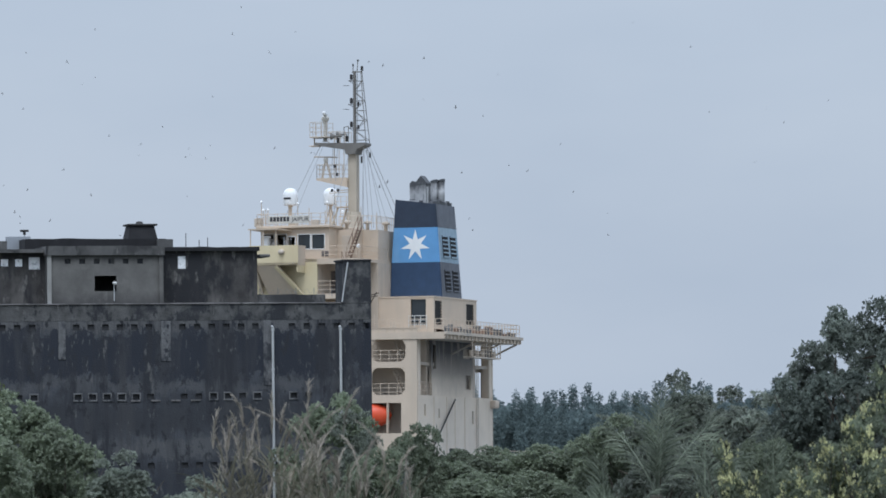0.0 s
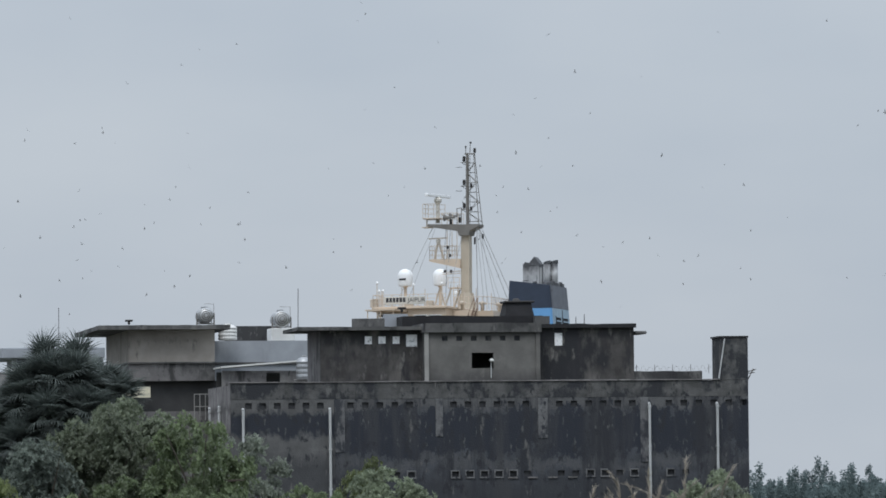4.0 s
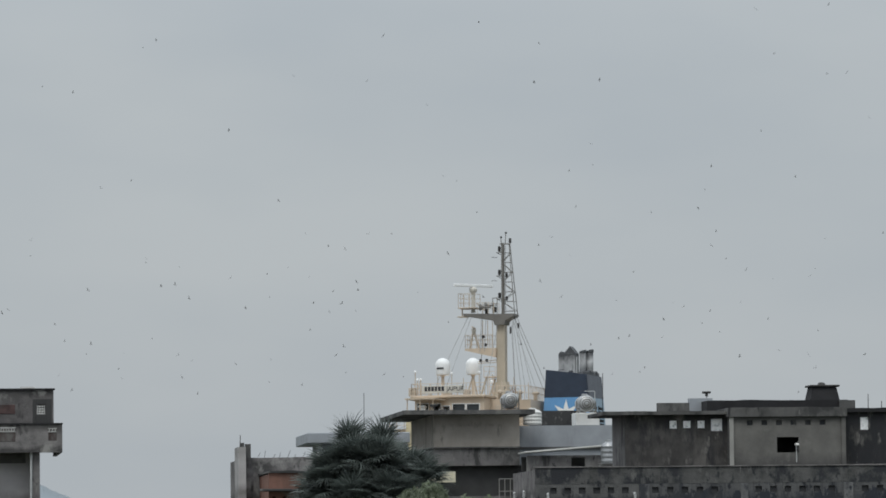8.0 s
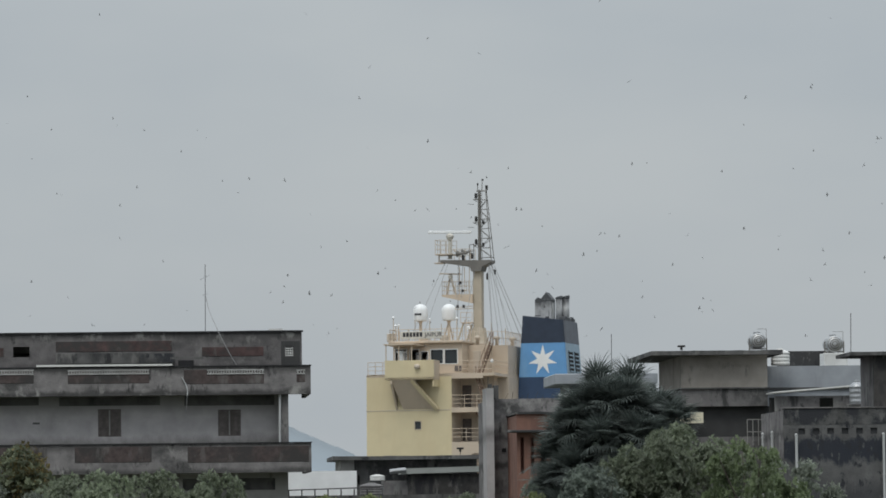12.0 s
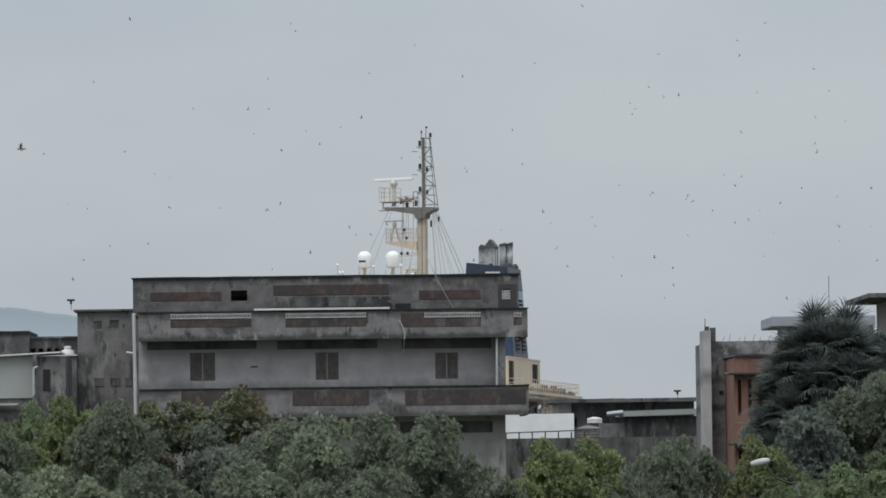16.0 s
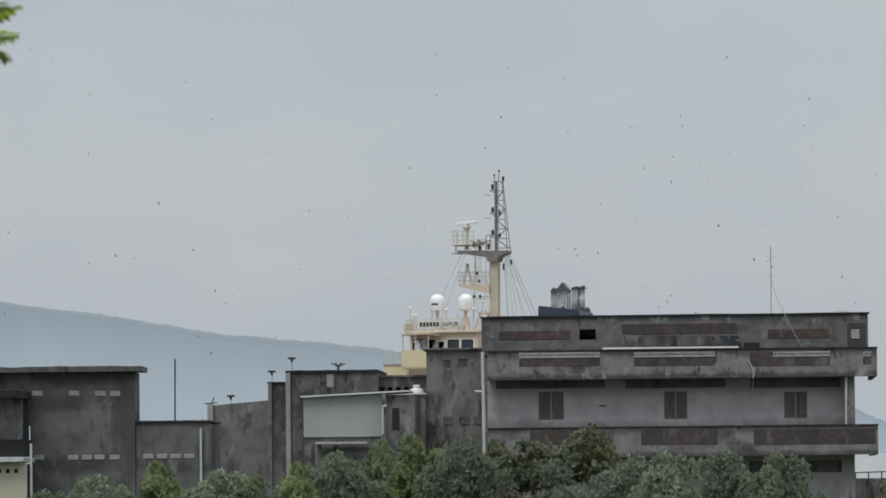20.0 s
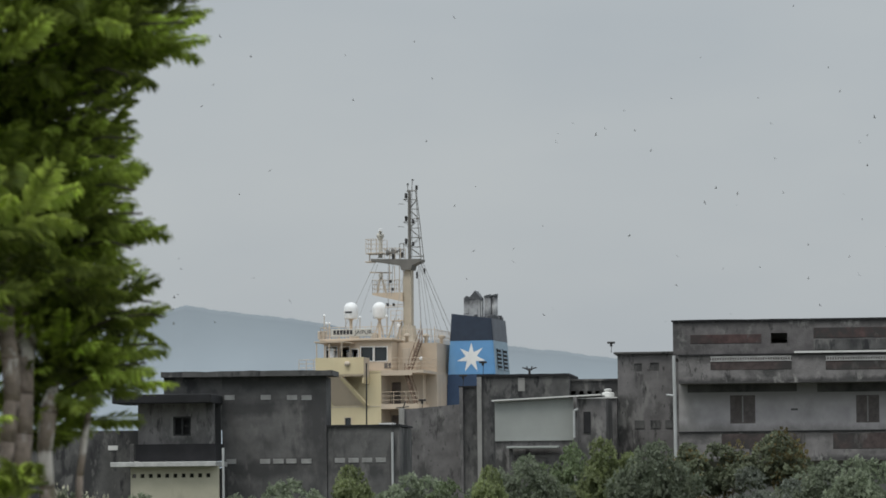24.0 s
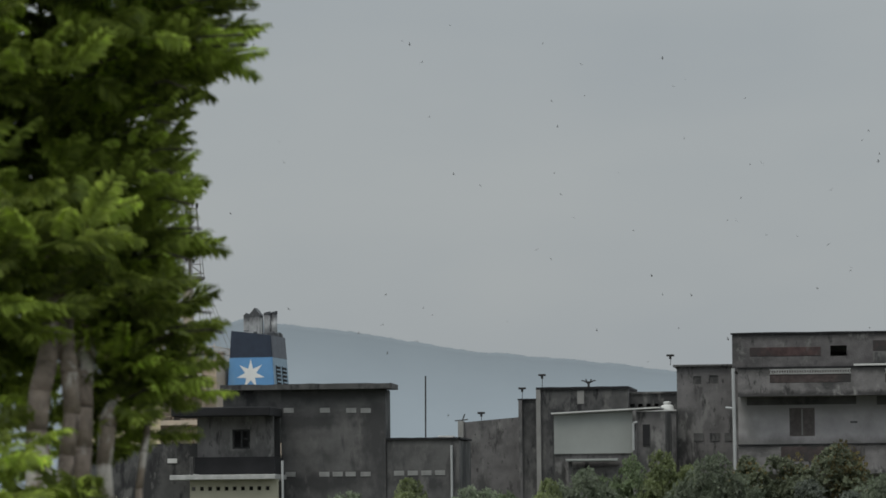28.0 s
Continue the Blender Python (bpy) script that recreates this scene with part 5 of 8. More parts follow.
# ---- flat-roofed grey house behind the near tree ----
def build_flat_house():
    b = thing("flat_roofed_grey_house", "dark grey flat-roofed house with pale louvred vents", "building")
    slots = [(-27.3, 12.3), (-25.8, 12.29), (-24.72, 12.27), (-24.12, 12.26), (-27.25, 9.68), (-25.85, 9.67), (-25.3, 9.67), (-24.77, 9.67), (-24.15, 9.66)]
    part("front_wall", pierced(-27.4, -23.1, 0, 13.14, 206, 206.2, [(x, x + 0.42, z - 0.1, z + 0.1) for x, z in slots]), M["vent_wall"], b)
    part("wall_back", shell(-27.4, -23.1, 206.2, 207.8, 0, 13.1), M["concrete_dark"], b)
    part("upper_wall", boxes((-29.8, -27.4, 206.0, 207.8, 11.0, 13.14)), M["concrete_dark"], b)
    part("roof_slab", ragged_top(boxes((-29.85, -22.8, 205.5, 208.1, 13.14, 13.36)), 13.25, 0.03), M["concrete_dark"], b)

    def louvre(x, z):
        bm = boxes((x, x + 0.42, 206.12, 206.14, z - 0.1, z + 0.1))
        for k in range(3):
            box(bm, x, x + 0.42, 205.97, 206.12, z - 0.09 + 0.065 * k, z - 0.05 + 0.065 * k)
        part("louvre_vent", bm, M["pale_dirty"], b, "pale louvred vent")

    for x, z in slots:
        louvre(x, z)
    a = thing("grey_annex", "lower grey annex with a row of pale vents", "building")
    aslots = [(-22.78 + 0.56 * k, 9.68) for k in range(4)]
    part("front_wall", pierced(-23.08, -20.1, 0, 11.04, 206.1, 206.3, [(x, x + 0.42, z - 0.1, z + 0.1) for x, z in aslots]), M["vent_wall"], a)
    part("wall_back", boxes((-23.08, -20.1, 211, 211.2, 0, 11), (-20.3, -20.1, 206.3, 211, 0, 11)), M["concrete_dark"], a)
    part("coping", ragged_top(boxes((-23.08, -20.05, 206.0, 211.3, 11.04, 11.12)), 11.1, 0.02), M["black"], a)
    for x, z in aslots:
        bm = boxes((x, x + 0.42, 206.22, 206.24, z - 0.1, z + 0.1))
        for k in range(3):
            box(bm, x, x + 0.42, 206.07, 206.22, z - 0.09 + 0.065 * k, z - 0.05 + 0.065 * k)
        part("louvre_vent", bm, M["pale_dirty"], a, "pale louvred vent")
    part("drain_pipe", rods([((-20.4, 206.0, 0), (-20.4, 206.0, 10.8))], 0.05, 8), M["pipe"], a)
    part("roof_sheet", boxes((-21.0, -20.4, 206.6, 207.6, 11.12, 11.2)), M["white"], a)
    c = thing("balcony_block", "dark grey balcony block above a cream wall with square vents", "building")
    part("roof_slab", worn(boxes((-31.4, -27.38, 202.4, 206, 12.02, 12.38)), 0.03), M["black"], c)
    part("room_wall", pierced(-30.52, -27.4, 10.38, 12.02, 203.6, 203.8, [(-29.09, -28.36, 10.71, 11.5)]), M["concrete"], c)
    part("room_back", boxes((-30.52, -27.4, 205.5, 205.7, 10.38, 12.0)), M["dim"], c)
    w = part("window", pierced(-29.09, -28.36, 10.71, 11.5, 203.66, 203.74, [(-29.03, -28.75, 10.77, 11.44), (-28.7, -28.42, 10.77, 11.1), (-28.7, -28.42, 11.14, 11.44)]), M["concrete_dark"], c)
    # open balcony filled with a black block for its shade
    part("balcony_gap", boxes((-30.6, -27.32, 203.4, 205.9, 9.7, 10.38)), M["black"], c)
    part("fascia", worn(boxes((-31.5, -27.2, 202.5, 206, 9.46, 9.66)), 0.02), M["pale_dirty"], c, "dirty white fascia")
    part("cream_wall", pierced(-30.75, -27.15, 0, 9.46, 203, 203.2, [(-30.68 + 0.335 * k, -30.52 + 0.335 * k, 9.02, 9.18) for k in range(10)]), M["cream_wall"], c, "cream painted wall")
    part("cream_back", boxes((-30.75, -27.15, 205.4, 205.6, 0, 9.4)), M["dim"], c)
    part("drain_pipe", rods([((-26.95, 203.0, 0), (-26.97, 203.0, 10.2))], 0.05, 8), M["pipe"], c, "pale drain pipe")
    part("post", boxes((-30.75, -30.62, 203, 203.15, 9.66, 10.4)), M["concrete"], c)
    part("far_wing", boxes((-36, -30.5, 206.5, 212, 0, 11.0)), M["concrete_dark"], c)
    for x, z in ((-32.2, 10.2), (-31.3, 9.55)):
        part("far_wing_vent", boxes((x, x + 0.4, 206.45, 206.5, z, z + 0.19)), M["white"], c)


build_flat_house()
pole_antenna(-21.66, 208, 11.1, 13.7, "thin dark aerial pole on an annex roof", r=0.034)


# ---- the ship ----
SHIP_ROWS = [(0,97.48,417.91,34.18), (0.5,94.88,419.03,33.66), (1,92.28,420.10,33.12), (1.5,89.67,421.12,32.56), (2,87.03,422.09,31.96),
        (2.5,84.34,423.04,31.34), (4.5,73.34,426.03,28.37), (5,70.57,426.88,27.72), (5.5,67.77,427.75,27.09), (6,65.03,428.65,26.47),
        (6.5,62.26,429.55,25.88), (7,59.47,430.47,25.30), (7.5,56.65,431.37,24.74), (8,53.84,432.29,24.20), (8.5,51.00,433.22,23.68),
        (9,48.19,434.16,23.19), (9.5,45.37,435.06,22.71), (10,42.51,435.91,22.24), (10.5,39.61,436.66,21.77), (11,36.69,437.33,21.32),
        (11.5,33.81,437.92,20.88), (13.5,22.12,439.22,19.26), (14,19.18,439.61,18.87), (14.5,16.21,439.98,18.47), (15,13.25,440.35,18.08),
        (15.5,10.27,440.73,17.69), (16,7.27,441.14,17.30), (16.5,4.30,441.56,16.91), (17,1.30,441.94,16.53), (17.5,-1.66,442.27,16.15),
        (18,-4.67,442.49,15.77), (18.5,-7.71,442.66,15.40), (19,-10.74,442.77,15.04), (19.5,-13.81,442.85,14.69), (20,-16.87,442.93,14.35),
        (20.5,-19.90,443.03,14.00), (21,-22.95,443.13,13.67), (21.5,-25.96,443.26,13.34), (23.5,-38.30,444.23,11.76), (24,-41.42,444.35,11.38),
        (24.5,-44.55,444.44,11.00), (25,-47.61,444.50,10.64), (25.5,-50.70,444.49,10.28), (26,-53.80,444.47,9.94), (26.5,-56.91,444.45,9.61),
        (27,-60.01,444.46,9.29), (27.5,-63.15,444.50,8.97), (28,-66.30,444.56,8.65)]
ship = thing("cargo_ship", "cream-housed cargo ship with a navy and light blue star funnel", "ship")


def sp(name, bm, material, parent=ship, label="", smooth=False):
    return part(name, bm, M[material], parent, label, smooth)


def side_plate(x0, x1, z0, z1, y, t, holes, turn=1):
    """A pierced plate in the plane of the ship's side."""
    bm = pierced(x0, x1, z0, z1, 0, t, holes)
    for q in bm.verts:
        q.co.y = y - turn * q.co.y
    if turn > 0:
        bmesh.ops.reverse_faces(bm, faces=bm.faces)
    return bm


def cross_plate(y0, y1, z0, z1, x, t, holes):
    """A pierced plate across the ship, facing aft."""
    bm = pierced(y0, y1, z0, z1, 0, t, holes)
    for q in bm.verts:
        q.co.x, q.co.y = x + q.co.y, q.co.x
    bmesh.ops.reverse_faces(bm, faces=bm.faces)
    return bm


def railing(pts, h=1.0, r=0.028, gap=1.2, bars=3, material="cream"):
    """A guard rail: the top bar is the part; lower bars and stanchions hang under it."""
    feet = []
    for a, b in zip(pts, pts[1:]):
        a, b = Vector(a), Vector(b)
        n = max(1, round((b - a).length / gap))
        feet += [a.lerp(b, k / n) for k in range(n)]
    feet.append(Vector(pts[-1]))
    level = lambda j: [Vector(p) + Vector((0, 0, h * (j + 1) / bars)) for p in pts]
    rail = sp("railing", tube(level(bars - 1), r * 0.9), material)
    for j in range(bars - 1):
        sp("mid_rail", tube(level(j), r * 0.8), material, rail)
    me = None
    for p in feet:
        if me is None:
            first = sp("stanchion", rods([((0, 0, 0), (0, 0, h))], r, 5), material, rail)
            me = first.data
            first.location = p
        else:
            o = new("stanchion", me)
            o.parent, o.location = rail, p
    return rail


def stair(a, b, width, parent=ship, material="iron"):
    """A steep ladder stair from a up to b with its treads along y."""
    a, b = Vector(a), Vector(b)
    bm = bmesh.new()
    w = Vector((0, width / 2, 0))
    for s in (-1, 1):
        rod(bm, a + s * w, b + s * w, 0.07, 0.07, 5)
        up = Vector((0, 0, 0.9))
        rod(bm, a + s * w + up, b + s * w + up, 0.03, 0.03, 5)
        for f in (0, 0.5, 1):
            rod(bm, a.lerp(b, f) + s * w, a.lerp(b, f) + s * w + up, 0.03, 0.03, 5)
    n = int((b.z - a.z) / 0.24)
    for k in range(1, n):
        p = a.lerp(b, k / n)
        box(bm, p.x - 0.11, p.x + 0.11, p.y - width / 2, p.y + width / 2, p.z - 0.025, p.z + 0.025)
    return sp("stair", bm, material, parent)


def build_hull():
    bm = bmesh.new()
    rows = []
    for x, half, deck in ((-15, 7.5, 2.7), (-13, 9.2, 2.5), (0, 10.2, 2.4), (60, 10.2, 2.4), (80, 8.5, 4.6), (92, 4.5, 6.0), (99, 0.3, 6.6)):
        rows.append([bm.verts.new((x, s * half * k, z)) for s, k, z in ((1, 1, deck), (1, 0.93, -1.6), (-1, 0.93, -1.6), (-1, 1, deck))])
    for a, b in zip(rows, rows[1:]):
        for i in range(4):
            bm.faces.new((a[i], b[i], b[(i + 1) % 4], a[(i + 1) % 4]))
    bm.faces.new(rows[0])
    bm.faces.new(rows[-1][::-1])
    sp("hull", bm, "hull", label="dark blue hull low over the water")
    for k in range(5):
        sp("hatch_cover", worn(boxes((12 + 15 * k, 25 + 15 * k, -7.5, 7.5, 2.4, 4.2)), 0.1), "cream_grey")


def build_house():
    # fore block, full width, with the bridge deck on it
    holes = [(3.55, 4.08, 15.05, 15.7), (3.55, 4.08, 9.2, 9.85), (6.3, 6.8, 12.2, 12.8)]
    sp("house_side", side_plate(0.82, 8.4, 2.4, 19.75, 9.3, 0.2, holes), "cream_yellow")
    sp("house_side", side_plate(0.82, 8.4, 2.4, 19.75, -9.3, 0.2, [], -1), "cream")
    sp("house_front", boxes((8.2, 8.4, -9.1, 9.1, 2.4, 19.75)), "cream")
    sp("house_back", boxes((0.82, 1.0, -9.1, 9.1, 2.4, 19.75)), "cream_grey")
    for x0, x1, z0, z1 in holes:
        pt = sp("port_window", side_plate(x0 - 0.05, x1 + 0.05, z0 - 0.05, z1 + 0.05, 9.34, 0.06, [(x0, x1, z0, z1)]), "cream_grey")
        sp("pane", boxes((x0, x1, 9.18, 9.2, z0, z1)), "pane", pt)
    sp("deck_seam", boxes((0.9, 8.42, 9.3, 9.33, 16.62, 16.68)), "cream_grey")
    sp("bridge_deck", boxes((-3.0, 8.4, -9.3, 9.3, 19.5, 19.75)), "cream")
    # inner house behind it, narrower, with open stair landings at the side
    bm = boxes((-3.1, 0.82, -6.4, 6.4, 13.9, 19.5))
    bmesh.ops.bevel(bm, geom=[e for e in bm.edges if abs(e.verts[0].co.z - e.verts[1].co.z) > 1 and e.verts[0].co.x < -3], offset=1.0, segments=6, affect="EDGES")
    sp("inner_house", bm, "cream_grey", label="recessed house wall in greyer cream")
    for z in (16.42, ):
        sp("landing", boxes((-2.6, 0.82, 6.3, 9.3, z, z + 0.42)), "cream")
        sp("landing", boxes((-2.6, 0.82, -9.3, -6.3, z, z + 0.42)), "cream")
    sp("bracket", boxes((-2.0, 0.82, 9.22, 9.3, 19.3, 19.5)), "cream")
    for z in (13.98, 16.84):
        railing([(0.8, 9.2, z), (-2.5 if z > 15 else -4.2, 9.2, z)], h=1.05)
        stair((-2.1, 8.4, z), (-1.2, 8.4, z + 2.6), 0.9, material="rusty")
        sp("house_door", worn(boxes((-0.1, 0.7, 6.4, 6.46, z + 0.1, z + 2.0)), 0.02), "brown_panel", label="dark brown door")
    sp("deck_band", boxes((-8.0, 0.82, 9.1, 9.3, 12.95, 13.9)), "cream")
    sp("deck_band", boxes((-8.0, 0.82, -9.3, -9.1, 12.95, 13.9)), "cream")
    # side plating of the lower decks with rounded openings
    openings = [(-7.0, -4.0, 11.1, 12.94), (-6.95, -4.0, 8.35, 10.6), (-3.5, -0.7, 11.1, 12.94), (-3.5, -0.7, 8.35, 10.6), (-6.6, 0.4, 5.2, 7.7)]
    sp("lower_side", side_plate(-8.0, 0.82, 2.4, 12.95, 9.3, 0.16, openings), "cream")
    sp("lower_side", side_plate(-8.0, 0.82, 2.4, 12.95, -9.3, 0.16, openings, -1), "cream")
    for x0, x1, z0, z1 in openings[:4]:
        for cx, cz, sx, sz in ((x0, z0, 1, 1), (x1, z0, -1, 1), (x0, z1, 1, -1), (x1, z1, -1, -1)):
            bm = bmesh.new()
            v = [bm.verts.new((cx, y, cz)) for y in (9.29, 9.15)]
            arc = [[bm.verts.new((cx + sx * 0.6 * (1 - math.sin(a)), y, cz + sz * 0.6 * (1 - math.cos(a)))) for y in (9.29, 9.15)] for a in np.linspace(0, math.pi / 2, 5)]
            for p, q in zip(arc, arc[1:]):
                bm.faces.new((v[0], p[0], q[0]))
                bm.faces.new((v[1], q[1], p[1]))
                bm.faces.new((p[0], p[1], q[1], q[0]))
            sp("opening_corner", bm, "cream")
        railing([(x1, 9.2, z0 - 0.1), (x0, 9.2, z0 - 0.1)], h=1.05, gap=0.8)
    for z in (8.12, 10.85):
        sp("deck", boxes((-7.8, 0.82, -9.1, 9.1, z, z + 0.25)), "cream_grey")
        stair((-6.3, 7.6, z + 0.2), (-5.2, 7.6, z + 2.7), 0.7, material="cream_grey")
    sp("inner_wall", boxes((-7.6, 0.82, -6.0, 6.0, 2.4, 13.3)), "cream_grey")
    # lifeboat in its recess
    # the paler paint stands for light that reaches into the recess
    sp("boat_recess_wall", boxes((-7.4, 0.8, 7.0, 7.15, 2.6, 8.1)), "cream_lit")
    bm = bmesh.new()
    lathe(bm, (0, 0, 0), [(0.05, -2.9), (0.7, -2.5), (1.05, -1.6), (1.15, 0), (1.05, 1.6), (0.7, 2.5), (0.05, 2.9)], 14)
    bmesh.ops.rotate(bm, verts=bm.verts, cent=(0, 0, 0), matrix=Matrix.Rotation(radians(90), 3, "Y"))
    bmesh.ops.translate(bm, verts=bm.verts, vec=(-2.6, 8.6, 6.7))
    boat = sp("lifeboat", bm, "lifeboat", label="orange enclosed lifeboat", smooth=True)
    sp("boat_canopy", worn(boxes((-3.6, -1.2, 8.0, 9.2, 7.5, 8.0)), 0.2, 2), "lifeboat", boat)
    sp("davit", rods([((-5.2, 8.8, 5.2), (-5.4, 9.2, 7.9)), ((0.1, 8.8, 5.2), (0.0, 9.2, 7.9))], 0.12), "cream")
    # aft face
    aft = [(7.2, 7.6, 6.6, 7.6), (3.9, 4.2, 6.5, 7.3), (-4.4, -4.05, 6.1, 7.2), (5.1, 6.0, 3.2, 4.1), (-1.0, 1.6, 3.0, 4.0), (8.0, 8.5, 3.4, 4.2)]
    sp("aft_wall", cross_plate(-9.1, 9.1, 2.4, 8.35, -8.0, 0.18, aft), "cream_lit")
    # dark sheet behind the aft openings, for their unlit inside
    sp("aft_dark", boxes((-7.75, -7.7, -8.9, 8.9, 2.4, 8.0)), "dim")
    sp("aft_upper_wall", cross_plate(-4.4, 5.7, 8.35, 13.3, -7.95, 0.2, [(4.6, 5.4, 10.6, 12.6), (-4.1, -2.0, 11.6, 12.5), (-3.9, -2.5, 9.0, 10.2)]), "cream_soot", label="soot-stained aft bulkhead")
    for y in (8.75, -8.75):
        sp("corner_column", worn(boxes((-8.0, -7.3, y - 0.35, y + 0.35, 8.35, 13.2)), 0.05), "cream_lit")
    for y in (5.3, 2.2, 0.2, -2.2):
        sp("stiffener", boxes((-8.06, -8.0, y - 0.05, y + 0.05, 2.5, 8.3)), "cream_lit")
    sp("aft_ladder", rods([((-8.1, -4.9, 2.5), (-8.1, -4.9, 12)), ((-8.1, -5.3, 2.5), (-8.1, -5.3, 12))] + [((-8.1, -4.9, 3.9 + 0.3 * k), (-8.1, -5.3, 3.9 + 0.3 * k)) for k in range(27)], 0.03, 5), "cream_grey")
    sp("bulge_plate", worn(boxes((-8.5, -7.4, -9.7, -8.6, 7.5, 8.2)), 0.2, 2), "cream")
    railing([(-8.0, 9.2, 8.4), (-8.0, 5.8, 8.4)], h=1.05, gap=0.9)
    railing([(-14.5, 7.2, 2.7), (-14.5, -7.2, 2.7)], h=1.0, gap=1.2)
    railing([(-8.2, -9.4, 2.5), (-14.5, -7.4, 2.7)], h=1.0, gap=1.2, material="white")
    sp("cargo_boom", rods([((-8.25, 8.3, 2.4), (-8.25, 0.8, 8.1))], 0.07, 8), "iron", label="dark slanting boom")
    # stern platform on brackets, with rails
    sp("stern_platform", boxes((-10.5, -3.2, -9.5, 9.4, 12.95, 13.52)), "cream")
    for k in range(22):
        y = -9.2 + k * 18.3 / 21
        sp("platform_bracket", boxes((-10.62, -10.5, y - 0.06, y + 0.06, 12.98, 13.3)), "cream_grey")
    sp("platform_lip", boxes((-10.7, -10.5, -9.6, 9.5, 13.3, 13.55)), "cream_grey")
    for y in (-9.0, -5.0, 1.0):
        sp("strut", rods([((-8.0, y, 11.9), (-10.3, y, 12.95))], 0.09, 6), "cream_grey")
    railing([(-3.2, 9.35, 13.55), (-10.4, 9.35, 13.55), (-10.4, -9.4, 13.55), (-5, -9.4, 13.55)], h=1.05, gap=0.75)
    for k in range(6):
        sp("deck_fitting", worn(boxes((-9.7, -9.2, 2.8 - 1.5 * k, 3.6 - 1.5 * k, 13.55, 14.1 + 0.25 * (k % 2))), 0.06), ("mast_grey", "cream_grey", "rusty")[k % 3])
    sp("hanging_stage", boxes((-10.4, -9.6, -4.5, 2.5, 11.55, 11.67)), "cream_grey", label="small maintenance stage under the platform")
    railing([(-10.4, 2.5, 11.65), (-10.4, -4.5, 11.65)], h=0.95, gap=0.7)
    sp("stage_hanger", rods([((-10.4, y, 11.6), (-10.4, y, 13.0)) for y in (2.5, -1, -4.5)], 0.05), "cream_grey")
    rng = random.Random(4)
    for k in range(16):
        y = -8.8 + 1.1 * k + rng.uniform(-0.2, 0.2)
        w, h = rng.uniform(0.1, 0.3), rng.uniform(0.2, 0.7)
        sp("deck_gear", worn(boxes((-10.2, -9.8, y - w, y + w, 13.52, 13.52 + h)), 0.05), rng.choice(("mast_grey", "soot_dark", "rusty")))
    for k in range(5):
        y = -3.8 + 1.4 * k
        sp("stage_drum", lathe(bmesh.new(), (-10.0, y, 11.67), [(0.22, 0), (0.25, 0.1), (0.25, 0.5), (0.2, 0.55)], 10), rng.choice(("mast_grey", "cream_grey")), smooth=True)


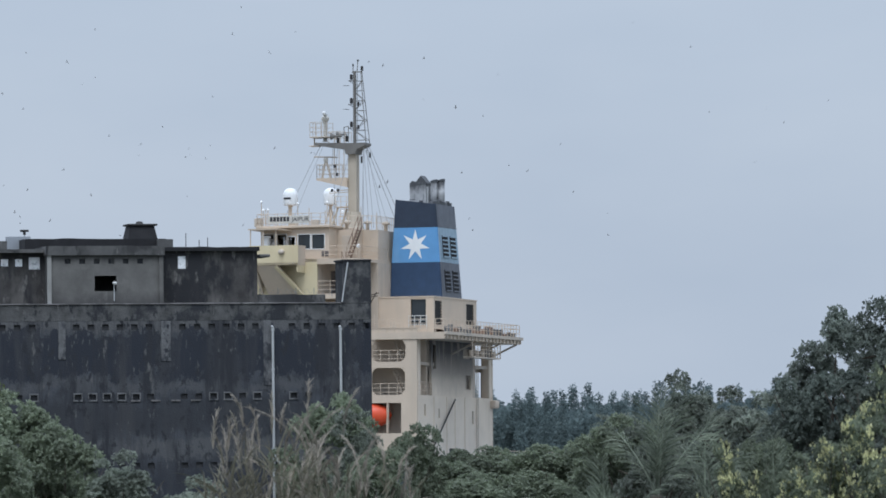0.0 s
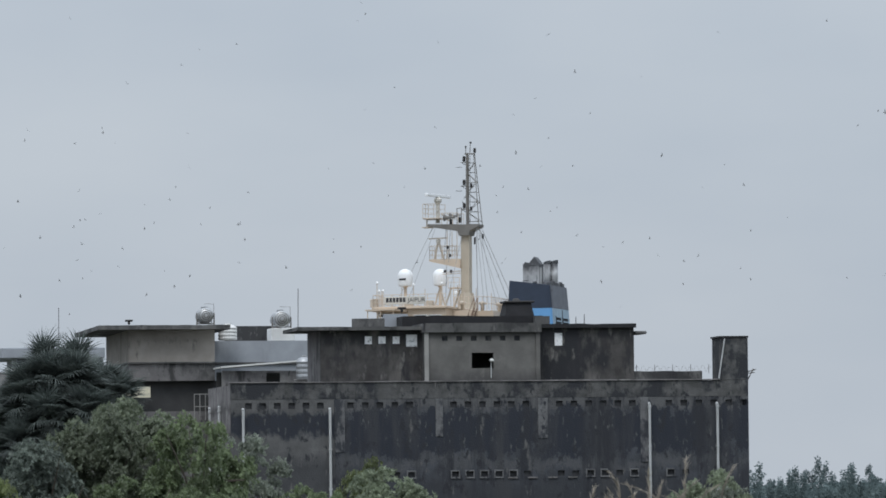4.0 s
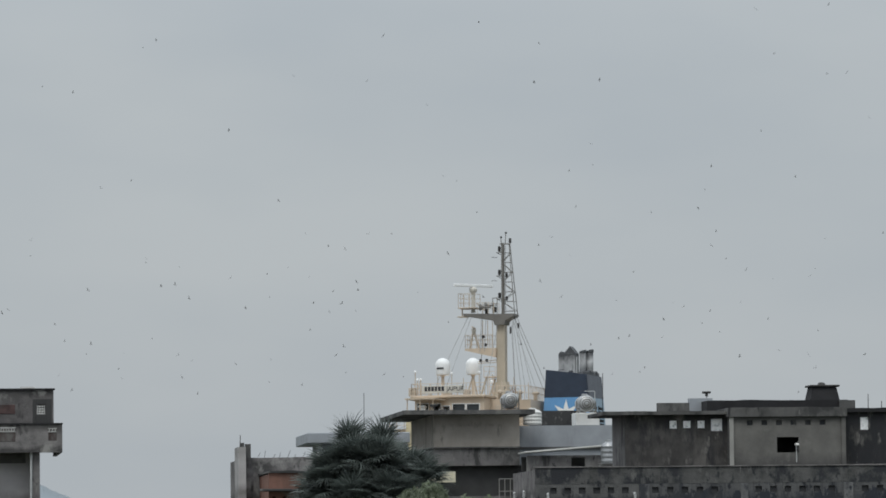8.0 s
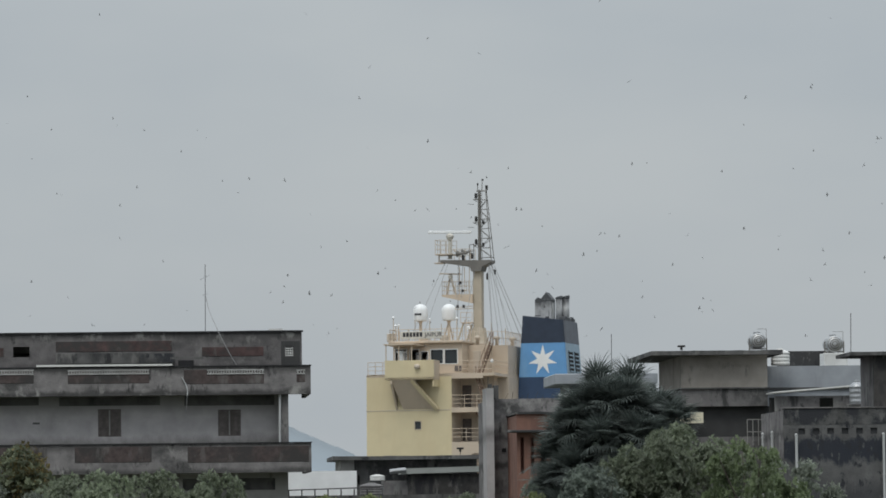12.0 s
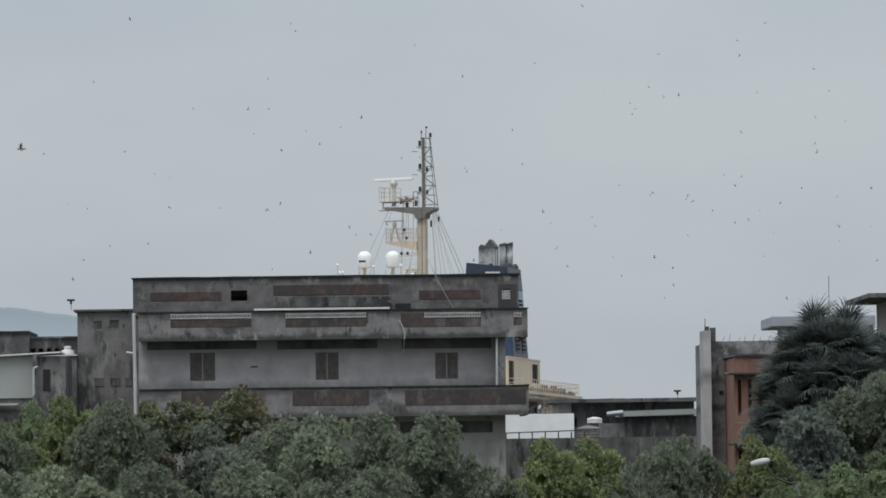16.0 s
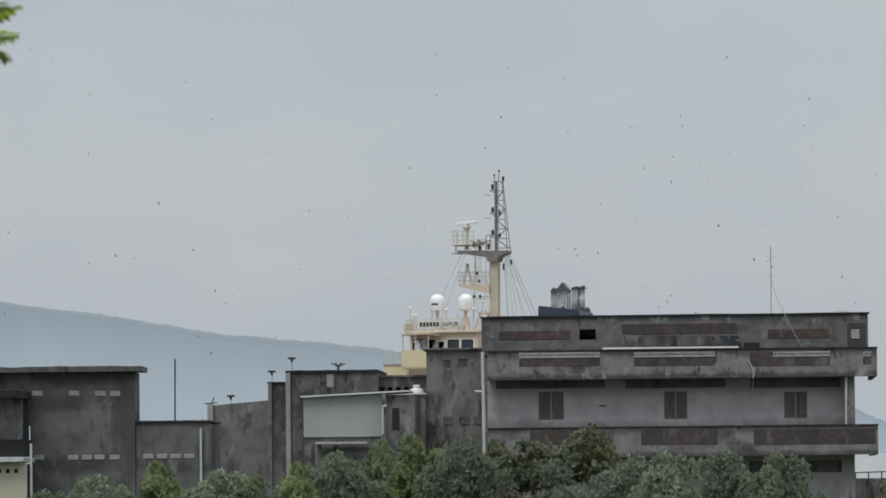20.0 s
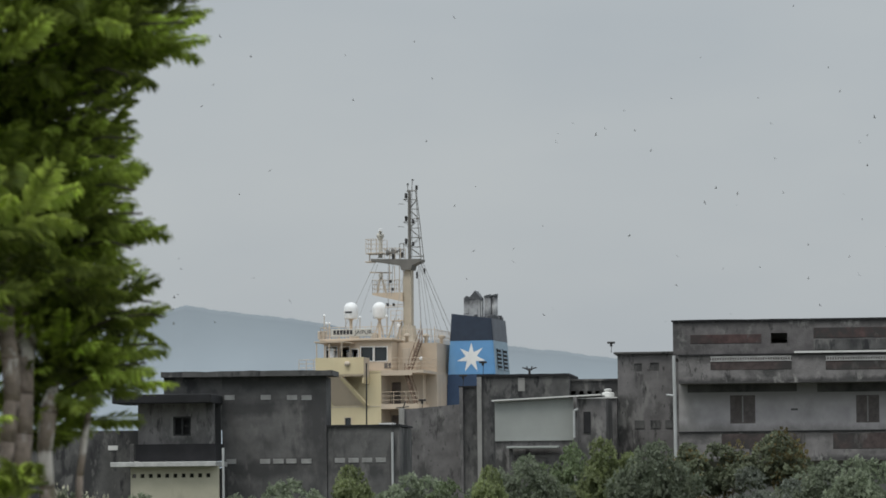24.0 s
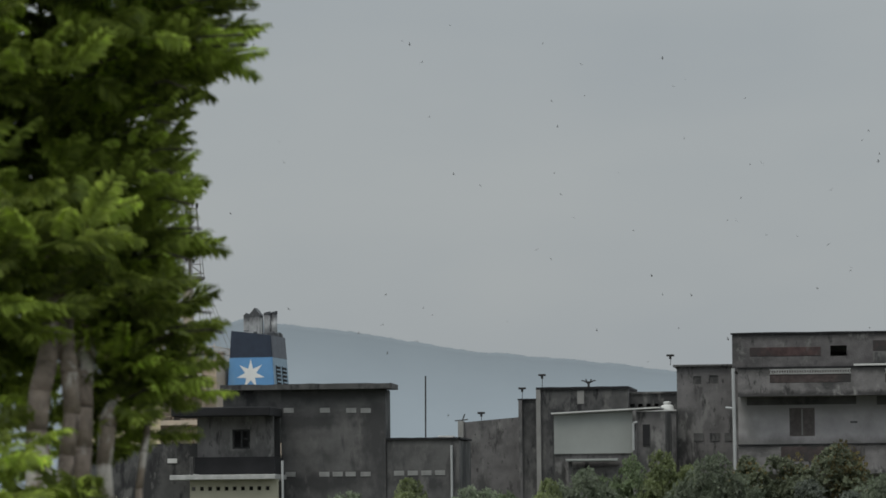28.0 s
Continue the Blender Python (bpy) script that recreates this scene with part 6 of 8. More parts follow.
def build_funnel():
    sp("funnel_casing", side_plate(-8.0, -3.1, 13.52, 16.55, 5.25, 0.15, [(-7.3, -5.95, 14.25, 16.4)]), "cream")
    sp("funnel_casing", boxes((-8.0, -3.1, -5.25, -5.1, 13.92, 16.55), (-3.25, -3.1, -5.1, 5.1, 13.92, 16.55)), "cream")
    sp("casing_aft", cross_plate(-5.1, 5.1, 13.92, 16.55, -8.0, 0.15, [(3.3, 4.97, 14.3, 16.3), (-4.54, -2.68, 14.5, 16.25)]), "cream")
    sp("casing_roof", boxes((-8.05, -3.05, -5.3, 5.3, 16.55, 16.66)), "cream")
    sp("casing_door", boxes((-7.3, -5.95, 5.0, 5.06, 14.25, 16.4)), "pane", label="dark doorway")
    for y0, y1, z0, z1 in ((3.3, 4.97, 14.3, 16.3), (-4.54, -2.68, 14.5, 16.25)):
        bm = boxes((-7.86, -7.84, y0, y1, z0, z1))
        for k in range(8):
            z = z0 + (k + 0.3) * (z1 - z0) / 8
            box(bm, -7.98, -7.88, y0, y1, z, z + 0.08)
        sp("casing_louvre", bm, "dim", label="dark louvred opening")
    railing([(-7.4, 5.35, 13.92), (-5.8, 5.35, 13.92)], h=1.1, gap=0.5, material="white")

    def ring(z):
        k = (z - 16.66) / (24.75 - 16.66)
        return (-2.98 - 0.52 * k, -7.72 + 0.6 * k, 2.48 - 0.15 * k)

    def band(z0, z1, shrink=0.0):
        bm = bmesh.new()
        vs = []
        for z in (z0, z1):
            a, b, w = ring(z)
            a, b, w = a - shrink, b + shrink, w - shrink
            vs += [bm.verts.new(p) for p in ((a, w, z), (b, w, z), (b, -w, z), (a, -w, z))]
        faces = [bm.faces.new([vs[i] for i in f]) for f in ((0, 4, 5, 1), (1, 5, 6, 2), (2, 6, 7, 3), (3, 7, 4, 0), (4, 7, 6, 5), (0, 1, 2, 3))]
        if z1 == 24.75:
            for q in bm.verts:
                if q.co.z > 24:
                    q.co.z = 24.95 if q.co.x > -5 else 24.5
        bmesh.ops.bevel(bm, geom=[e for e in bm.edges if abs(e.verts[0].co.z - e.verts[1].co.z) > 0.5 and (e.verts[0].co - e.verts[1].co).length < 3.2], offset=0.08, segments=3, affect="EDGES")
        return bm

    fb = {}
    for name, z0, z1, m, aft_m in (("navy_band", 16.66, 19.62, "navy_blue", "faded_grey"), ("blue_band", 19.62, 22.55, "skyblue", "faded_blue"), ("top_band", 22.55, 24.75, "navy", "faded_grey")):
        fb[name] = sp(name, band(z0, z1), m, ship, {"blue_band": "light blue funnel band", "top_band": "near-black top band"}.get(name, "navy funnel base"))
        bm = bmesh.new()
        (a0, b0, w0), (a1, b1, w1) = ring(z0), ring(z1)
        q = [(b0 - 0.012, w0 - 0.1, z0 + 0.005), (b0 - 0.012, -w0 + 0.1, z0 + 0.005), (b1 - 0.012, -w1 + 0.1, min(z1, 24.5) - 0.005), (b1 - 0.012, w1 - 0.1, min(z1, 24.5) - 0.005)]
        bm.faces.new([bm.verts.new(p) for p in q])
        f = bmesh.ops.extrude_face_region(bm, geom=bm.faces[:])
        bmesh.ops.translate(bm, verts=[v for v in f["geom"] if isinstance(v, bmesh.types.BMVert)], vec=(0.01, 0, 0))
        bmesh.ops.recalc_face_normals(bm, faces=bm.faces)
        sp("aft_plate", bm, aft_m, fb[name], "sooted, faded paint of the aft side")
    # aft louvres, two pairs
    for z0, z1, host in ((17.2, 19.0, "navy_band"), (20.05, 21.9, "blue_band")):
        for y0 in (0.15, -1.75):
            a, b, w = ring((z0 + z1) / 2)
            slope = 0.6 / 8.09
            bm, slats = boxes((b - 0.06, b - 0.02, y0, y0 + 1.35, z0, z1)), bmesh.new()
            for k in range(6):
                z = z0 + k * (z1 - z0 - 0.11) / 5
                box(slats, b - 0.13, b - 0.062, y0 + 0.02, y0 + 1.33, z, z + 0.11)
            for v in list(bm.verts) + list(slats.verts):
                v.co.x += (v.co.z - (z0 + z1) / 2) * slope
            sp("louvre", bm, "black", fb[host], "dark louvre on the aft side")
            sp("louvre_slats", slats, "faded_blue" if host == "blue_band" else "faded_grey", fb[host], "pale louvre slats")
    # seven-pointed star on both flanks
    for s in (1, -1):
        bm = bmesh.new()
        cz = 21.08
        a, b, w = ring(cz)
        cx, n = -5.32, 7
        pts = []
        for k in range(2 * n):
            r = 1.32 if k % 2 == 0 else 0.52
            t = math.pi * k / n
            x, z = cx + r * math.sin(t), cz + r * math.cos(t)
            pts.append((x, s * (ring(z)[2] + 0.006), z))
        lo = [bm.verts.new(p) for p in pts]
        hi = [bm.verts.new((p[0], p[1] + s * 0.012, p[2])) for p in pts]
        cen = bm.verts.new((cx, s * (w + 0.018), cz))
        for k in range(2 * n):
            j = (k + 1) % (2 * n)
            bm.faces.new((hi[k], hi[j], cen))
            bm.faces.new((lo[k], lo[j], hi[j], hi[k]))
        bmesh.ops.recalc_face_normals(bm, faces=bm.faces)
        sp("star", bm, "star", fb["blue_band"], "white seven-pointed star")
    # exhaust uptakes: a forward duct with a gabled hood, then a cluster of three pipes
    def duct(x0, x1, y0, y1, z0, top):
        bm = bmesh.new()
        prof = [(x0, z0), (x1, z0)] + top
        vs = [[bm.verts.new((x, y, z)) for x, z in prof] for y in (y0, y1)]
        for k in range(len(prof)):
            j = (k + 1) % len(prof)
            bm.faces.new((vs[0][k], vs[0][j], vs[1][j], vs[1][k]))
        bm.faces.new(vs[0][::-1])
        bm.faces.new(vs[1])
        bmesh.ops.recalc_face_normals(bm, faces=bm.faces)
        return bm

    g = sp("uptake", duct(-4.62, -5.6, -0.6, 0.5, 24.4, [(-5.6, 26.45), (-5.12, 27.05), (-4.62, 26.45)]), "soot", label="square grey uptake with a gabled sooty top")
    sp("hood", worn(boxes((-5.63, -4.59, -0.63, 0.53, 26.3, 26.38)), 0.02), "soot_dark", g)
    g = sp("uptake", duct(-4.08, -4.6, -0.45, 0.4, 24.4, [(-4.6, 26.5), (-4.3, 26.62), (-4.08, 26.4)]), "soot", label="grey uptake with a slanting sooty top")
    sp("flange", boxes((-4.62, -4.06, -0.47, 0.42, 25.0, 25.06)), "soot_dark", g)
    for x, y, r, z1 in ((-6.2, 0.2, 0.29, 26.65), (-6.7, -0.2, 0.3, 26.7), (-6.3, -0.8, 0.3, 26.6)):
        u = sp("uptake", lathe(bmesh.new(), (x, y, 24.4), [(r, 0), (r, z1 - 24.4 - 0.22)], 18), "soot", label="round grey uptake with a blackened mouth", smooth=True)
        bm = lathe(bmesh.new(), (x, y, z1 - 0.22), [(r, 0), (r * 1.1, 0.04), (r * 1.1, 0.2), (r * 0.85, 0.22), (r * 0.8, 0.08)], 18)
        for q in bm.verts:
            q.co.z += 0.25 * (x - q.co.x) * (q.co.z > z1 - 0.1)
        sp("mouth", bm, "soot_dark", u)
    sp("drain_tube", rods([((-5.72, 0.45, 24.4), (-5.72, 0.45, 26.1))], 0.06, 8), "pipe")
    for x, y in ((-4.2, 1.0), (-5.4, 1.2), (-6.9, 0.9), (-7.0, -0.9)):
        sp("vent_cowl", lathe(bmesh.new(), (x, y, 24.4), [(0.12, 0), (0.12, 0.3), (0.2, 0.36), (0.16, 0.5)], 10), "soot_dark", smooth=True)
    sp("uptake_box", worn(boxes((-7.05, -6.2, -1.9, 1.4, 24.4, 24.8)), 0.04), "soot_dark")


def build_bridge():
    wins = [(-0.05 + 0.72, 1.78, 20.66, 21.84), (1.95, 3.03, 20.68, 21.86), (3.3, 3.9, 20.9, 21.7), (4.1, 4.9, 20.9, 21.9), (5.2, 6.2, 20.9, 21.95)]
    sp("wheelhouse_side", side_plate(0.25, 6.4, 19.75, 22.42, 8.0, 0.15, wins), "cream")
    sp("wheelhouse_side", side_plate(0.25, 6.4, 19.75, 22.42, -8.0, 0.15, wins, -1), "cream")
    sp("wheelhouse_front", boxes((6.25, 6.4, -7.85, 7.85, 19.75, 20.85), (6.25, 6.4, -7.85, 7.85, 22.0, 22.42)), "cream")
    sp("wheelhouse_back", boxes((0.25, 0.4, -7.85, 7.85, 19.75, 22.42)), "cream")
    for x0, x1, z0, z1 in wins:
        f = sp("bridge_window", side_plate(x0 - 0.06, x1 + 0.06, z0 - 0.06, z1 + 0.06, 8.04, 0.06, [(x0, x1, z0, z1)]), "dome", label="white-framed bridge window")
        if x0 < 3:
            sp("pane", boxes((x0, x1, 7.88, 7.9, z0, z1)), "pane", f)
    for k in range(10):
        sp("front_pane", boxes((6.3, 6.33, -7.8 + 1.56 * k, -6.4 + 1.56 * k, 20.85, 22.0)), "pane")
    for x0, x1, z1 in ((4.2, 4.6, 21.5), (5.3, 5.9, 21.3), (5.7, 6.1, 21.6), (3.45, 3.7, 21.4)):
        sp("bridge_console", worn(boxes((x0, x1, 6.6, 7.3, 19.9, z1)), 0.05), "dome", label="white instrument console")
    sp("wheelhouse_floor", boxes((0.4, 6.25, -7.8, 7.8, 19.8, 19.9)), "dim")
    sp("monkey_deck", worn(boxes((0.05, 6.7, -8.4, 8.4, 22.42, 22.62)), 0.03), "cream")
    # port and starboard wings with raking brackets below
    for s in (1, -1):
        y0, y1 = sorted((s * 9.3, s * 11.0))
        sp("wing_floor", boxes((1.86, 6.2, y0, y1, 19.2, 19.4)), "cream")
        yo = sorted((s * 10.9, s * 11.0))
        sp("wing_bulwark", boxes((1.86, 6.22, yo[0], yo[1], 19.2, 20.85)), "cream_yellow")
        sp("wing_bulwark", boxes((6.1, 6.22, *sorted((s * 8.0, s * 10.9)), 19.4, 20.85)), "cream")
        sp("wing_bulwark", boxes((1.86, 1.96, *sorted((s * 9.3, s * 10.9)), 19.4, 20.85)), "cream")
        yw = sorted((s * 8.0, s * 11.0))
        sp("wing_roof", boxes((3.6, 6.3, yw[0], yw[1] + 0.1, 22.16, 22.26)), "cream")
        sp("wing_console", worn(boxes((4.8, 5.25, *sorted((s * 9.9, s * 10.4)), 19.4, 21.5)), 0.06), "dome", label="white wing control console")
        sp("console_head", worn(boxes((4.72, 5.35, *sorted((s * 9.8, s * 10.5)), 21.5, 21.68)), 0.05), "dome")
        for x in (3.84, 4.98, 6.12):
            sp("wing_post", rods([((x, s * 10.94, 20.85), (x, s * 10.94, 22.2))], 0.05, 6), "cream")
        for x in (5.6, ):
            bm = bmesh.new()
            prof = [(9.3, 19.2), (10.95, 19.2), (10.95, 18.9), (9.3, 16.7)]
            for dx in (0, 0.16):
                [bm.verts.new((x + dx, s * y, z)) for y, z in prof]
            bm.verts.ensure_lookup_table()
            v = bm.verts
            bm.faces.new((v[0], v[1], v[2], v[3]))
            bm.faces.new((v[7], v[6], v[5], v[4]))
            for k in range(4):
                bm.faces.new((v[k], v[k + 4], v[(k + 1) % 4 + 4], v[(k + 1) % 4]))
            bmesh.ops.recalc_face_normals(bm, faces=bm.faces)
            sp("wing_bracket", bm, "cream")
        bm = bmesh.new()
        vs = [bm.verts.new((x, s * y, z)) for x, y, z in ((3.7, 10.95, 19.2), (5.7, 10.95, 19.2), (5.1, 9.32, 16.75), (2.3, 9.32, 16.75))]
        bm.faces.new(vs)
        g = bmesh.ops.extrude_face_region(bm, geom=bm.faces[:])
        bmesh.ops.translate(bm, verts=[q for q in g["geom"] if isinstance(q, bmesh.types.BMVert)], vec=(0, -s * 0.1, 0.1))
        bmesh.ops.recalc_face_normals(bm, faces=bm.faces)
        sp("wing_soffit", bm, "cream")
        bm = rods([((3.9, s * 10.85, 19.15), (2.05, s * 9.4, 16.7))], 0.2, 4)
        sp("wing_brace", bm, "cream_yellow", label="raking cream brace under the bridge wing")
        sp("wing_web", boxes((1.9, 2.02, *sorted((s * 9.3, s * 10.9)), 18.6, 19.2)), "cream_yellow")
    sp("searchlight", lathe(bmesh.new(), (3.3, 11.1, 20.1), [(0.14, 0), (0.26, 0.1), (0.26, 0.3), (0.14, 0.4)], 12), "cream_grey", smooth=True)
    sp("life_ring_box", boxes((0.3, 0.9, 8.0, 8.06, 20.0, 20.45)), "brown_panel")
    # rounded house aft of the wheelhouse, under the mast
    bm = boxes((-2.9, 0.25, -6.2, 6.2, 19.75, 22.3))
    bmesh.ops.bevel(bm, geom=[e for e in bm.edges if abs(e.verts[0].co.z - e.verts[1].co.z) > 1 and e.verts[0].co.x < -2.5], offset=1.4, segments=6, affect="EDGES")
    sp("mast_house", bm, "cream")
    sp("house_door", worn(boxes((-0.9, -0.2, 6.2, 6.25, 19.9, 21.8)), 0.02), "cream_grey")
    stair((-1.1, 7.0, 19.8), (-2.1, 7.0, 22.4), 0.8, material="rusty")
    railing([(6.6, 8.3, 22.62), (0.1, 8.3, 22.62)], h=1.0, gap=0.8)
    railing([(0.1, 6.1, 22.3), (-2.0, 6.1, 22.3), (-2.8, 5.0, 22.3), (-2.8, -5.0, 22.3)], h=1.15, gap=0.45, bars=2)
    railing([(6.6, 8.3, 22.62), (6.6, -8.3, 22.62)], h=1.0, gap=0.9)
    railing([(0.2, 9.2, 19.75), (-2.9, 9.2, 19.75), (-2.9, 2.6, 19.75)], h=1.05, gap=1.0)
    railing([(8.3, 9.2, 19.75), (6.3, 9.2, 19.75)], h=1.05, gap=0.6)
    sp("hand_lamp", lathe(bmesh.new(), (-2.6, 8.6, 20.6), [(0.06, 0), (0.16, 0.1), (0.16, 0.22), (0.06, 0.32)], 10), "dome", smooth=True)
    # name board: bars for the first word, letters for the second
    nb = sp("name_board", worn(boxes((1.9, 5.6, 8.34, 8.4, 22.8, 23.45)), 0.02), "board", label="white name board on the compass deck rail")
    bm = bmesh.new()
    for k in range(6):
        x = 5.4 - 0.3 * k
        box(bm, x - 0.23, x, 8.402, 8.412, 22.98, 23.36)
    sp("name_bars", bm, "letter", nb)
    cu = bpy.data.curves.new("name_text", "FONT")
    cu.body, cu.size, cu.extrude = "JAIPUR", 0.52, 0.006
    tmp = bpy.data.objects.new("name_text", cu)
    scene.collection.objects.link(tmp)
    me = bpy.data.meshes.new_from_object(tmp.evaluated_get(bpy.context.evaluated_depsgraph_get()))
    bpy.data.objects.remove(tmp)
    me.transform(Matrix.Translation((3.45, 8.408, 22.98)) @ Matrix.Rotation(radians(180), 4, "Z") @ Matrix.Rotation(radians(90), 4, "X"))
    me.materials.clear()
    me.materials.append(M["letter"])
    t = new("name_letters", me)
    t.parent = nb
    # satellite domes
    for x, y, z, r in ((4.67, 5.62, 25.32, 0.64), (5.81, -6.51, 26.05, 0.64)):
        d = sp("satellite_dome", lathe(bmesh.new(), (x, y, z), [(r * 0.6, -0.86), (r * 0.86, -0.84), (r * 0.9, -0.74), (r * 1.0, -0.4), (r * 1.0, 0.02)] + [(r * math.cos(a) ** 0.92, 0.02 + 0.6 * math.sin(a)) for a in np.linspace(0.12, 1.53, 10)], 26), "dome", label="white radome on a pedestal", smooth=True)
        sp("pedestal", lathe(bmesh.new(), (x, y, 22.6), [(0.2, 0), (0.14, 0.3), (0.14, z - 22.6 - 1.0), (0.3, z - 22.6 - 0.78)], 10), "cream", d)
        if y < 0:
            for a in range(3):
                sp("tripod_leg", rods([((x + 0.8 * math.cos(a * 2.1), y + 0.8 * math.sin(a * 2.1), 22.6), (x, y, z - 0.9))], 0.06), "cream", d)
        else:
            bm = boxes((x - 0.28, x + 0.34, y + r * 0.985, y + r * 1.0 + 0.01, z - 0.36, z - 0.2))
            sp("dome_lettering", bm, "letter", d)
    for x, y, z in ((6.5, 7.6, 24.6), (6.4, 6.4, 24.0), (6.2, 7.9, 23.9), (3.3, 7.4, 24.4), (1.6, 5.0, 24.6), (6.3, 2.0, 25.2), (2.6, -2.0, 24.8)):
        w = sp("whip_aerial", rods([((x, y, 22.6), (x, y, z))], 0.04, 6), "cream_grey")
        sp("aerial_cap", lathe(bmesh.new(), (x, y, z), [(0.09, 0), (0.12, 0.1), (0.05, 0.22)], 8), "dome", w)
    for x, y, z in ((5.9, 8.1, 24.0), (5.3, 7.0, 23.7), (2.2, 7.6, 24.1), (0.9, 7.2, 23.9), (1.3, 3.6, 24.6), (-0.6, 5.6, 23.9), (-1.6, 5.4, 24.2), (-2.4, 3.8, 23.8)):
        sp("deck_post", rods([((x, y, 22.3), (x, y, z))], 0.035, 5), "cream_grey")
    for x, y in ((-0.4, 5.5), (-1.8, 4.4), (-2.5, 2.0)):
        sp("mushroom_vent", lathe(bmesh.new(), (x, y, 22.3), [(0.16, 0), (0.16, 0.5), (0.34, 0.6), (0.3, 0.75), (0.1, 0.82)], 12), "cream_grey", smooth=True)
    for x, y in ((6.6, 8.0), (3.9, 6.9), (2.9, 4.4)):
        sp("deck_locker", worn(boxes((x - 0.3, x + 0.3, y - 0.25, y + 0.25, 22.6, 23.3)), 0.04), "cream_grey")


def build_mast():
    before = set(ship.children)
    m = sp("mast_column", worn(boxes((0.66, 1.46, -1.0, -0.2, 22.3, 29.4)), 0.12, 2), "mast_paint", label="square beige mast column")
    bm = bmesh.new()
    lathe(bm, (1.05, -0.6, 22.3), [(1.1, 0), (0.85, 0.6), (0.62, 1.8)], 8)
    sp("mast_foot", bm, "mast_paint", m)
    # main crosstree: a tapering arm forward and a knee aft
    bm = bmesh.new()
    prof = [(4.3, 30.05), (4.3, 29.85), (1.6, 29.4), (1.5, 29.0), (0.62, 29.0), (0.5, 29.4), (-0.25, 29.75), (-0.25, 29.95), (1.0, 29.95)]
    lo = [bm.verts.new((x, -1.35, z)) for x, z in prof]
    hi = [bm.verts.new((x, 0.15, z)) for x, z in prof]
    bm.faces.new(lo)
    bm.faces.new(hi[::-1])
    for k in range(len(prof)):
        j = (k + 1) % len(prof)
        bm.faces.new((lo[j], lo[k], hi[k], hi[j]))
    bmesh.ops.recalc_face_normals(bm, faces=bm.faces)
    tree = sp("crosstree", bm, "mast_grey", label="dark-edged mast platform")
    # scanner cage at the arm's end, lower rails behind it
    sp("scanner_stage", worn(boxes((3.15, 4.75, -1.3, 0.25, 30.48, 30.58)), 0.02), "cream_grey", tree)
    for y in (0.26, -1.36):
        railing([(4.72, y * 0.9, 30.58), (3.2, y * 0.9, 30.58)], h=1.2, gap=0.5, bars=3, r=0.024, material="cream_grey")
        railing([(3.0, y * 0.9, 30.0), (1.5, y * 0.9, 30.0)], h=0.95, gap=0.5, bars=2, r=0.024, material="cream_grey")
    railing([(4.72, 0.23, 30.58), (4.72, -1.22, 30.58)], h=1.2, gap=0.7, bars=3, r=0.024, material="cream_grey")
    sp("stage_step", worn(boxes((4.1, 4.9, -0.9, 0.0, 29.76, 29.84)), 0.02), "cream_grey", tree)
    sp("stage_leg", rods([((4.6, -0.5, 29.8), (4.6, -0.5, 30.5))], 0.06), "cream_grey", tree)
    sp("stage_brace", rods([((2.2, -0.5, 30.0), (3.3, -0.5, 31.0))], 0.06), "cream_grey", tree)
    sp("scanner_pedestal", lathe(bmesh.new(), (3.6, -0.5, 30.16), [(0.24, 0), (0.18, 0.1), (0.15, 1.5), (0.18, 1.62), (0.34, 1.9), (0.34, 2.05), (0.25, 2.14), (0.16, 2.24)], 14), "board", tree)
    # horns and lamps on the crosstree
    for y, z, ln in ((0.3, 30.55, 1.0), (-0.6, 30.75, 0.8)):
        bm = bmesh.new()
        lathe(bm, (0, 0, 0), [(0.07, 0), (0.08, 0.5 * ln), (0.15, 0.75 * ln), (0.3, 0.95 * ln), (0.32, ln)], 12)
        bmesh.ops.rotate(bm, verts=bm.verts, cent=(0, 0, 0), matrix=Matrix.Rotation(radians(90), 3, "Y"))
        bmesh.ops.translate(bm, verts=bm.verts, vec=(1.75, y, z))
        sp("fog_horn", bm, "mast_grey", tree)
    for x, z in ((1.5, 30.35), (2.3, 30.2)):
        sp("lamp_box", worn(boxes((x - 0.1, x + 0.1, -0.25, -0.03, z - 0.25, z + 0.25)), 0.03), "iron", tree)
    sp("gear_frame", rods([((1.25, 0.1, 30.0), (1.25, 0.1, 31.4)), ((1.65, 0.1, 30.0), (1.65, 0.1, 31.3)), ((1.25, 0.1, 31.35), (1.7, 0.1, 31.3)), ((1.25, 0.1, 30.7), (1.65, 0.1, 30.7))], 0.035, 5), "mast_grey", tree)
    # topmast: a stout fore pole and a raking after leg, laced with diagonals
    pole = sp("topmast_pole", rods([((0.92, -0.5, 29.9), (0.92, -0.5, 36.1))], 0.13, 10), "mast_grey", label="topmast pole in grey darkened for backlight")
    legs = [((-0.28, -0.95, 29.9), (0.3, -0.62, 36.05)), ((-0.28, -0.05, 29.9), (0.3, -0.38, 36.05))]
    bm = rods(legs, 0.036, 6)
    for k in range(7):
        for a, b in legs:
            a, b = Vector(a), Vector(b)
            z0, z1 = 30.2 + 0.84 * k, 30.2 + 0.84 * (k + 1)
            p = lambda z: a.lerp(b, (z - 29.9) / 6.15)
            fore = lambda z: Vector((0.92, -0.5, z))
            rod(bm, p(z0), fore(z0), 0.022, 0.022, 5)
            if k < 6:
                rod(bm, *((fore(z0), p(z1)) if k % 2 else (p(z0), fore(z1))), 0.026, 0.026, 5)
    rod(bm, (1.15, -0.5, 36.02), (0.2, -0.5, 36.02), 0.06, 0.06, 6)
    sp("lattice_leg", bm, "mast_grey", label="grey lattice bracing of the topmast")
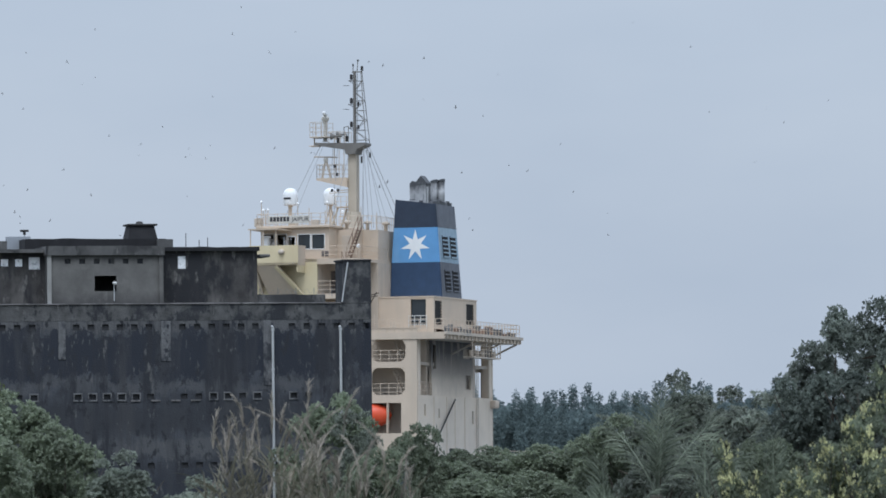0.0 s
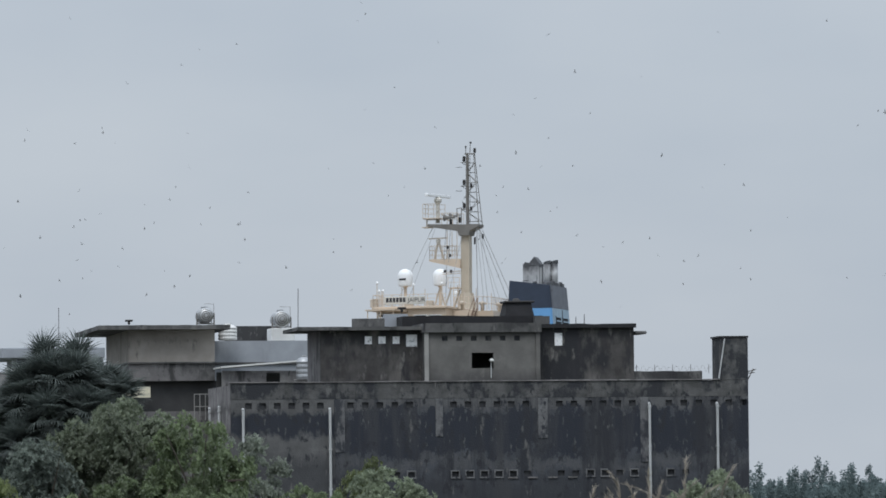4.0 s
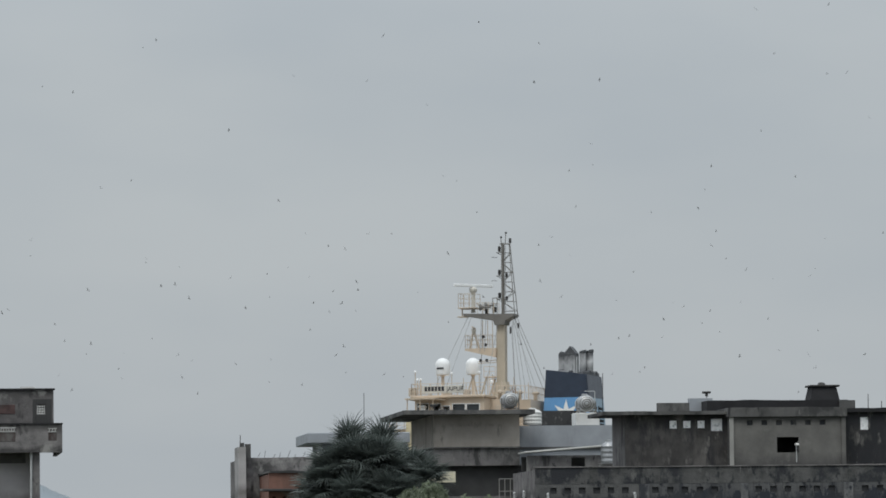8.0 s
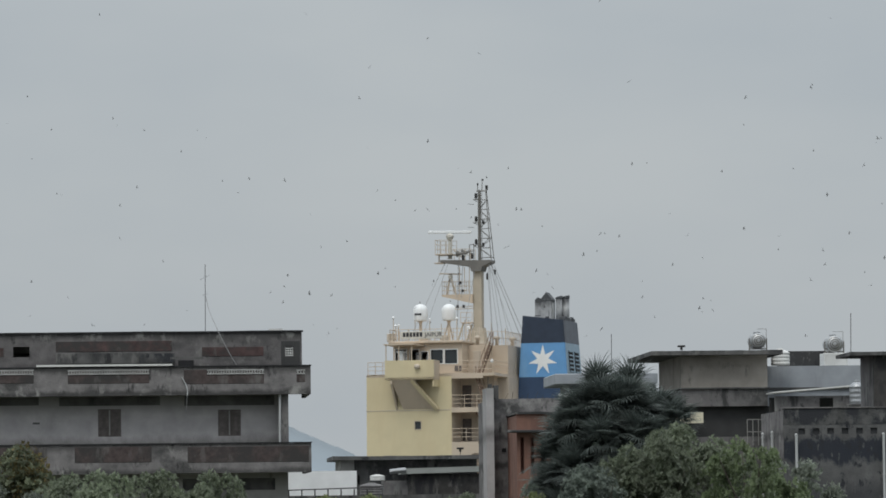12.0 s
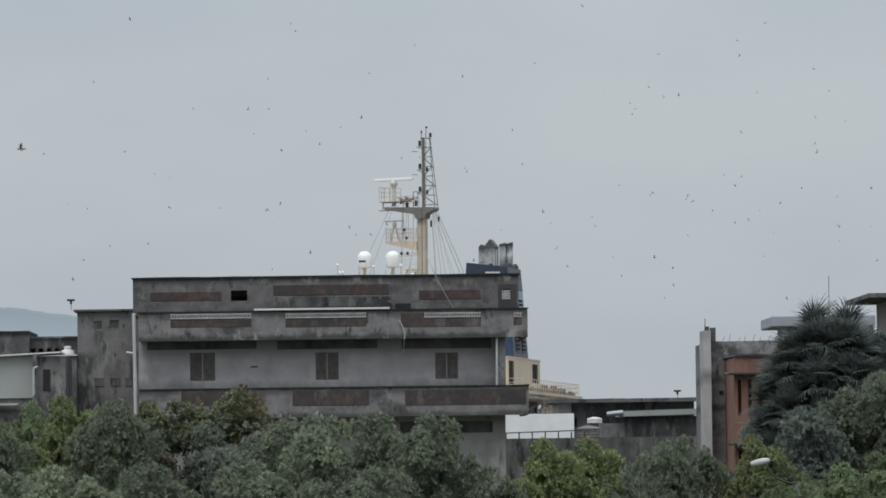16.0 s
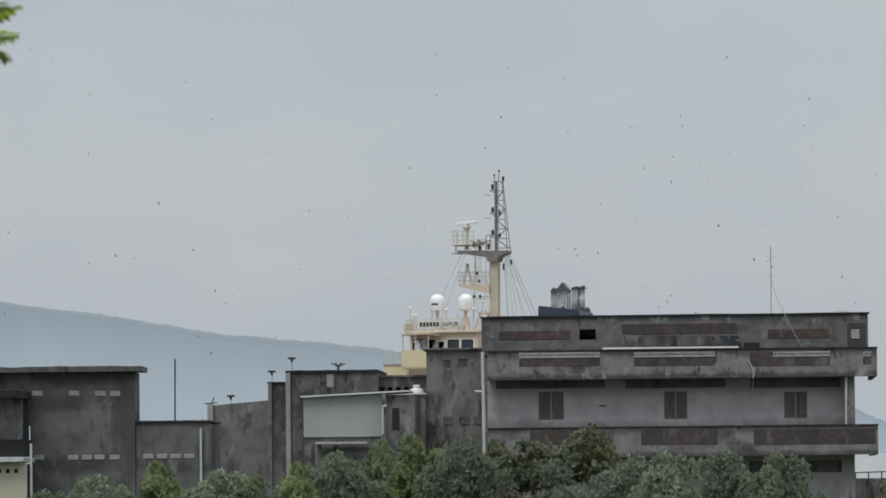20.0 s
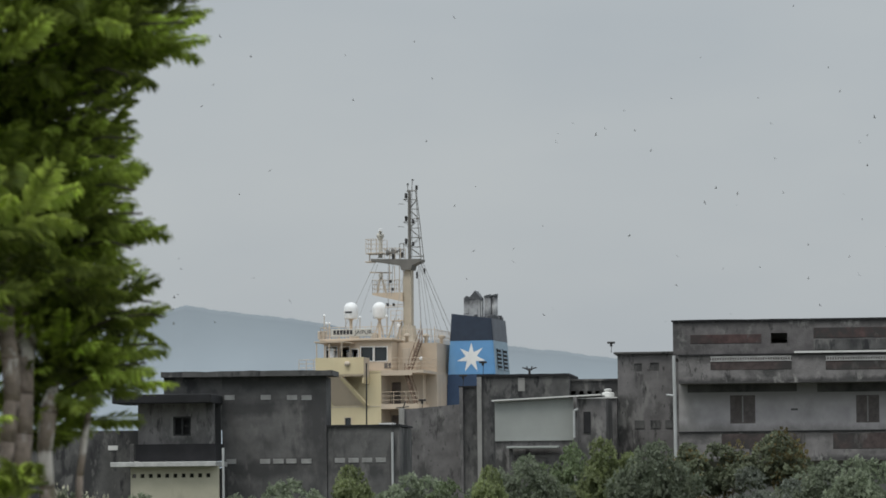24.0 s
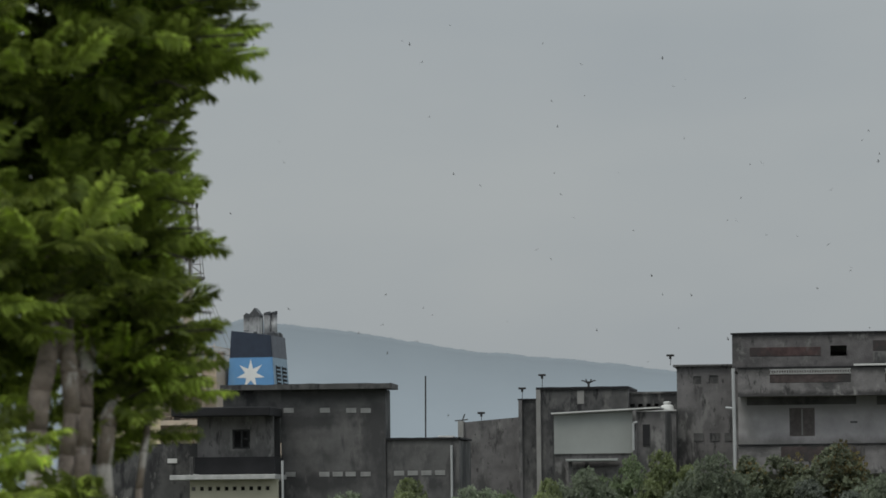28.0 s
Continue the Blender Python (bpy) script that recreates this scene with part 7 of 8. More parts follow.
    bm = bmesh.new()
    for s in (-0.16, 0.16):
        rod(bm, (0.72, -0.5 + s, 30.0), (0.72, -0.5 + s, 35.9), 0.02, 0.02, 4)
    for k in range(19):
        rod(bm, (0.72, -0.66, 30.2 + 0.3 * k), (0.72, -0.34, 30.2 + 0.3 * k), 0.018, 0.018, 4)
    sp("mast_ladder", bm, "mast_grey")
    for z in (35.62, 33.6, 31.6):
        sp("mast_lamp", worn(boxes((1.1, 1.32, -0.62, -0.38, z - 0.26, z + 0.22)), 0.05), "iron", label="black navigation lamp")
        sp("lamp_shelf", boxes((0.95, 1.45, -0.68, -0.32, z - 0.36, z - 0.31)), "mast_grey")
        sp("lamp_bracket", rods([((0.95, -0.5, z - 0.6), (1.4, -0.5, z - 0.36)), ((1.4, -0.5, z - 0.75), (1.95, -0.5, z - 0.72))], 0.022), "iron")
    for z in (33.3, 31.3):
        sp("mast_lamp", worn(boxes((0.42, 0.6, -0.42, -0.2, z - 0.18, z + 0.18)), 0.04), "iron", label="black navigation lamp")
    sp("top_rod", rods([((0.68, -0.5, 36.0), (0.62, -0.5, 37.0)), ((1.05, -0.5, 36.0), (1.05, -0.5, 36.6))], 0.035), "mast_grey")
    sp("wind_cup", worn(boxes((0.5, 0.7, -0.55, -0.45, 36.92, 37.06)), 0.03), "iron")
    sp("wind_cup", worn(boxes((0.98, 1.12, -0.55, -0.45, 36.5, 36.72)), 0.03), "iron")
    sp("top_lamp", worn(boxes((0.14, 0.34, -0.6, -0.4, 36.1, 36.5)), 0.03), "iron")
    # lower scanner stage, a tapering shelf with rails
    bm = bmesh.new()
    prof = [(4.2, 27.02), (4.2, 26.86), (1.4, 26.2), (1.4, 27.02)]
    lo, hi = [bm.verts.new((x, -1.3, z)) for x, z in prof], [bm.verts.new((x, 0.1, z)) for x, z in prof]
    bm.faces.new(lo)
    bm.faces.new(hi[::-1])
    for k in range(4):
        bm.faces.new((lo[(k + 1) % 4], lo[k], hi[k], hi[(k + 1) % 4]))
    bmesh.ops.recalc_face_normals(bm, faces=bm.faces)
    lo = sp("lower_stage", bm, "cream")
    for y in (0.06, -1.26):
        railing([(4.16, y, 27.02), (1.75, y, 27.02)], h=1.15, gap=0.6, bars=3, r=0.024, material="cream_grey")
    railing([(4.16, 0.06, 27.02), (4.16, -1.26, 27.02)], h=1.15, gap=0.65, bars=3, r=0.024, material="cream_grey")
    sp("scanner_pedestal", rods([((3.1, -0.6, 27.0), (3.55, -0.6, 28.5)), ((3.95, -0.6, 27.0), (3.65, -0.6, 28.5))], 0.09), "cream_grey", lo)
    sp("scanner_head", lathe(bmesh.new(), (3.6, -0.6, 28.3), [(0.1, 0), (0.2, 0.25), (0.2, 0.4), (0.12, 0.5)], 12), "board", lo)
    for x, z in ((2.75, 25.95), (2.2, 25.95), (2.5, 28.0), (2.3, 27.3)):
        sp("side_lamp", worn(boxes((x - 0.1, x + 0.1, 0.05, 0.22, z - 0.12, z + 0.14)), 0.03), "iron", lo)
    sp("lamp_arm", rods([((1.4, -0.2, 26.0), (3.0, 0.15, 25.85)), ((1.4, -0.2, 25.8), (3.0, 0.15, 25.72))], 0.04), "cream_grey", lo)
    for x in (1.7, 2.15, 2.6):
        sp("mast_pipe", rods([((x, 0.0, 27.0), (x, 0.0, 29.4))], 0.035, 6), "cream_grey", lo)
    sp("look_out_step", worn(boxes((1.4, 2.5, -0.8, 0.1, 24.5, 24.58)), 0.02), "cream", lo)
    railing([(2.5, 0.08, 24.58), (1.45, 0.08, 24.58)], h=0.85, gap=0.45, bars=2, r=0.024)
    sp("mast_knee", rods([((2.2, -0.2, 22.4), (1.6, -0.4, 24.4)), ((2.9, 0.2, 22.4), (2.3, -0.1, 24.5))], 0.09), "mast_paint", lo)
    bm = bmesh.new()
    for x in (1.6, 2.0):
        rod(bm, (x, 0.12, 22.6), (x, 0.12, 24.5), 0.03, 0.03, 5)
    for k in range(6):
        rod(bm, (1.6, 0.12, 22.8 + 0.3 * k), (2.0, 0.12, 22.8 + 0.3 * k), 0.022, 0.022, 5)
    sp("foot_ladder", bm, "cream", lo)
    sp("mast_light", lathe(bmesh.new(), (1.7, 0.35, 23.9), [(0.1, 0), (0.16, 0.1), (0.16, 0.26), (0.06, 0.34)], 10), "dome", lo)
    # signal halyards and stays
    ends = [((-0.1, -0.6, 29.7), (-2.7, 4.5, 22.4)), ((-0.1, -0.6, 29.7), (-2.8, -1.5, 22.4)), ((0.2, -1.2, 29.4), (-2.8, 1.0, 22.4)), ((-0.1, 0.0, 29.6), (-2.4, 4.8, 22.4)),
            ((0.2, -0.6, 29.0), (-1.4, 3.5, 22.4)), ((4.1, -0.6, 29.8), (6.4, 3.0, 22.7)), ((2.8, -0.6, 29.6), (3.8, -3.0, 22.7)), ((2.3, 0, 29.5), (2.3, 0.5, 26.7)), ((2.7, 0, 29.6), (2.7, 0.5, 26.7)), ((-0.2, -0.9, 29.7), (-2.8, -3.2, 22.4)), ((0.0, -0.2, 29.5), (-2.0, 5.4, 22.4)), ((-0.2, -0.4, 29.7), (-2.8, 2.6, 22.4)), ((3.6, 0.0, 29.8), (4.6, 5.0, 22.7)), ((1.2, 0.1, 29.0), (0.6, 6.0, 22.7))]
    for a, b in ends:
        sp("stay", rods([(a, b)], 0.022, 4), "rope")
    sp("signal_ball", worn(boxes((-0.52, -0.36, -0.66, -0.5, 28.7, 29.15)), 0.05), "iron")
    sp("furled_flag", worn(boxes((-0.05, 0.1, 0.15, 0.28, 28.2, 28.8)), 0.04), "iron")
    # the mast stands a little to port of the middle
    for o in ship.children:
        if o not in before:
            o.location.y += MAST_Y


MAST_Y = 0.8
build_hull()
build_house()
build_funnel()
build_bridge()
build_mast()
radar = sp("radar_bar", worn(boxes((-1.9, 1.9, -0.14, 0.14, -0.12, 0.12)), 0.05, 2), "dome", label="white turning radar scanner bar")
sp("radar_hub", lathe(bmesh.new(), (0, 0, -0.3), [(0.2, 0), (0.16, 0.2)], 10), "cream_grey", radar)
radar2 = sp("lower_radar_bar", worn(boxes((-1.05, 1.05, -0.07, 0.07, -0.05, 0.05)), 0.02), "cream_grey", label="small radar scanner bar")


# ---- trees and shrubs ----
def leaf_cards(rng, centres, size, count, spread, droop=0.0, slim=0.45):
    """Small folded leaves scattered round the given clump centres; returns vertices and faces."""
    n = len(centres) * count
    c = np.repeat(np.array(centres), count, 0)
    out = rng.normal(size=(n, 3))
    out /= np.linalg.norm(out, axis=1)[:, None]
    pos = c + out * (spread * rng.uniform(0.35, 1.0, (n, 1)) ** 0.6)
    d = out * 0.7 + rng.normal(size=(n, 3)) * 0.6 + np.array([0, 0, 0.25 - droop])
    d /= np.linalg.norm(d, axis=1)[:, None]
    side = np.cross(d, rng.normal(size=(n, 3)))
    side /= np.linalg.norm(side, axis=1)[:, None] + 1e-9
    s = size * rng.uniform(0.6, 1.3, (n, 1))
    nrm = np.cross(d, side)
    a, b = pos, pos + d * s
    m1, m2 = pos + d * s * 0.5 + side * s * slim + nrm * s * 0.12, pos + d * s * 0.5 - side * s * slim + nrm * s * 0.12
    v = np.stack([a, m1, b, m2], 1).reshape(-1, 3)
    k = np.arange(n) * 4
    f = np.stack([k, k + 1, k + 2, k + 3], 1)
    return v, f


def leaf_balls(rng, centres, radii, size, count, slim=0.42):
    """Cushions of twig-end rosettes: leaves spread like an umbrella from each tip, nearly all on the upper side."""
    radii = np.array(radii)
    per = np.maximum(8, count * (radii / radii.mean()) ** 2 / 7).astype(int)
    c, rr = np.repeat(np.array(centres), per, 0), np.repeat(radii, per)[:, None]
    n = len(c)
    out = rng.normal(size=(n, 3)) + np.array([0, 0, 0.55])
    out /= np.linalg.norm(out, axis=1)[:, None]
    out[:, 2] = np.where(out[:, 2] < -0.3, -out[:, 2] * 0.6, out[:, 2])
    tip = c + out * rr * (0.45 + 0.65 * rng.uniform(0, 1, (n, 1)) ** 0.5) * np.array([1, 1, 0.7])
    axis = out * 0.55 + rng.normal(size=(n, 3)) * 0.22 + np.array([0, 0, 0.7])
    axis /= np.linalg.norm(axis, axis=1)[:, None]
    u = np.cross(axis, rng.normal(size=(n, 3)))
    u /= np.linalg.norm(u, axis=1)[:, None] + 1e-9
    w = np.cross(axis, u)
    vs = []
    scale = size * rng.uniform(0.7, 1.25, (n, 1))
    for k in range(7):
        a = 2 * math.pi * k / 7 + rng.uniform(-0.4, 0.4, (n, 1))
        tilt = rng.uniform(0.1, 0.75, (n, 1)) if k < 5 else rng.uniform(0.8, 1.6, (n, 1))
        d = u * np.cos(a) + w * np.sin(a) + axis * tilt
        d /= np.linalg.norm(d, axis=1)[:, None]
        side = np.cross(d, axis + 0.35 * rng.normal(size=(n, 3)))
        side /= np.linalg.norm(side, axis=1)[:, None] + 1e-9
        s = scale * rng.uniform(0.75, 1.2, (n, 1))
        p = tip - axis * s * 0.15 * (k % 3)
        b = p + d * s - axis * s * 0.12
        vs.append(np.stack([p, p + d * s * 0.5 + side * s * slim * 0.6, b, p + d * s * 0.5 - side * s * slim * 0.6], 1))
    v = np.stack(vs, 1).reshape(-1, 3)
    k = np.arange(len(v) // 4) * 4
    return v, np.stack([k, k + 1, k + 2, k + 3], 1)


def raw_mesh(name, v, f, material, smooth=False):
    me = bpy.data.meshes.new(name)
    me.from_pydata(v.tolist() if hasattr(v, "tolist") else v, [], f.tolist() if hasattr(f, "tolist") else f)
    me.materials.append(material)
    return me


def limbs(rng, height, width, n=7, r0=0.13, fork=0.35):
    """A tapered, slightly bent trunk with limbs; returns the mesh and the limb ends."""
    bm = bmesh.new()
    p, ends = Vector((0, 0, 0)), []
    top = height * 0.62
    pts = [Vector((0.12 * k * rng.normal() * 0.5, 0.12 * k * rng.normal() * 0.5, top * k / 4)) for k in range(5)]
    for k in range(4):
        rod(bm, pts[k], pts[k + 1], r0 * (1 - 0.16 * k), r0 * (1 - 0.16 * (k + 1)), 7)
    for k in range(n):
        a = 2 * math.pi * (k + rng.uniform(-0.3, 0.3)) / n
        s = pts[4].lerp(pts[2], rng.uniform(0, 1))
        e = Vector((math.cos(a) * width * rng.uniform(0.22, 0.42), math.sin(a) * width * rng.uniform(0.22, 0.42), height * rng.uniform(0.58, 0.9)))
        mid = s.lerp(e, 0.5) + Vector((0, 0, 0.15 * height * rng.uniform(0, 0.5)))
        rod(bm, s, mid, r0 * 0.42, r0 * 0.28, 5)
        rod(bm, mid, e, r0 * 0.28, r0 * 0.1, 5)
        ends.append(e)
    return bm, ends


def tree_kind(seed, height, width, leaf, size, clumps, count, label, category="tree", bark="bark_dark", low=0.22, spread=0.5, slim=0.42, accent=None):
    """A tree with a trunk and an uneven crown of leaf clumps; kept as a pattern to copy."""
    rng = np.random.default_rng(seed)
    t = thing("broadleaf_tree" if category == "tree" else "shrub", label, category)
    bm, ends = limbs(rng, height, width)
    part("trunk", bm, M[bark], t)
    lobes = [(rng.uniform(0, 2 * math.pi), rng.uniform(0.5, 1.0)) for _ in range(7)]
    cs, rs = [], []
    while len(cs) < clumps:
        a, h = rng.uniform(0, 2 * math.pi), low + (1 - low) * rng.uniform(0, 1) ** 0.8
        r = math.sqrt(rng.uniform(0.12, 1))
        lobe = max(k * math.exp(-((math.remainder(a - b, 2 * math.pi)) / 0.7) ** 2) for b, k in lobes)
        edge = (0.4 + 0.6 * lobe) * math.sqrt(max(0.05, 1 - ((h - 0.5) / 0.54) ** 2))
        rs.append(spread * rng.uniform(0.45, 1.35))
        cs.append((math.cos(a) * r * edge * width / 2, math.sin(a) * r * edge * width / 2, h * height * (0.86 + 0.14 * lobe) - 0.5 * rs[-1]))
    v, f = leaf_balls(rng, cs, rs, size, count, slim)
    crown = new("crown", raw_mesh("crown", v, f, M[leaf]))
    crown.parent = t
    if accent:
        gold = accent == "leaf_gold"
        pick = [c for c in cs if c[2] > height * (0.55 if gold else 0.4)][: max(8, clumps // (6 if gold else 2))]
        if gold:
            v, f = leaf_cards(rng, [(x * 1.05, y * 1.05, z + 0.1) for x, y, z in pick], size * 0.8, count // 3, spread * 0.9, slim=slim)
        else:
            heads = [(x * 1.12 + rng.normal() * 0.25, y * 1.12 + rng.normal() * 0.25, z + spread * rng.uniform(0.2, 0.75)) for x, y, z in pick for _ in range(7)]
            v, f = leaf_cards(rng, heads, size * 0.7, 9, 0.1, slim=0.5)
        tips = new("tip_foliage", raw_mesh("tip_foliage", v, f, M[accent]))
        tips.parent = t
    return t


PATTERN = {
    "mid": tree_kind(1, 7, 6, "leaf_mid", 0.125, 88, 600, "bushy mid-green broadleaf tree", low=0.15, spread=0.6),
    "pale": tree_kind(2, 7, 5.5, "leaf_pale", 0.12, 80, 560, "grey-green broadleaf tree with a loose crown", low=0.15, spread=0.54),
    "bright": tree_kind(3, 7, 6, "leaf_bright", 0.125, 88, 580, "fresh bright green broadleaf tree", low=0.15, spread=0.58),
    "dark": tree_kind(4, 7, 5, "leaf_dark", 0.125, 84, 560, "dark green dense broadleaf tree", low=0.1, spread=0.56),
    "rust": tree_kind(5, 7, 5, "leaf_rust", 0.12, 70, 520, "olive-green tree with some rusty gold leaves", low=0.2, spread=0.52, accent="leaf_gold"),
    "green": tree_kind(11, 7, 6, "leaf_green", 0.125, 88, 600, "deep green dense broadleaf tree", low=0.12, spread=0.58),
    "thin": tree_kind(6, 7, 4.2, "leaf_pale", 0.13, 36, 330, "slender pale tree with gaps in its crown", low=0.2, spread=0.46),
    "tall": tree_kind(7, 7, 3.6, "leaf_dim", 0.1, 62, 330, "tall loose-crowned dark grey-green tree", low=0.25, spread=0.36),
    "blossom": tree_kind(9, 7, 5.2, "leaf_mid", 0.14, 46, 260, "shrub with clusters of cream blossom", "shrub", low=0.3, accent="leaf_cream", spread=0.5),
    "yellow": tree_kind(8, 7, 5.2, "leaf_mid", 0.14, 54, 300, "shrub with yellow-green flowering tips", "shrub", low=0.1, accent="leaf_yellow", spread=0.5),
}
for p in PATTERN.values():
    p.matrix_basis = pose(0, -140, 0)
FIRST = dict.fromkeys(PATTERN, True)


def plant(kind, az, el, dist, width, seed=0, sink=0.0, group="trees before the houses"):
    """Stands a tree whose top rises el degrees above the eye at bearing az."""
    rng = np.random.default_rng(4000 + seed + int(az * 97))
    a = radians(az)
    x, y = dist * math.sin(a), dist * math.cos(a)
    h = 7.4 + dist * math.tan(radians(el))
    src = PATTERN[kind]
    base = {"mid": 6, "pale": 5.5, "bright": 6, "green": 6, "dark": 5, "rust": 5, "thin": 4.2, "tall": 3.6, "yellow": 5.2, "blossom": 5.2}[kind]
    m = pose(x, y, -sink, 0, 0, rng.uniform(0, 360))
    if FIRST[kind]:
        t, FIRST[kind] = src, False
        t.matrix_basis = m
    else:
        t = copy_thing(src, m)
    s = width / base
    t.scale = (s, s, (h + sink) / 7.0 * rng.uniform(0.97, 1.03))
    t["group"] = group
    return t


# before the long house and to its left
ROW = [("mid", -6.7, 0.40, 176, 5), ("bright", -6.1, 0.50, 170, 5), ("mid", -5.5, 0.58, 168, 5.4), ("green", -4.9, 0.68, 165, 5.2), ("mid", -4.3, 0.72, 168, 5), ("bright", -4.55, 0.6, 162, 3.6),
       ("green", -3.55, 0.92, 176, 4.6), ("bright", -3.2, 0.86, 170, 4.6), ("mid", -2.8, 0.84, 162, 4.8), ("rust", -2.05, 0.92, 184, 6), ("rust", -1.42, 0.9, 186, 6), ("pale", -1.5, 0.5, 160, 5)]
ROW2 = [("mid", -0.9, 0.64, 164, 5.2), ("mid", -0.35, 0.66, 160, 4.8), ("mid", 0.25, 0.63, 166, 5), ("mid", 0.85, 0.6, 160, 4.6), ("mid", 1.2, 0.34, 162, 3.4), ("mid", 1.6, 0.04, 160, 3.6),
        ("bright", 2.2, 0.22, 170, 4.4), ("bright", 2.7, 0.28, 172, 4.6), ("mid", 3.4, 0.38, 165, 3.8), ("mid", 3.85, 0.4, 166, 3.4)]
ROW3 = [("dark", 5.35, 1.12, 184, 5.2), ("dark", 4.75, 0.62, 187, 4.2), ("dark", 4.95, 0.2, 180, 4.4), ("mid", 5.75, 1.08, 170, 5.4), ("dark", 5.15, 0.75, 168, 4.6), ("green", 5.05, 0.05, 164, 3.4), ("mid", 6.35, 1.12, 172, 6.2), ("green", 6.9, 1.04, 168, 5),
        ("thin", 7.45, 0.66, 176, 3.6), ("thin", 7.75, 0.55, 170, 3), ("green", 6.1, 0.36, 158, 5), ("green", 7.0, 0.2, 156, 5), ("bright", 8.85, 0.36, 172, 3.6)]
ROW4 = [("green", 8.2, 0.28, 168, 5), ("mid", 9.15, 0.24, 160, 5.2), ("mid", 9.7, -0.02, 158, 4.4), ("pale", 10.35, -0.45, 156, 4), ("mid", 8.7, -0.1, 150, 5),
        ("mid", 12.7, 0.24, 176, 4.4), ("mid", 13.65, -0.14, 170, 3.6), ("thin", 12.95, 0.1, 172, 3), ("mid", 13.2, -0.4, 160, 4), ("pale", 11.2, -0.8, 150, 4)]
ROW5 = [("mid", 14.0, -0.5, 200, 5.5), ("mid", 14.3, -0.44, 206, 5.5), ("mid", 14.6, -0.44, 212, 5.5), ("mid", 14.9, -0.42, 208, 5.5), ("mid", 15.2, -0.36, 205, 5.5), ("mid", 15.5, -0.3, 204, 5), ("mid", 14.4, -0.72, 186, 6), ("mid", 15.0, -0.7, 190, 6), ("mid", 16.1, -0.1, 190, 5), ("thin", 15.95, -0.02, 196, 4),
        ("pale", 16.75, 0.4, 180, 4.6), ("pale", 17.3, 0.18, 178, 5), ("thin", 17.75, 0.2, 176, 4.4), ("yellow", 17.28, -0.26, 122, 2.3), ("pale", 16.4, -0.2, 160, 4)]
ROW6 = [("tall", 18.3, 1.15, 172, 4.6), ("tall", 18.62, 1.3, 174, 4.4), ("tall", 19.05, 1.75, 165, 4.2), ("tall", 19.45, 1.7, 160, 4.4), ("dark", 18.1, 0.42, 168, 3.8), ("dark", 18.75, 0.4, 166, 4.4), ("yellow", 18.32, -0.22, 126, 3),
        ("yellow", 18.74, 0.0, 125, 2.8), ("yellow", 19.0, 0.62, 132, 2.8), ("yellow", 18.0, -0.62, 122, 2.6), ("mid", 17.6, -0.3, 150, 4.4), ("mid", 19.6, 1.2, 170, 5), ("yellow", 19.35, -0.1, 118, 3.4)]
ROW7 = [("mid", -7.4, 0.3, 178, 5), ("bright", -8.1, 0.2, 172, 5), ("mid", -5.2, 0.1, 150, 5), ("mid", -4.0, 0.15, 150, 5), ("mid", -2.4, 0.2, 148, 5), ("mid", -3.2, 0.1, 146, 5),
        ("mid", -1.1, 0.1, 148, 5), ("mid", 0.2, 0.0, 148, 5), ("mid", -6.0, 0.0, 152, 5), ("bright", 4.6, 0.3, 166, 4), ("green", 7.6, 0.0, 152, 5), ("green", 5.6, 0.2, 150, 5)]
ROW8 = [("blossom", -8.9, 0.72, 150, 2.6), ("blossom", -9.35, 0.7, 150, 2.6), ("blossom", -10.6, 0.95, 150, 2.6), ("mid", -8.4, 0.3, 160, 4)]
for k, row in enumerate((ROW8, ROW, ROW2, ROW3, ROW4, ROW5, ROW6, ROW7)):
    for j, (kind, az, el, dist, width) in enumerate(row):
        plant(kind, az, el, dist, width, 13 * k + j)


def frond_mesh(name, rng, length, pairs, leaf, arch, material, width=0.03, twist=0.35, broad=0.05, hang=0.0, acute=1.0):
    """A feather frond along +x, arching down, with two ranks of leaflets."""
    v, f = [], []
    spine = [Vector((length * (k / 10) * (1 - 0.12 * arch * k / 10), 0, length * (0.32 * k / 10 - arch * (k / 10) ** 2))) for k in range(11)]
    for k in range(10):
        i = len(v)
        r0, r1 = width * (1 - 0.08 * k), width * (1 - 0.08 * (k + 1))
        v += [spine[k] + Vector((0, r0, 0)), spine[k] - Vector((0, r0, 0)), spine[k + 1] - Vector((0, r1, 0)), spine[k + 1] + Vector((0, r1, 0))]
        f.append((i, i + 1, i + 2, i + 3))
    for k in range(pairs):
        t = 0.14 + 0.86 * k / pairs
        p = spine[int(t * 9.99)].lerp(spine[min(10, int(t * 9.99) + 1)], t * 9.99 % 1)
        along = (spine[min(10, int(t * 10) + 1)] - spine[int(t * 9.99)]).normalized()
        ln = leaf * (0.55 + 0.45 * math.sin(math.pi * min(1, t * 0.9 + 0.12))) * rng.uniform(0.75, 1.2)
        for s in (-1, 1):
            d = (along * (acute * rng.uniform(0.4, 0.75)) + Vector((0, s * 0.85, rng.uniform(-0.45, 0.2) - 0.6 * hang))).normalized()
            w = along * (ln * broad)
            up = Vector((0, 0, ln * twist * rng.uniform(-0.1, 0.25)))
            i = len(v)
            v += [p, p + d * ln * 0.5 + w + up, p + d * ln - Vector((0, 0, ln * (0.18 + 0.35 * hang))), p + d * ln * 0.5 - w + up]
            f.append((i, i + 1, i + 2, i + 3))
    return raw_mesh(name, [tuple(q) for q in v], f, material)


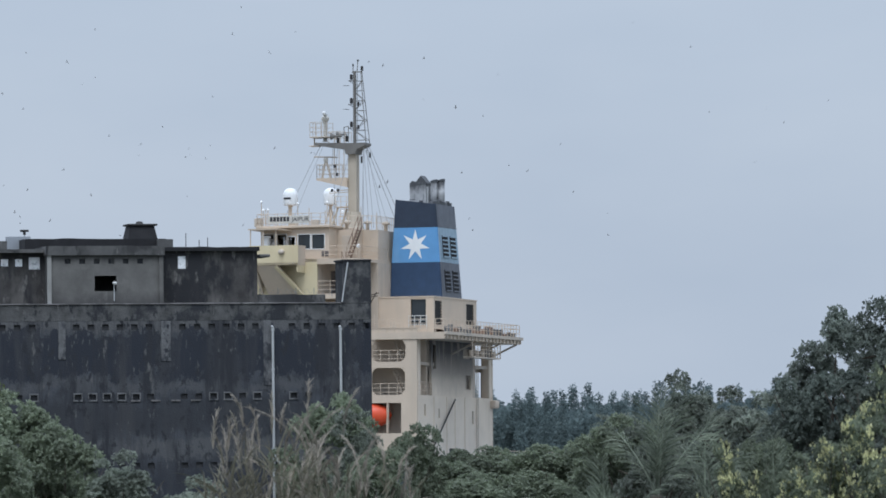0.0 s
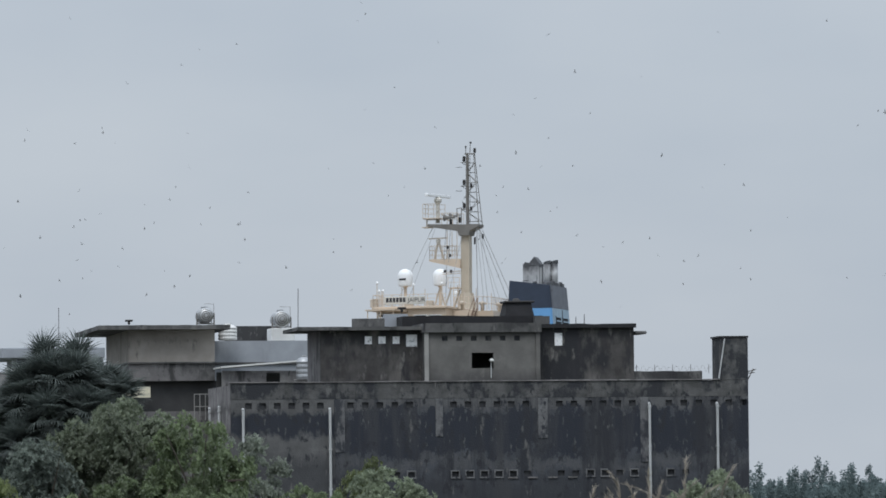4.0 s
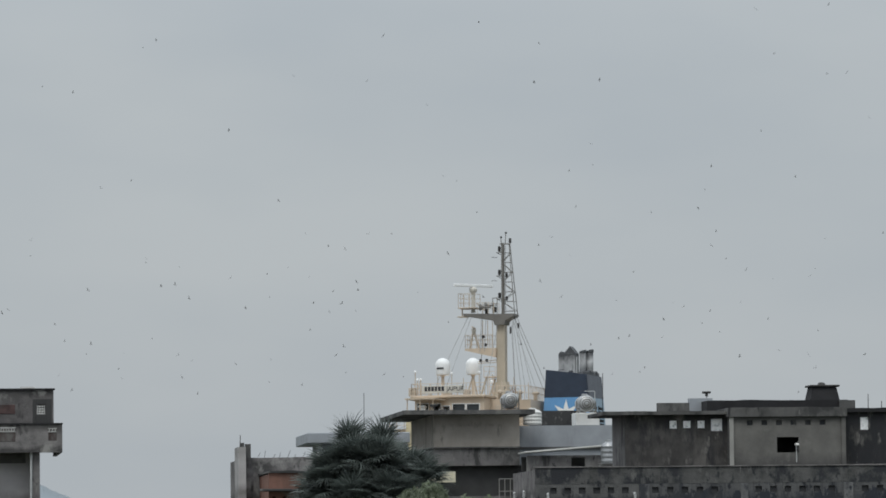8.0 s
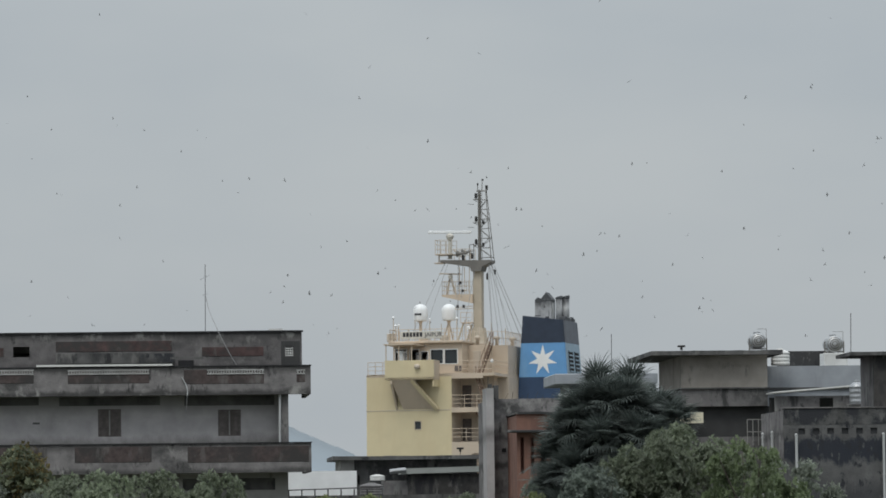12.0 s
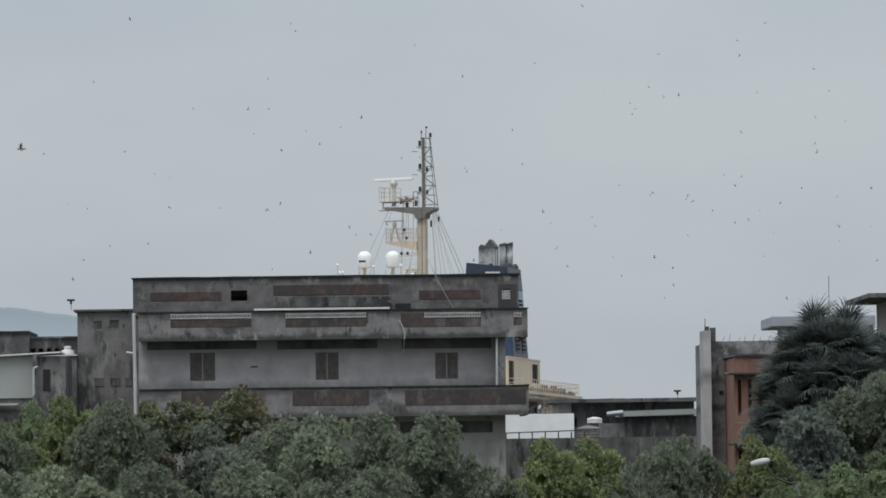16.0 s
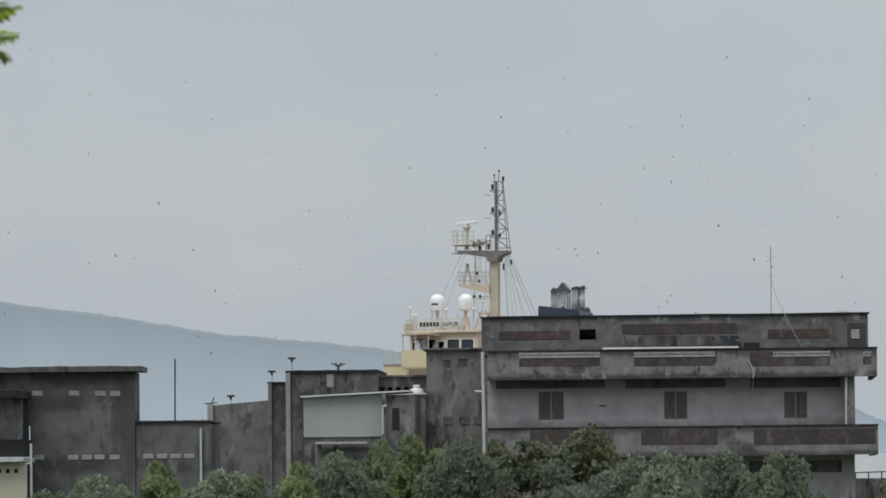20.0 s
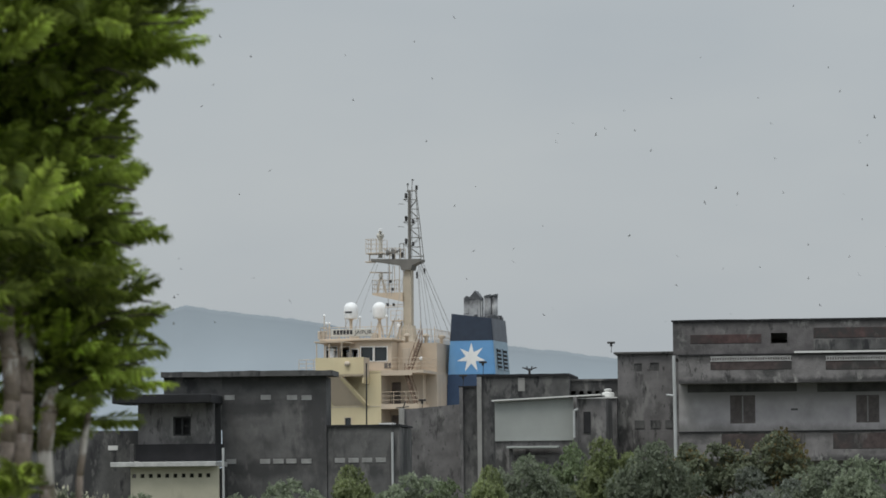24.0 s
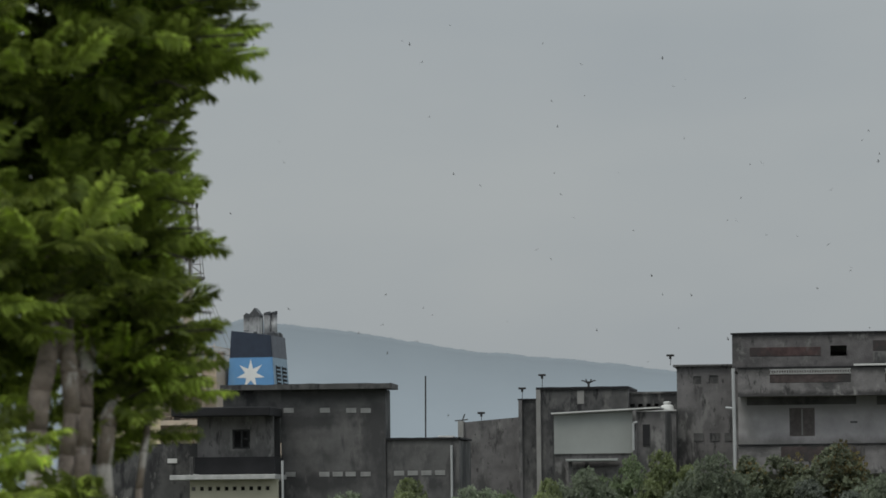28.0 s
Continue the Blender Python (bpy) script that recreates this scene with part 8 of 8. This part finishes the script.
def fan_mesh(name, rng, stalk, radius, blades, sag, material, wide=1.0):
    """A fan frond along +x: a thin stalk and narrow blades that spread from its end."""
    v = [(0, 0.02, 0), (0, -0.02, 0), (stalk, -0.012, 0.04), (stalk, 0.012, 0.04)]
    f = [(0, 1, 2, 3)]
    for k in range(blades):
        a = radians(-125 + 250 * (k + rng.uniform(-0.25, 0.25)) / (blades - 1))
        ln = radius * (0.72 + 0.28 * math.cos(a)) * rng.uniform(0.85, 1.1)
        d, n = Vector((math.cos(a), math.sin(a), 0.12 + 0.25 * abs(math.sin(a)))), Vector((-math.sin(a), math.cos(a), 0))
        i, root = len(v), Vector((stalk - 0.03, 0, 0.04))
        for u, w in ((0.0, 0.006), (0.4, 0.03), (0.75, 0.02), (1.0, 0.003)):
            p = root + d * (ln * u) - Vector((0, 0, sag * ln * u * u + (0.2 * ln * (u - 0.6) if u > 0.7 else 0)))
            v += [tuple(p + n * w * wide), tuple(p - n * w * wide)]
        f += [(i + 2 * j, i + 2 * j + 1, i + 2 * j + 3, i + 2 * j + 2) for j in range(3)]
    return raw_mesh(name, v, f, material)


def crown_of_fronds(parent, rng, meshes, top, n, lo, hi, name="frond", size=1.0):
    for k in range(n):
        o = new(name, meshes[k % len(meshes)])
        o.parent = parent
        tilt = lo + (hi - lo) * (k / max(1, n - 1)) ** 0.8 + rng.uniform(-8, 8)
        o.matrix_basis = Matrix.Translation(top) @ pose(0, 0, 0, 0, 0, k * 137.5 + rng.uniform(-15, 15)) @ pose(0, 0, 0, rng.uniform(-20, 20), -tilt, 0)
        s = size * rng.uniform(0.8, 1.15)
        o.scale = (s, s, s)


def build_palms():
    rng = np.random.default_rng(21)
    fr = [fan_mesh("frond", rng, 0.75, 0.85, 26, 0.25 + 0.12 * k, M["frond"]) for k in range(4)]
    fan = [fan_mesh("frond", rng, 0.45, 0.8, 16, 0.05 + 0.1 * k, M["frond"], 0.7) for k in range(4)]
    clump = [(5.15, 1.78, 186, 22, 1.05, 8), (5.54, 1.77, 188, 22, 1.05, 8), (5.2, 1.5, 184, 22, 0.9, -20), (5.5, 1.46, 184, 24, 0.9, -20), (5.35, 1.4, 184, 24, 0.9, -25), (5.0, 1.35, 184, 24, 0.9, -25), (5.62, 1.3, 185, 26, 0.9, -25), (5.85, 1.34, 186, 24, 0.85, -25),
             (5.65, 1.4, 187, 22, 0.8, -20), (4.8, 1.12, 186, 24, 0.85, -30), (4.9, 1.15, 184, 26, 0.9, -30), (4.7, 0.85, 185, 24, 0.85, -30), (5.2, 1.05, 183, 26, 0.9, -30), (6.0, 1.25, 185, 22, 0.8, -25), (4.66, 0.55, 184, 24, 0.8, -30),
             (4.9, 0.75, 183, 26, 0.9, -30), (4.72, 0.25, 183, 22, 0.8, -30), (5.6, 1.1, 183, 24, 0.9, -30)]
    for az, el, dist, n, size, lo in clump:
        a = radians(az)
        h = 7.4 + dist * math.tan(radians(el)) - 0.9 * size
        t = thing("palm_tree", "dark fan palm with spiky drooping fronds", "palm", "palms by the orange house", at=pose(dist * math.sin(a), dist * math.cos(a), 0))
        bm = bmesh.new()
        for k in range(8):
            rod(bm, (0.03 * k, 0, h * k / 8), (0.03 * (k + 1), 0, h * (k + 1) / 8), 0.2 - 0.008 * k, 0.19 - 0.008 * k, 8)
        part("trunk", bm, M["bark_dark"], t)
        crown_of_fronds(t, rng, fan if lo > 0 else fr, (0.24, 0, h), n if lo > 0 else 2 * n, lo, 82, size=size)
    nf = [frond_mesh("frond", rng, 2.7, 27, 0.74, 0.2 + 0.14 * k, M["frond_pale"], 0.035, 0.3, 0.034, 0.45, 2.4) for k in range(3)]
    for az, el, dist, n in ((16.38, 0.16, 125, 7), (15.75, -0.8, 118, 8), (16.95, -0.15, 134, 5), (17.75, -0.4, 136, 4), (3.22, -0.25, 150, 7)):
        a = radians(az)
        h = 7.4 + dist * math.tan(radians(el)) - 2.55
        t = thing("nipa_palm", "stemless grey-green nipa palm with upright arching fronds", "palm", "nipa palms in the scrub", at=pose(dist * math.sin(a), dist * math.cos(a), 0))
        part("stem", rods([((0, 0, 0), (0, 0, h))], 0.16, 7), M["bark_dark"], t)
        crown_of_fronds(t, rng, nf, (0, 0, h), n, 42, 86)
    # tall reeds with dry plumes
    for az, el, dist, n in ((11.75, -0.18, 112, 60), (12.15, -0.16, 112, 70), (12.5, -0.26, 110, 60), (13.25, -0.42, 112, 44), (11.5, -0.42, 114, 44), (12.85, -0.42, 111, 44)):
        a = radians(az)
        h = 7.4 + dist * math.tan(radians(el))
        t = thing("reed_clump", "clump of tall brown-green reeds with dry plumes", "reeds", "reeds in the scrub", at=pose(dist * math.sin(a), dist * math.cos(a), 0))
        blades, plumes = ([], []), []

        def strip(to, p, d, ln, w, sag):
            v, f = to
            side = d.cross(Vector((rng.normal(), rng.normal(), 0.1))).normalized() * w
            i = len(v)
            for k in range(5):
                q = p + d * (ln * k / 4) - Vector((0, 0, sag * ln * (k / 4) ** 2))
                s = side * (1 - 0.22 * k)
                v += [tuple(q + s), tuple(q - s)]
            f += [(i + 2 * k, i + 2 * k + 1, i + 2 * k + 3, i + 2 * k + 2) for k in range(4)]

        for k in range(n):
            x, y, hh = rng.normal() * 0.5, rng.normal() * 0.6, h * (1 - 0.3 * abs(rng.normal()) ** 0.9)
            bx, by = rng.normal() * 0.3, rng.normal() * 0.3
            at = lambda z: Vector((x + bx * (z / h) ** 2, y + by * (z / h) ** 2, z))
            for j in range(12):
                z = hh * rng.uniform(0.35, 0.93)
                strip(blades, at(z), Vector((rng.normal(), rng.normal(), rng.uniform(1.4, 3.2))).normalized(), rng.uniform(0.6, 1.2), 0.024, rng.uniform(0.15, 0.6))
            if k % 4 == 0:
                lean = Vector((rng.normal() * 0.3, rng.normal() * 0.3, 0))
                long, plume = rng.uniform(0.8, 1.5), ([], [])
                for j in range(60):
                    u = j / 60
                    p = at(hh) + lean * (long * u * u) + Vector((0, 0, long * (u - 0.22 * u * u)))
                    d = (lean * (0.3 + 1.3 * u) + Vector((0.16 * rng.normal(), 0.16 * rng.normal(), 1.0 - 0.45 * u))).normalized()
                    strip(plume, p, d, rng.uniform(0.2, 0.4) * (1.1 - 0.5 * u), 0.011, 0.25)
                plumes.append(plume)
        for name, (v, f), mat in [("blade_tuft", blades, M["reed"])] + [("plume", p, M["plume"]) for p in plumes]:
            o = new(name, raw_mesh(name, v, f, mat))
            o.parent = t
        bm = rods([((0.3 * k - 0.6, 0, 0), (0.36 * k - 0.72, 0.1, h * 0.8)) for k in range(5)], 0.02, 4)
        part("reed_stems", bm, M["reed"], t)


build_palms()


def build_far_wood():
    """The needle-leaved wood on the far bank, one mass of pointed crowns."""
    rng = np.random.default_rng(5)
    vs, fs, base = [], [], 0
    for k in range(150):
        az = 12.2 + 8.8 * (k + rng.uniform(-0.6, 0.6)) / 150
        d = rng.uniform(668, 720)
        h = (7.4 + d * math.tan(radians(0.14 + 0.05 * math.sin(az * 5)))) * rng.uniform(0.78, 1.16)
        x, y = d * math.sin(radians(az)), d * math.cos(radians(az))
        wide = rng.uniform(1.3, 2.3)
        cs = []
        for j in range(66):
            tier = 1 - ((j + rng.uniform(0, 1)) / 66) ** 0.85 * 0.92
            r = wide * (1.0 - tier) ** 0.6 * math.sqrt(rng.uniform(0.05, 1.0)) * (0.75 + 0.35 * math.sin(tier * 46 + k))
            a = rng.uniform(0, 6.28)
            cs.append((x + r * math.cos(a), y + r * math.sin(a), tier * h))
        v, f = leaf_cards(rng, cs, 0.34, 18, 0.36, droop=0.3, slim=0.3)
        vs.append(v)
        fs.append(f + base)
        base += len(v)
    for k in range(420):
        az, d = rng.uniform(12.2, 21.0), rng.uniform(690, 735)
        h = (7.4 + d * math.tan(radians(0.2))) * 0.8
        x, y = d * math.sin(radians(az)), d * math.cos(radians(az))
        cs = [(x + rng.normal() * 0.8, y + rng.normal() * 0.8, h * rng.uniform(0.05, 0.9)) for j in range(9)]
        v, f = leaf_cards(rng, cs, 0.7, 9, 0.7, droop=0.1, slim=0.5)
        vs.append(v)
        fs.append(f + base)
        base += len(v)
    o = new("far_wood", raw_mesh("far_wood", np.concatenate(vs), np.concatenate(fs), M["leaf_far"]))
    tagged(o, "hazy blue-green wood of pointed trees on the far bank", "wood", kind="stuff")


build_far_wood()


# ---- the near tree with feathery compound leaves ----
near_tree = thing("feathery_leaved_tree", "near tree with several bare stems and lush feathery compound leaves", "tree")


BOUGHS = []


def build_near_tree():
    rng = np.random.default_rng(77)
    D = 62.0
    P = lambda az, el, dy=0.0: Vector(((D + dy) * math.sin(radians(az)), (D + dy) * math.cos(radians(az)), 7.4 + (D + dy) * math.tan(radians(el))))
    # bearing and height of foot, bend and top; radius
    stems = [((-10.42, -6.6), (-10.27, 1.6), (-10.12, 3.7), 0.17), ((-10.1, -6.6), (-10.0, 1.8), (-9.95, 3.9), 0.12), ((-9.62, -6.6), (-9.82, 1.4), (-9.72, 3.6), 0.16), ((-9.35, -6.6), (-9.52, 1.2), (-9.3, 3.2), 0.12), ((-9.1, -6.6), (-9.18, 0.9), (-9.05, 2.4), 0.05)]
    for k, (a, b, c, r) in enumerate(stems):
        bm = bmesh.new()
        pa, pb, pc = P(*a, 0.3 * k - 2.0), P(*b, 0.3 * k - 1.6), P(*c, 0.3 * k + 0.6)
        pts = [pa.lerp(pb, t) for t in np.linspace(0, 1, 19)] + [pb.lerp(pc, t) for t in np.linspace(0.12, 1, 8)]
        f1, f2 = rng.uniform(0, 6.28, 2)
        pts = [q + Vector((0.055 * math.sin(1.5 * q.z + f1) + 0.03 * math.sin(3.7 * q.z + f2), 0.05 * math.sin(1.1 * q.z + f2), 0)) for q in pts]
        n = len(pts)
        rr = [r * (1.15 - 0.5 * j / n) * rng.uniform(0.9, 1.13) for j in range(n + 1)]
        for j in range(n - 1):
            rod(bm, pts[j], pts[j + 1], rr[j], rr[j + 1], 10)
        part("stem", bm, M["bark"], near_tree, smooth=True)

    def plume(length, arch, leaf, broad):
        m = frond_mesh("leaf", rng, length, 19, leaf, arch, M["leaf_near"], 0.006, 0.12, broad, 0.35)
        return np.array([tuple(v.co) for v in m.vertices]), np.array([tuple(p.vertices) for p in m.polygons]), m

    feathers = [plume(0.8, 0.22 + 0.14 * k, 0.21, 0.19) for k in range(3)]

    def spray(n, reach):
        """A flat tier of feathered leaves along a twig."""
        vs, fs, base = [], [], 0
        for k in range(n):
            v, f, _ = feathers[k % 3]
            u = k / (n - 1)
            turn = (1 if k % 2 else -1) * (78 - 60 * u) + rng.normal() * 9
            m = Matrix.Translation((reach * u, 0, 0.05 * rng.normal() - 0.12 * u * u)) @ pose(0, 0, 0, 0, 0, turn) @ pose(0, 0, 0, rng.uniform(-65, 65), rng.uniform(-45, 10), 0)
            a3 = np.array(m.to_3x3()) * rng.uniform(0.75, 1.15)
            vs.append(v @ a3.T + np.array(m.translation))
            fs.append(f + base)
            base += len(v)
        twig = rods([((-0.1, 0, 0), (reach * 0.5, 0, 0)), ((reach * 0.5, 0, 0), (reach, 0, -0.1))], 0.02, 5)
        vs.append(np.array([tuple(q.co) for q in twig.verts]))
        twig.verts.index_update()
        quads = [[q.index + base for q in f.verts] for f in twig.faces if len(f.verts) == 4]
        fs.append(np.array(quads))
        twig.free()
        return raw_mesh("leaf_spray", np.concatenate(vs), np.concatenate(fs), M["leaf_near"])

    sprays = [spray(5 + k % 3, 0.4 + 0.05 * k) for k in range(5)]
    edge = [(0.3, -9.4), (0.63, -9.2), (1.14, -9.0), (1.45, -8.7), (1.7, -8.3), (2.0, -8.02), (2.25, -8.1), (2.6, -8.12), (2.78, -8.36), (3.1, -8.42), (3.44, -8.28), (3.8, -8.5), (4.1, -8.48), (4.3, -8.4), (4.7, -8.5),
            (5.05, -8.4), (5.3, -7.95), (5.6, -7.6), (5.85, -7.5), (6.1, -7.65), (6.6, -8.0), (7.4, -8.2)]
    out_to = lambda el: np.interp(el, [e for e, _ in edge], [a for _, a in edge])
    # boughs towards the open side, each swaying with the sprays at its end
    for j in range(56):
        el = 1.3 + 5.8 * (j + rng.uniform(-0.3, 0.3)) / 56
        az = out_to(el) - (0.0 if j % 2 else 0.12) - abs(rng.normal()) * 0.06
        dy = rng.uniform(-2.0, 2.0)
        tip = P(az, el, dy)
        root = P(rng.uniform(-9.9, -9.3), el - rng.uniform(0.0, 0.5), dy * 0.3)
        run = tip - root
        bough = part("bough", rods([((0, 0, 0), run * 0.6 + Vector((0, 0, 0.1))), (run * 0.6 + Vector((0, 0, 0.1)), run * 0.9)], 0.014, 5), M["bark_dark"], near_tree)
        bough.location = root
        BOUGHS.append((bough, root, rng.uniform(0, 6.28), rng.uniform(0.5, 1.3)))
        for k in range(3):
            o = new("leaf_spray", sprays[(j + k) % 5])
            o.parent = bough
            s = rng.uniform(0.65, 0.95)
            back = run.normalized() * (-1.25 * s - 0.42 * k)
            o.matrix_basis = Matrix.Translation(run + back + Vector((0, rng.normal() * 0.12, rng.normal() * 0.05))) @ pose(0, 0, 0, rng.uniform(-30, 30), rng.uniform(-28, 22), rng.normal() * (16 if k == 0 else 50)) @ Matrix.Diagonal((s, s, s, 1))

    def open_air(el, az):
        """Where few leaves hang: between the bare stems."""
        return el < (3.25 if -10.3 < az < -9.65 else 2.75) and az < -9.25 and not (az < -10.5 and el > 1.7)

    # tiers of sprays in the crown
    made = 0
    while made < 190:
        el = rng.uniform(0.9, 7.4)
        az = out_to(el) - 1.1 - rng.uniform(0, 1) ** 0.9 * (11.3 + out_to(el))
        if open_air(el, az) and rng.uniform() > 0.09:
            continue
        hollow = 3.95 < el < 4.9 and az < -9.0
        dy = rng.uniform(1.0, 2.4) if hollow or open_air(el, az) or el < 2.4 and az < -9.0 else rng.uniform(-3.0, 1.6)
        o = new("leaf_spray", sprays[made % 5])
        o.parent = near_tree
        s = rng.uniform(0.75, 1.25)
        o.matrix_basis = Matrix.Translation(P(az, el, dy)) @ pose(0, 0, 0, rng.uniform(-30, 30), rng.uniform(-30, 20), rng.uniform(-180, 180)) @ Matrix.Diagonal((s, s, s, 1))
        made += 1
    for k in range(26):
        o = new("leaf_spray", sprays[k % 5])
        o.parent = near_tree
        o.matrix_basis = Matrix.Translation(P(rng.uniform(-11.3, -10.25), rng.uniform(2.5, 3.7), rng.uniform(-2.4, 0.5))) @ pose(0, 0, 0, rng.uniform(-16, 16), rng.uniform(-10, 18), rng.uniform(-180, 180))
    # low fans of leaves before the stems
    for k in range(9):
        o = new("leaf_spray", sprays[k % 5])
        o.parent = near_tree
        az = -10.3 - 0.8 * rng.uniform() if k < 7 else -9.7 + 0.5 * rng.uniform()
        o.matrix_basis = Matrix.Translation(P(az, rng.uniform(0.25, 1.15) if k < 7 else rng.uniform(0.3, 0.6), rng.uniform(-3.4, -2.4))) @ pose(0, 0, 0, rng.uniform(-16, 16), rng.uniform(-10, 18), rng.uniform(-180, 180))
    # the leaves behind, too many to count
    vs, fs, base = [], [], 0
    for j in range(1500):
        el = rng.uniform(0.2, 7.6)
        az = out_to(el) - 1.05 - rng.uniform(0, 1) ** 0.85 * (11.5 + out_to(el))
        if open_air(el, az) and rng.uniform() > 0.12:
            continue
        c = P(az, el, rng.uniform(0.9, 2.8))
        m = np.array((Matrix.Translation(c) @ pose(0, 0, 0, rng.uniform(-25, 25), rng.uniform(-15, 30), rng.uniform(-180, 180))).to_3x3() * rng.uniform(0.8, 1.35))
        v, f, _ = feathers[j % 3]
        vs.append(v @ m.T + np.array(c))
        fs.append(f + base)
        base += len(v)
    # the crown goes on above, unseen, added to shade the leaves below
    for j in range(330):
        c = P(-8.5 - 3.7 * rng.uniform(), rng.uniform(6.9, 10.0), rng.uniform(-4.0, 4.0))
        m = np.array((pose(0, 0, 0, rng.uniform(-25, 25), rng.uniform(-15, 30), rng.uniform(-180, 180))).to_3x3() * rng.uniform(1.0, 1.7))
        v, f, _ = feathers[j % 3]
        vs.append(v @ m.T + np.array(c))
        fs.append(f + base)
        base += len(v)
    o = new("inner_leaves", raw_mesh("inner_leaves", np.concatenate(vs), np.concatenate(fs), M["leaf_near"]))
    o.parent = near_tree
    tagged(o, kind="stuff")


build_near_tree()


# ---- birds ----
def bird_pattern(k):
    b = thing("bird", "small dark gliding bird", "bird", "birds over the roofs")
    part("body", lathe(bmesh.new(), (0, 0, 0), [(0.01, -0.2), (0.045, -0.12), (0.06, 0), (0.05, 0.1), (0.03, 0.17), (0.005, 0.22)], 7), M["bird"], b)
    b.children[0].matrix_basis = pose(0, 0, 0, 0, 90, 0)
    for s in (-1, 1):
        bm = bmesh.new()
        lift = (0.10, 0.2, 0.02)[k]
        v = [bm.verts.new(p) for p in ((0.06, 0.02 * s, 0.02), (-0.08, 0.02 * s, 0.02), (-0.1, 0.22 * s, 0.02 + lift), (0.06, 0.22 * s, 0.03 + lift), (-0.1, 0.46 * s, 0.02 + lift * 0.9), (-0.05, 0.46 * s, 0.03 + lift * 0.9))]
        for f in ((0, 1, 2, 3), (3, 2, 4, 5)):
            bm.faces.new([v[i] for i in f])
        g = bmesh.ops.extrude_face_region(bm, geom=bm.faces[:])
        bmesh.ops.translate(bm, verts=[q for q in g["geom"] if isinstance(q, bmesh.types.BMVert)], vec=(0, 0, 0.015))
        bmesh.ops.recalc_face_normals(bm, faces=bm.faces)
        part("wing", bm, M["bird"], b)
    part("tail", worn(boxes((-0.32, -0.17, -0.05, 0.05, -0.006, 0.006)), 0.003), M["bird"], b)
    return b


BIRDS = []


NEAR_BIRD = []


def build_birds():
    rng = np.random.default_rng(9)
    pats = [bird_pattern(k) for k in range(3)]
    near = copy_thing(pats[0], Matrix.Identity(4))
    near.scale = (0.34, 0.34, 0.34)
    NEAR_BIRD.append(near)
    for k in range(298):
        u = rng.uniform()
        az = rng.normal(6.5, 4.2) if u < 0.46 else rng.uniform(-10.5, 14.5)
        low = abs(rng.normal(0, 1.5)) if u < 0.7 else rng.uniform(0.3, 4.5)
        el = 2.0 + low
        d = rng.uniform(250, 520)
        c = Vector((d * math.sin(radians(az)), d * math.cos(radians(az)), 7.4 + d * math.tan(radians(el))))
        b = pats[k] if k < 3 else copy_thing(pats[k % 3], Matrix.Identity(4))
        s = rng.uniform(0.21, 0.4) * d / 360
        b.scale = (s, s, s)
        BIRDS.append((b, c, rng.uniform(9, 26), rng.uniform(0, 360), rng.choice((-1, 1)) * rng.uniform(11, 24), Vector((rng.normal(-0.5, 0.8), rng.normal(0, 0.6), rng.normal(0, 0.12)))))


build_birds()


# ---- what moves ----
def motions():
    walk(ship, [(t, pose(x, y, 18, 0, 0, 180 - psi) @ pose(0, 0, 0, 1.1, 0, 0) @ pose(0, 0, -18)) for t, x, y, psi in SHIP_ROWS])
    walk(radar, [(0.5 * k, pose(3.6, -0.5 + MAST_Y, 32.5, 0, 0, 107 - 180 * (0.5 * k - 24) / 1.263)) for k in range(57)])
    walk(radar2, [(0.5 * k, pose(3.6, -0.6 + MAST_Y, 28.86, 0, 0, 40 - 150 * 0.5 * k)) for k in range(57)])
    for b, c, r, a0, rate, drift in BIRDS:
        rows = []
        for k in range(11):
            t = 2.8 * k
            a = radians(a0 + rate * t)
            p = c + Vector((r * math.cos(a), r * math.sin(a), 1.2 * math.sin(2.1 * a))) + drift * (t - 14)
            rows.append((t, Matrix.Translation(p) @ pose(0, 0, 0, 0, 0, math.degrees(a) + (90 if rate > 0 else -90)) @ pose(0, 0, 0, (-1 if rate > 0 else 1) * (22 + 3 * (a0 % 13)), 0, 0)))
        walk(b, rows)
    # one bird that crosses the sky much nearer, straight and fast
    for b in NEAR_BIRD:
        walk(b, [(2.0 * k, pose(2.6 - 18.2 * (2.0 * k - 15.5), 100, 13.77, 0, 0, 180) @ pose(0, 0, 0, 25, 0, 0)) for k in range(15)])
    for b, at, phase, amount in BOUGHS:
        rows = []
        for k in range(21):
            t = 1.4 * k
            rows.append((t, pose(*at, 0, amount * math.sin(2.1 * t + phase), 1.2 * amount * math.sin(1.5 * t + 2 * phase))))
        walk(b, rows)


motions()
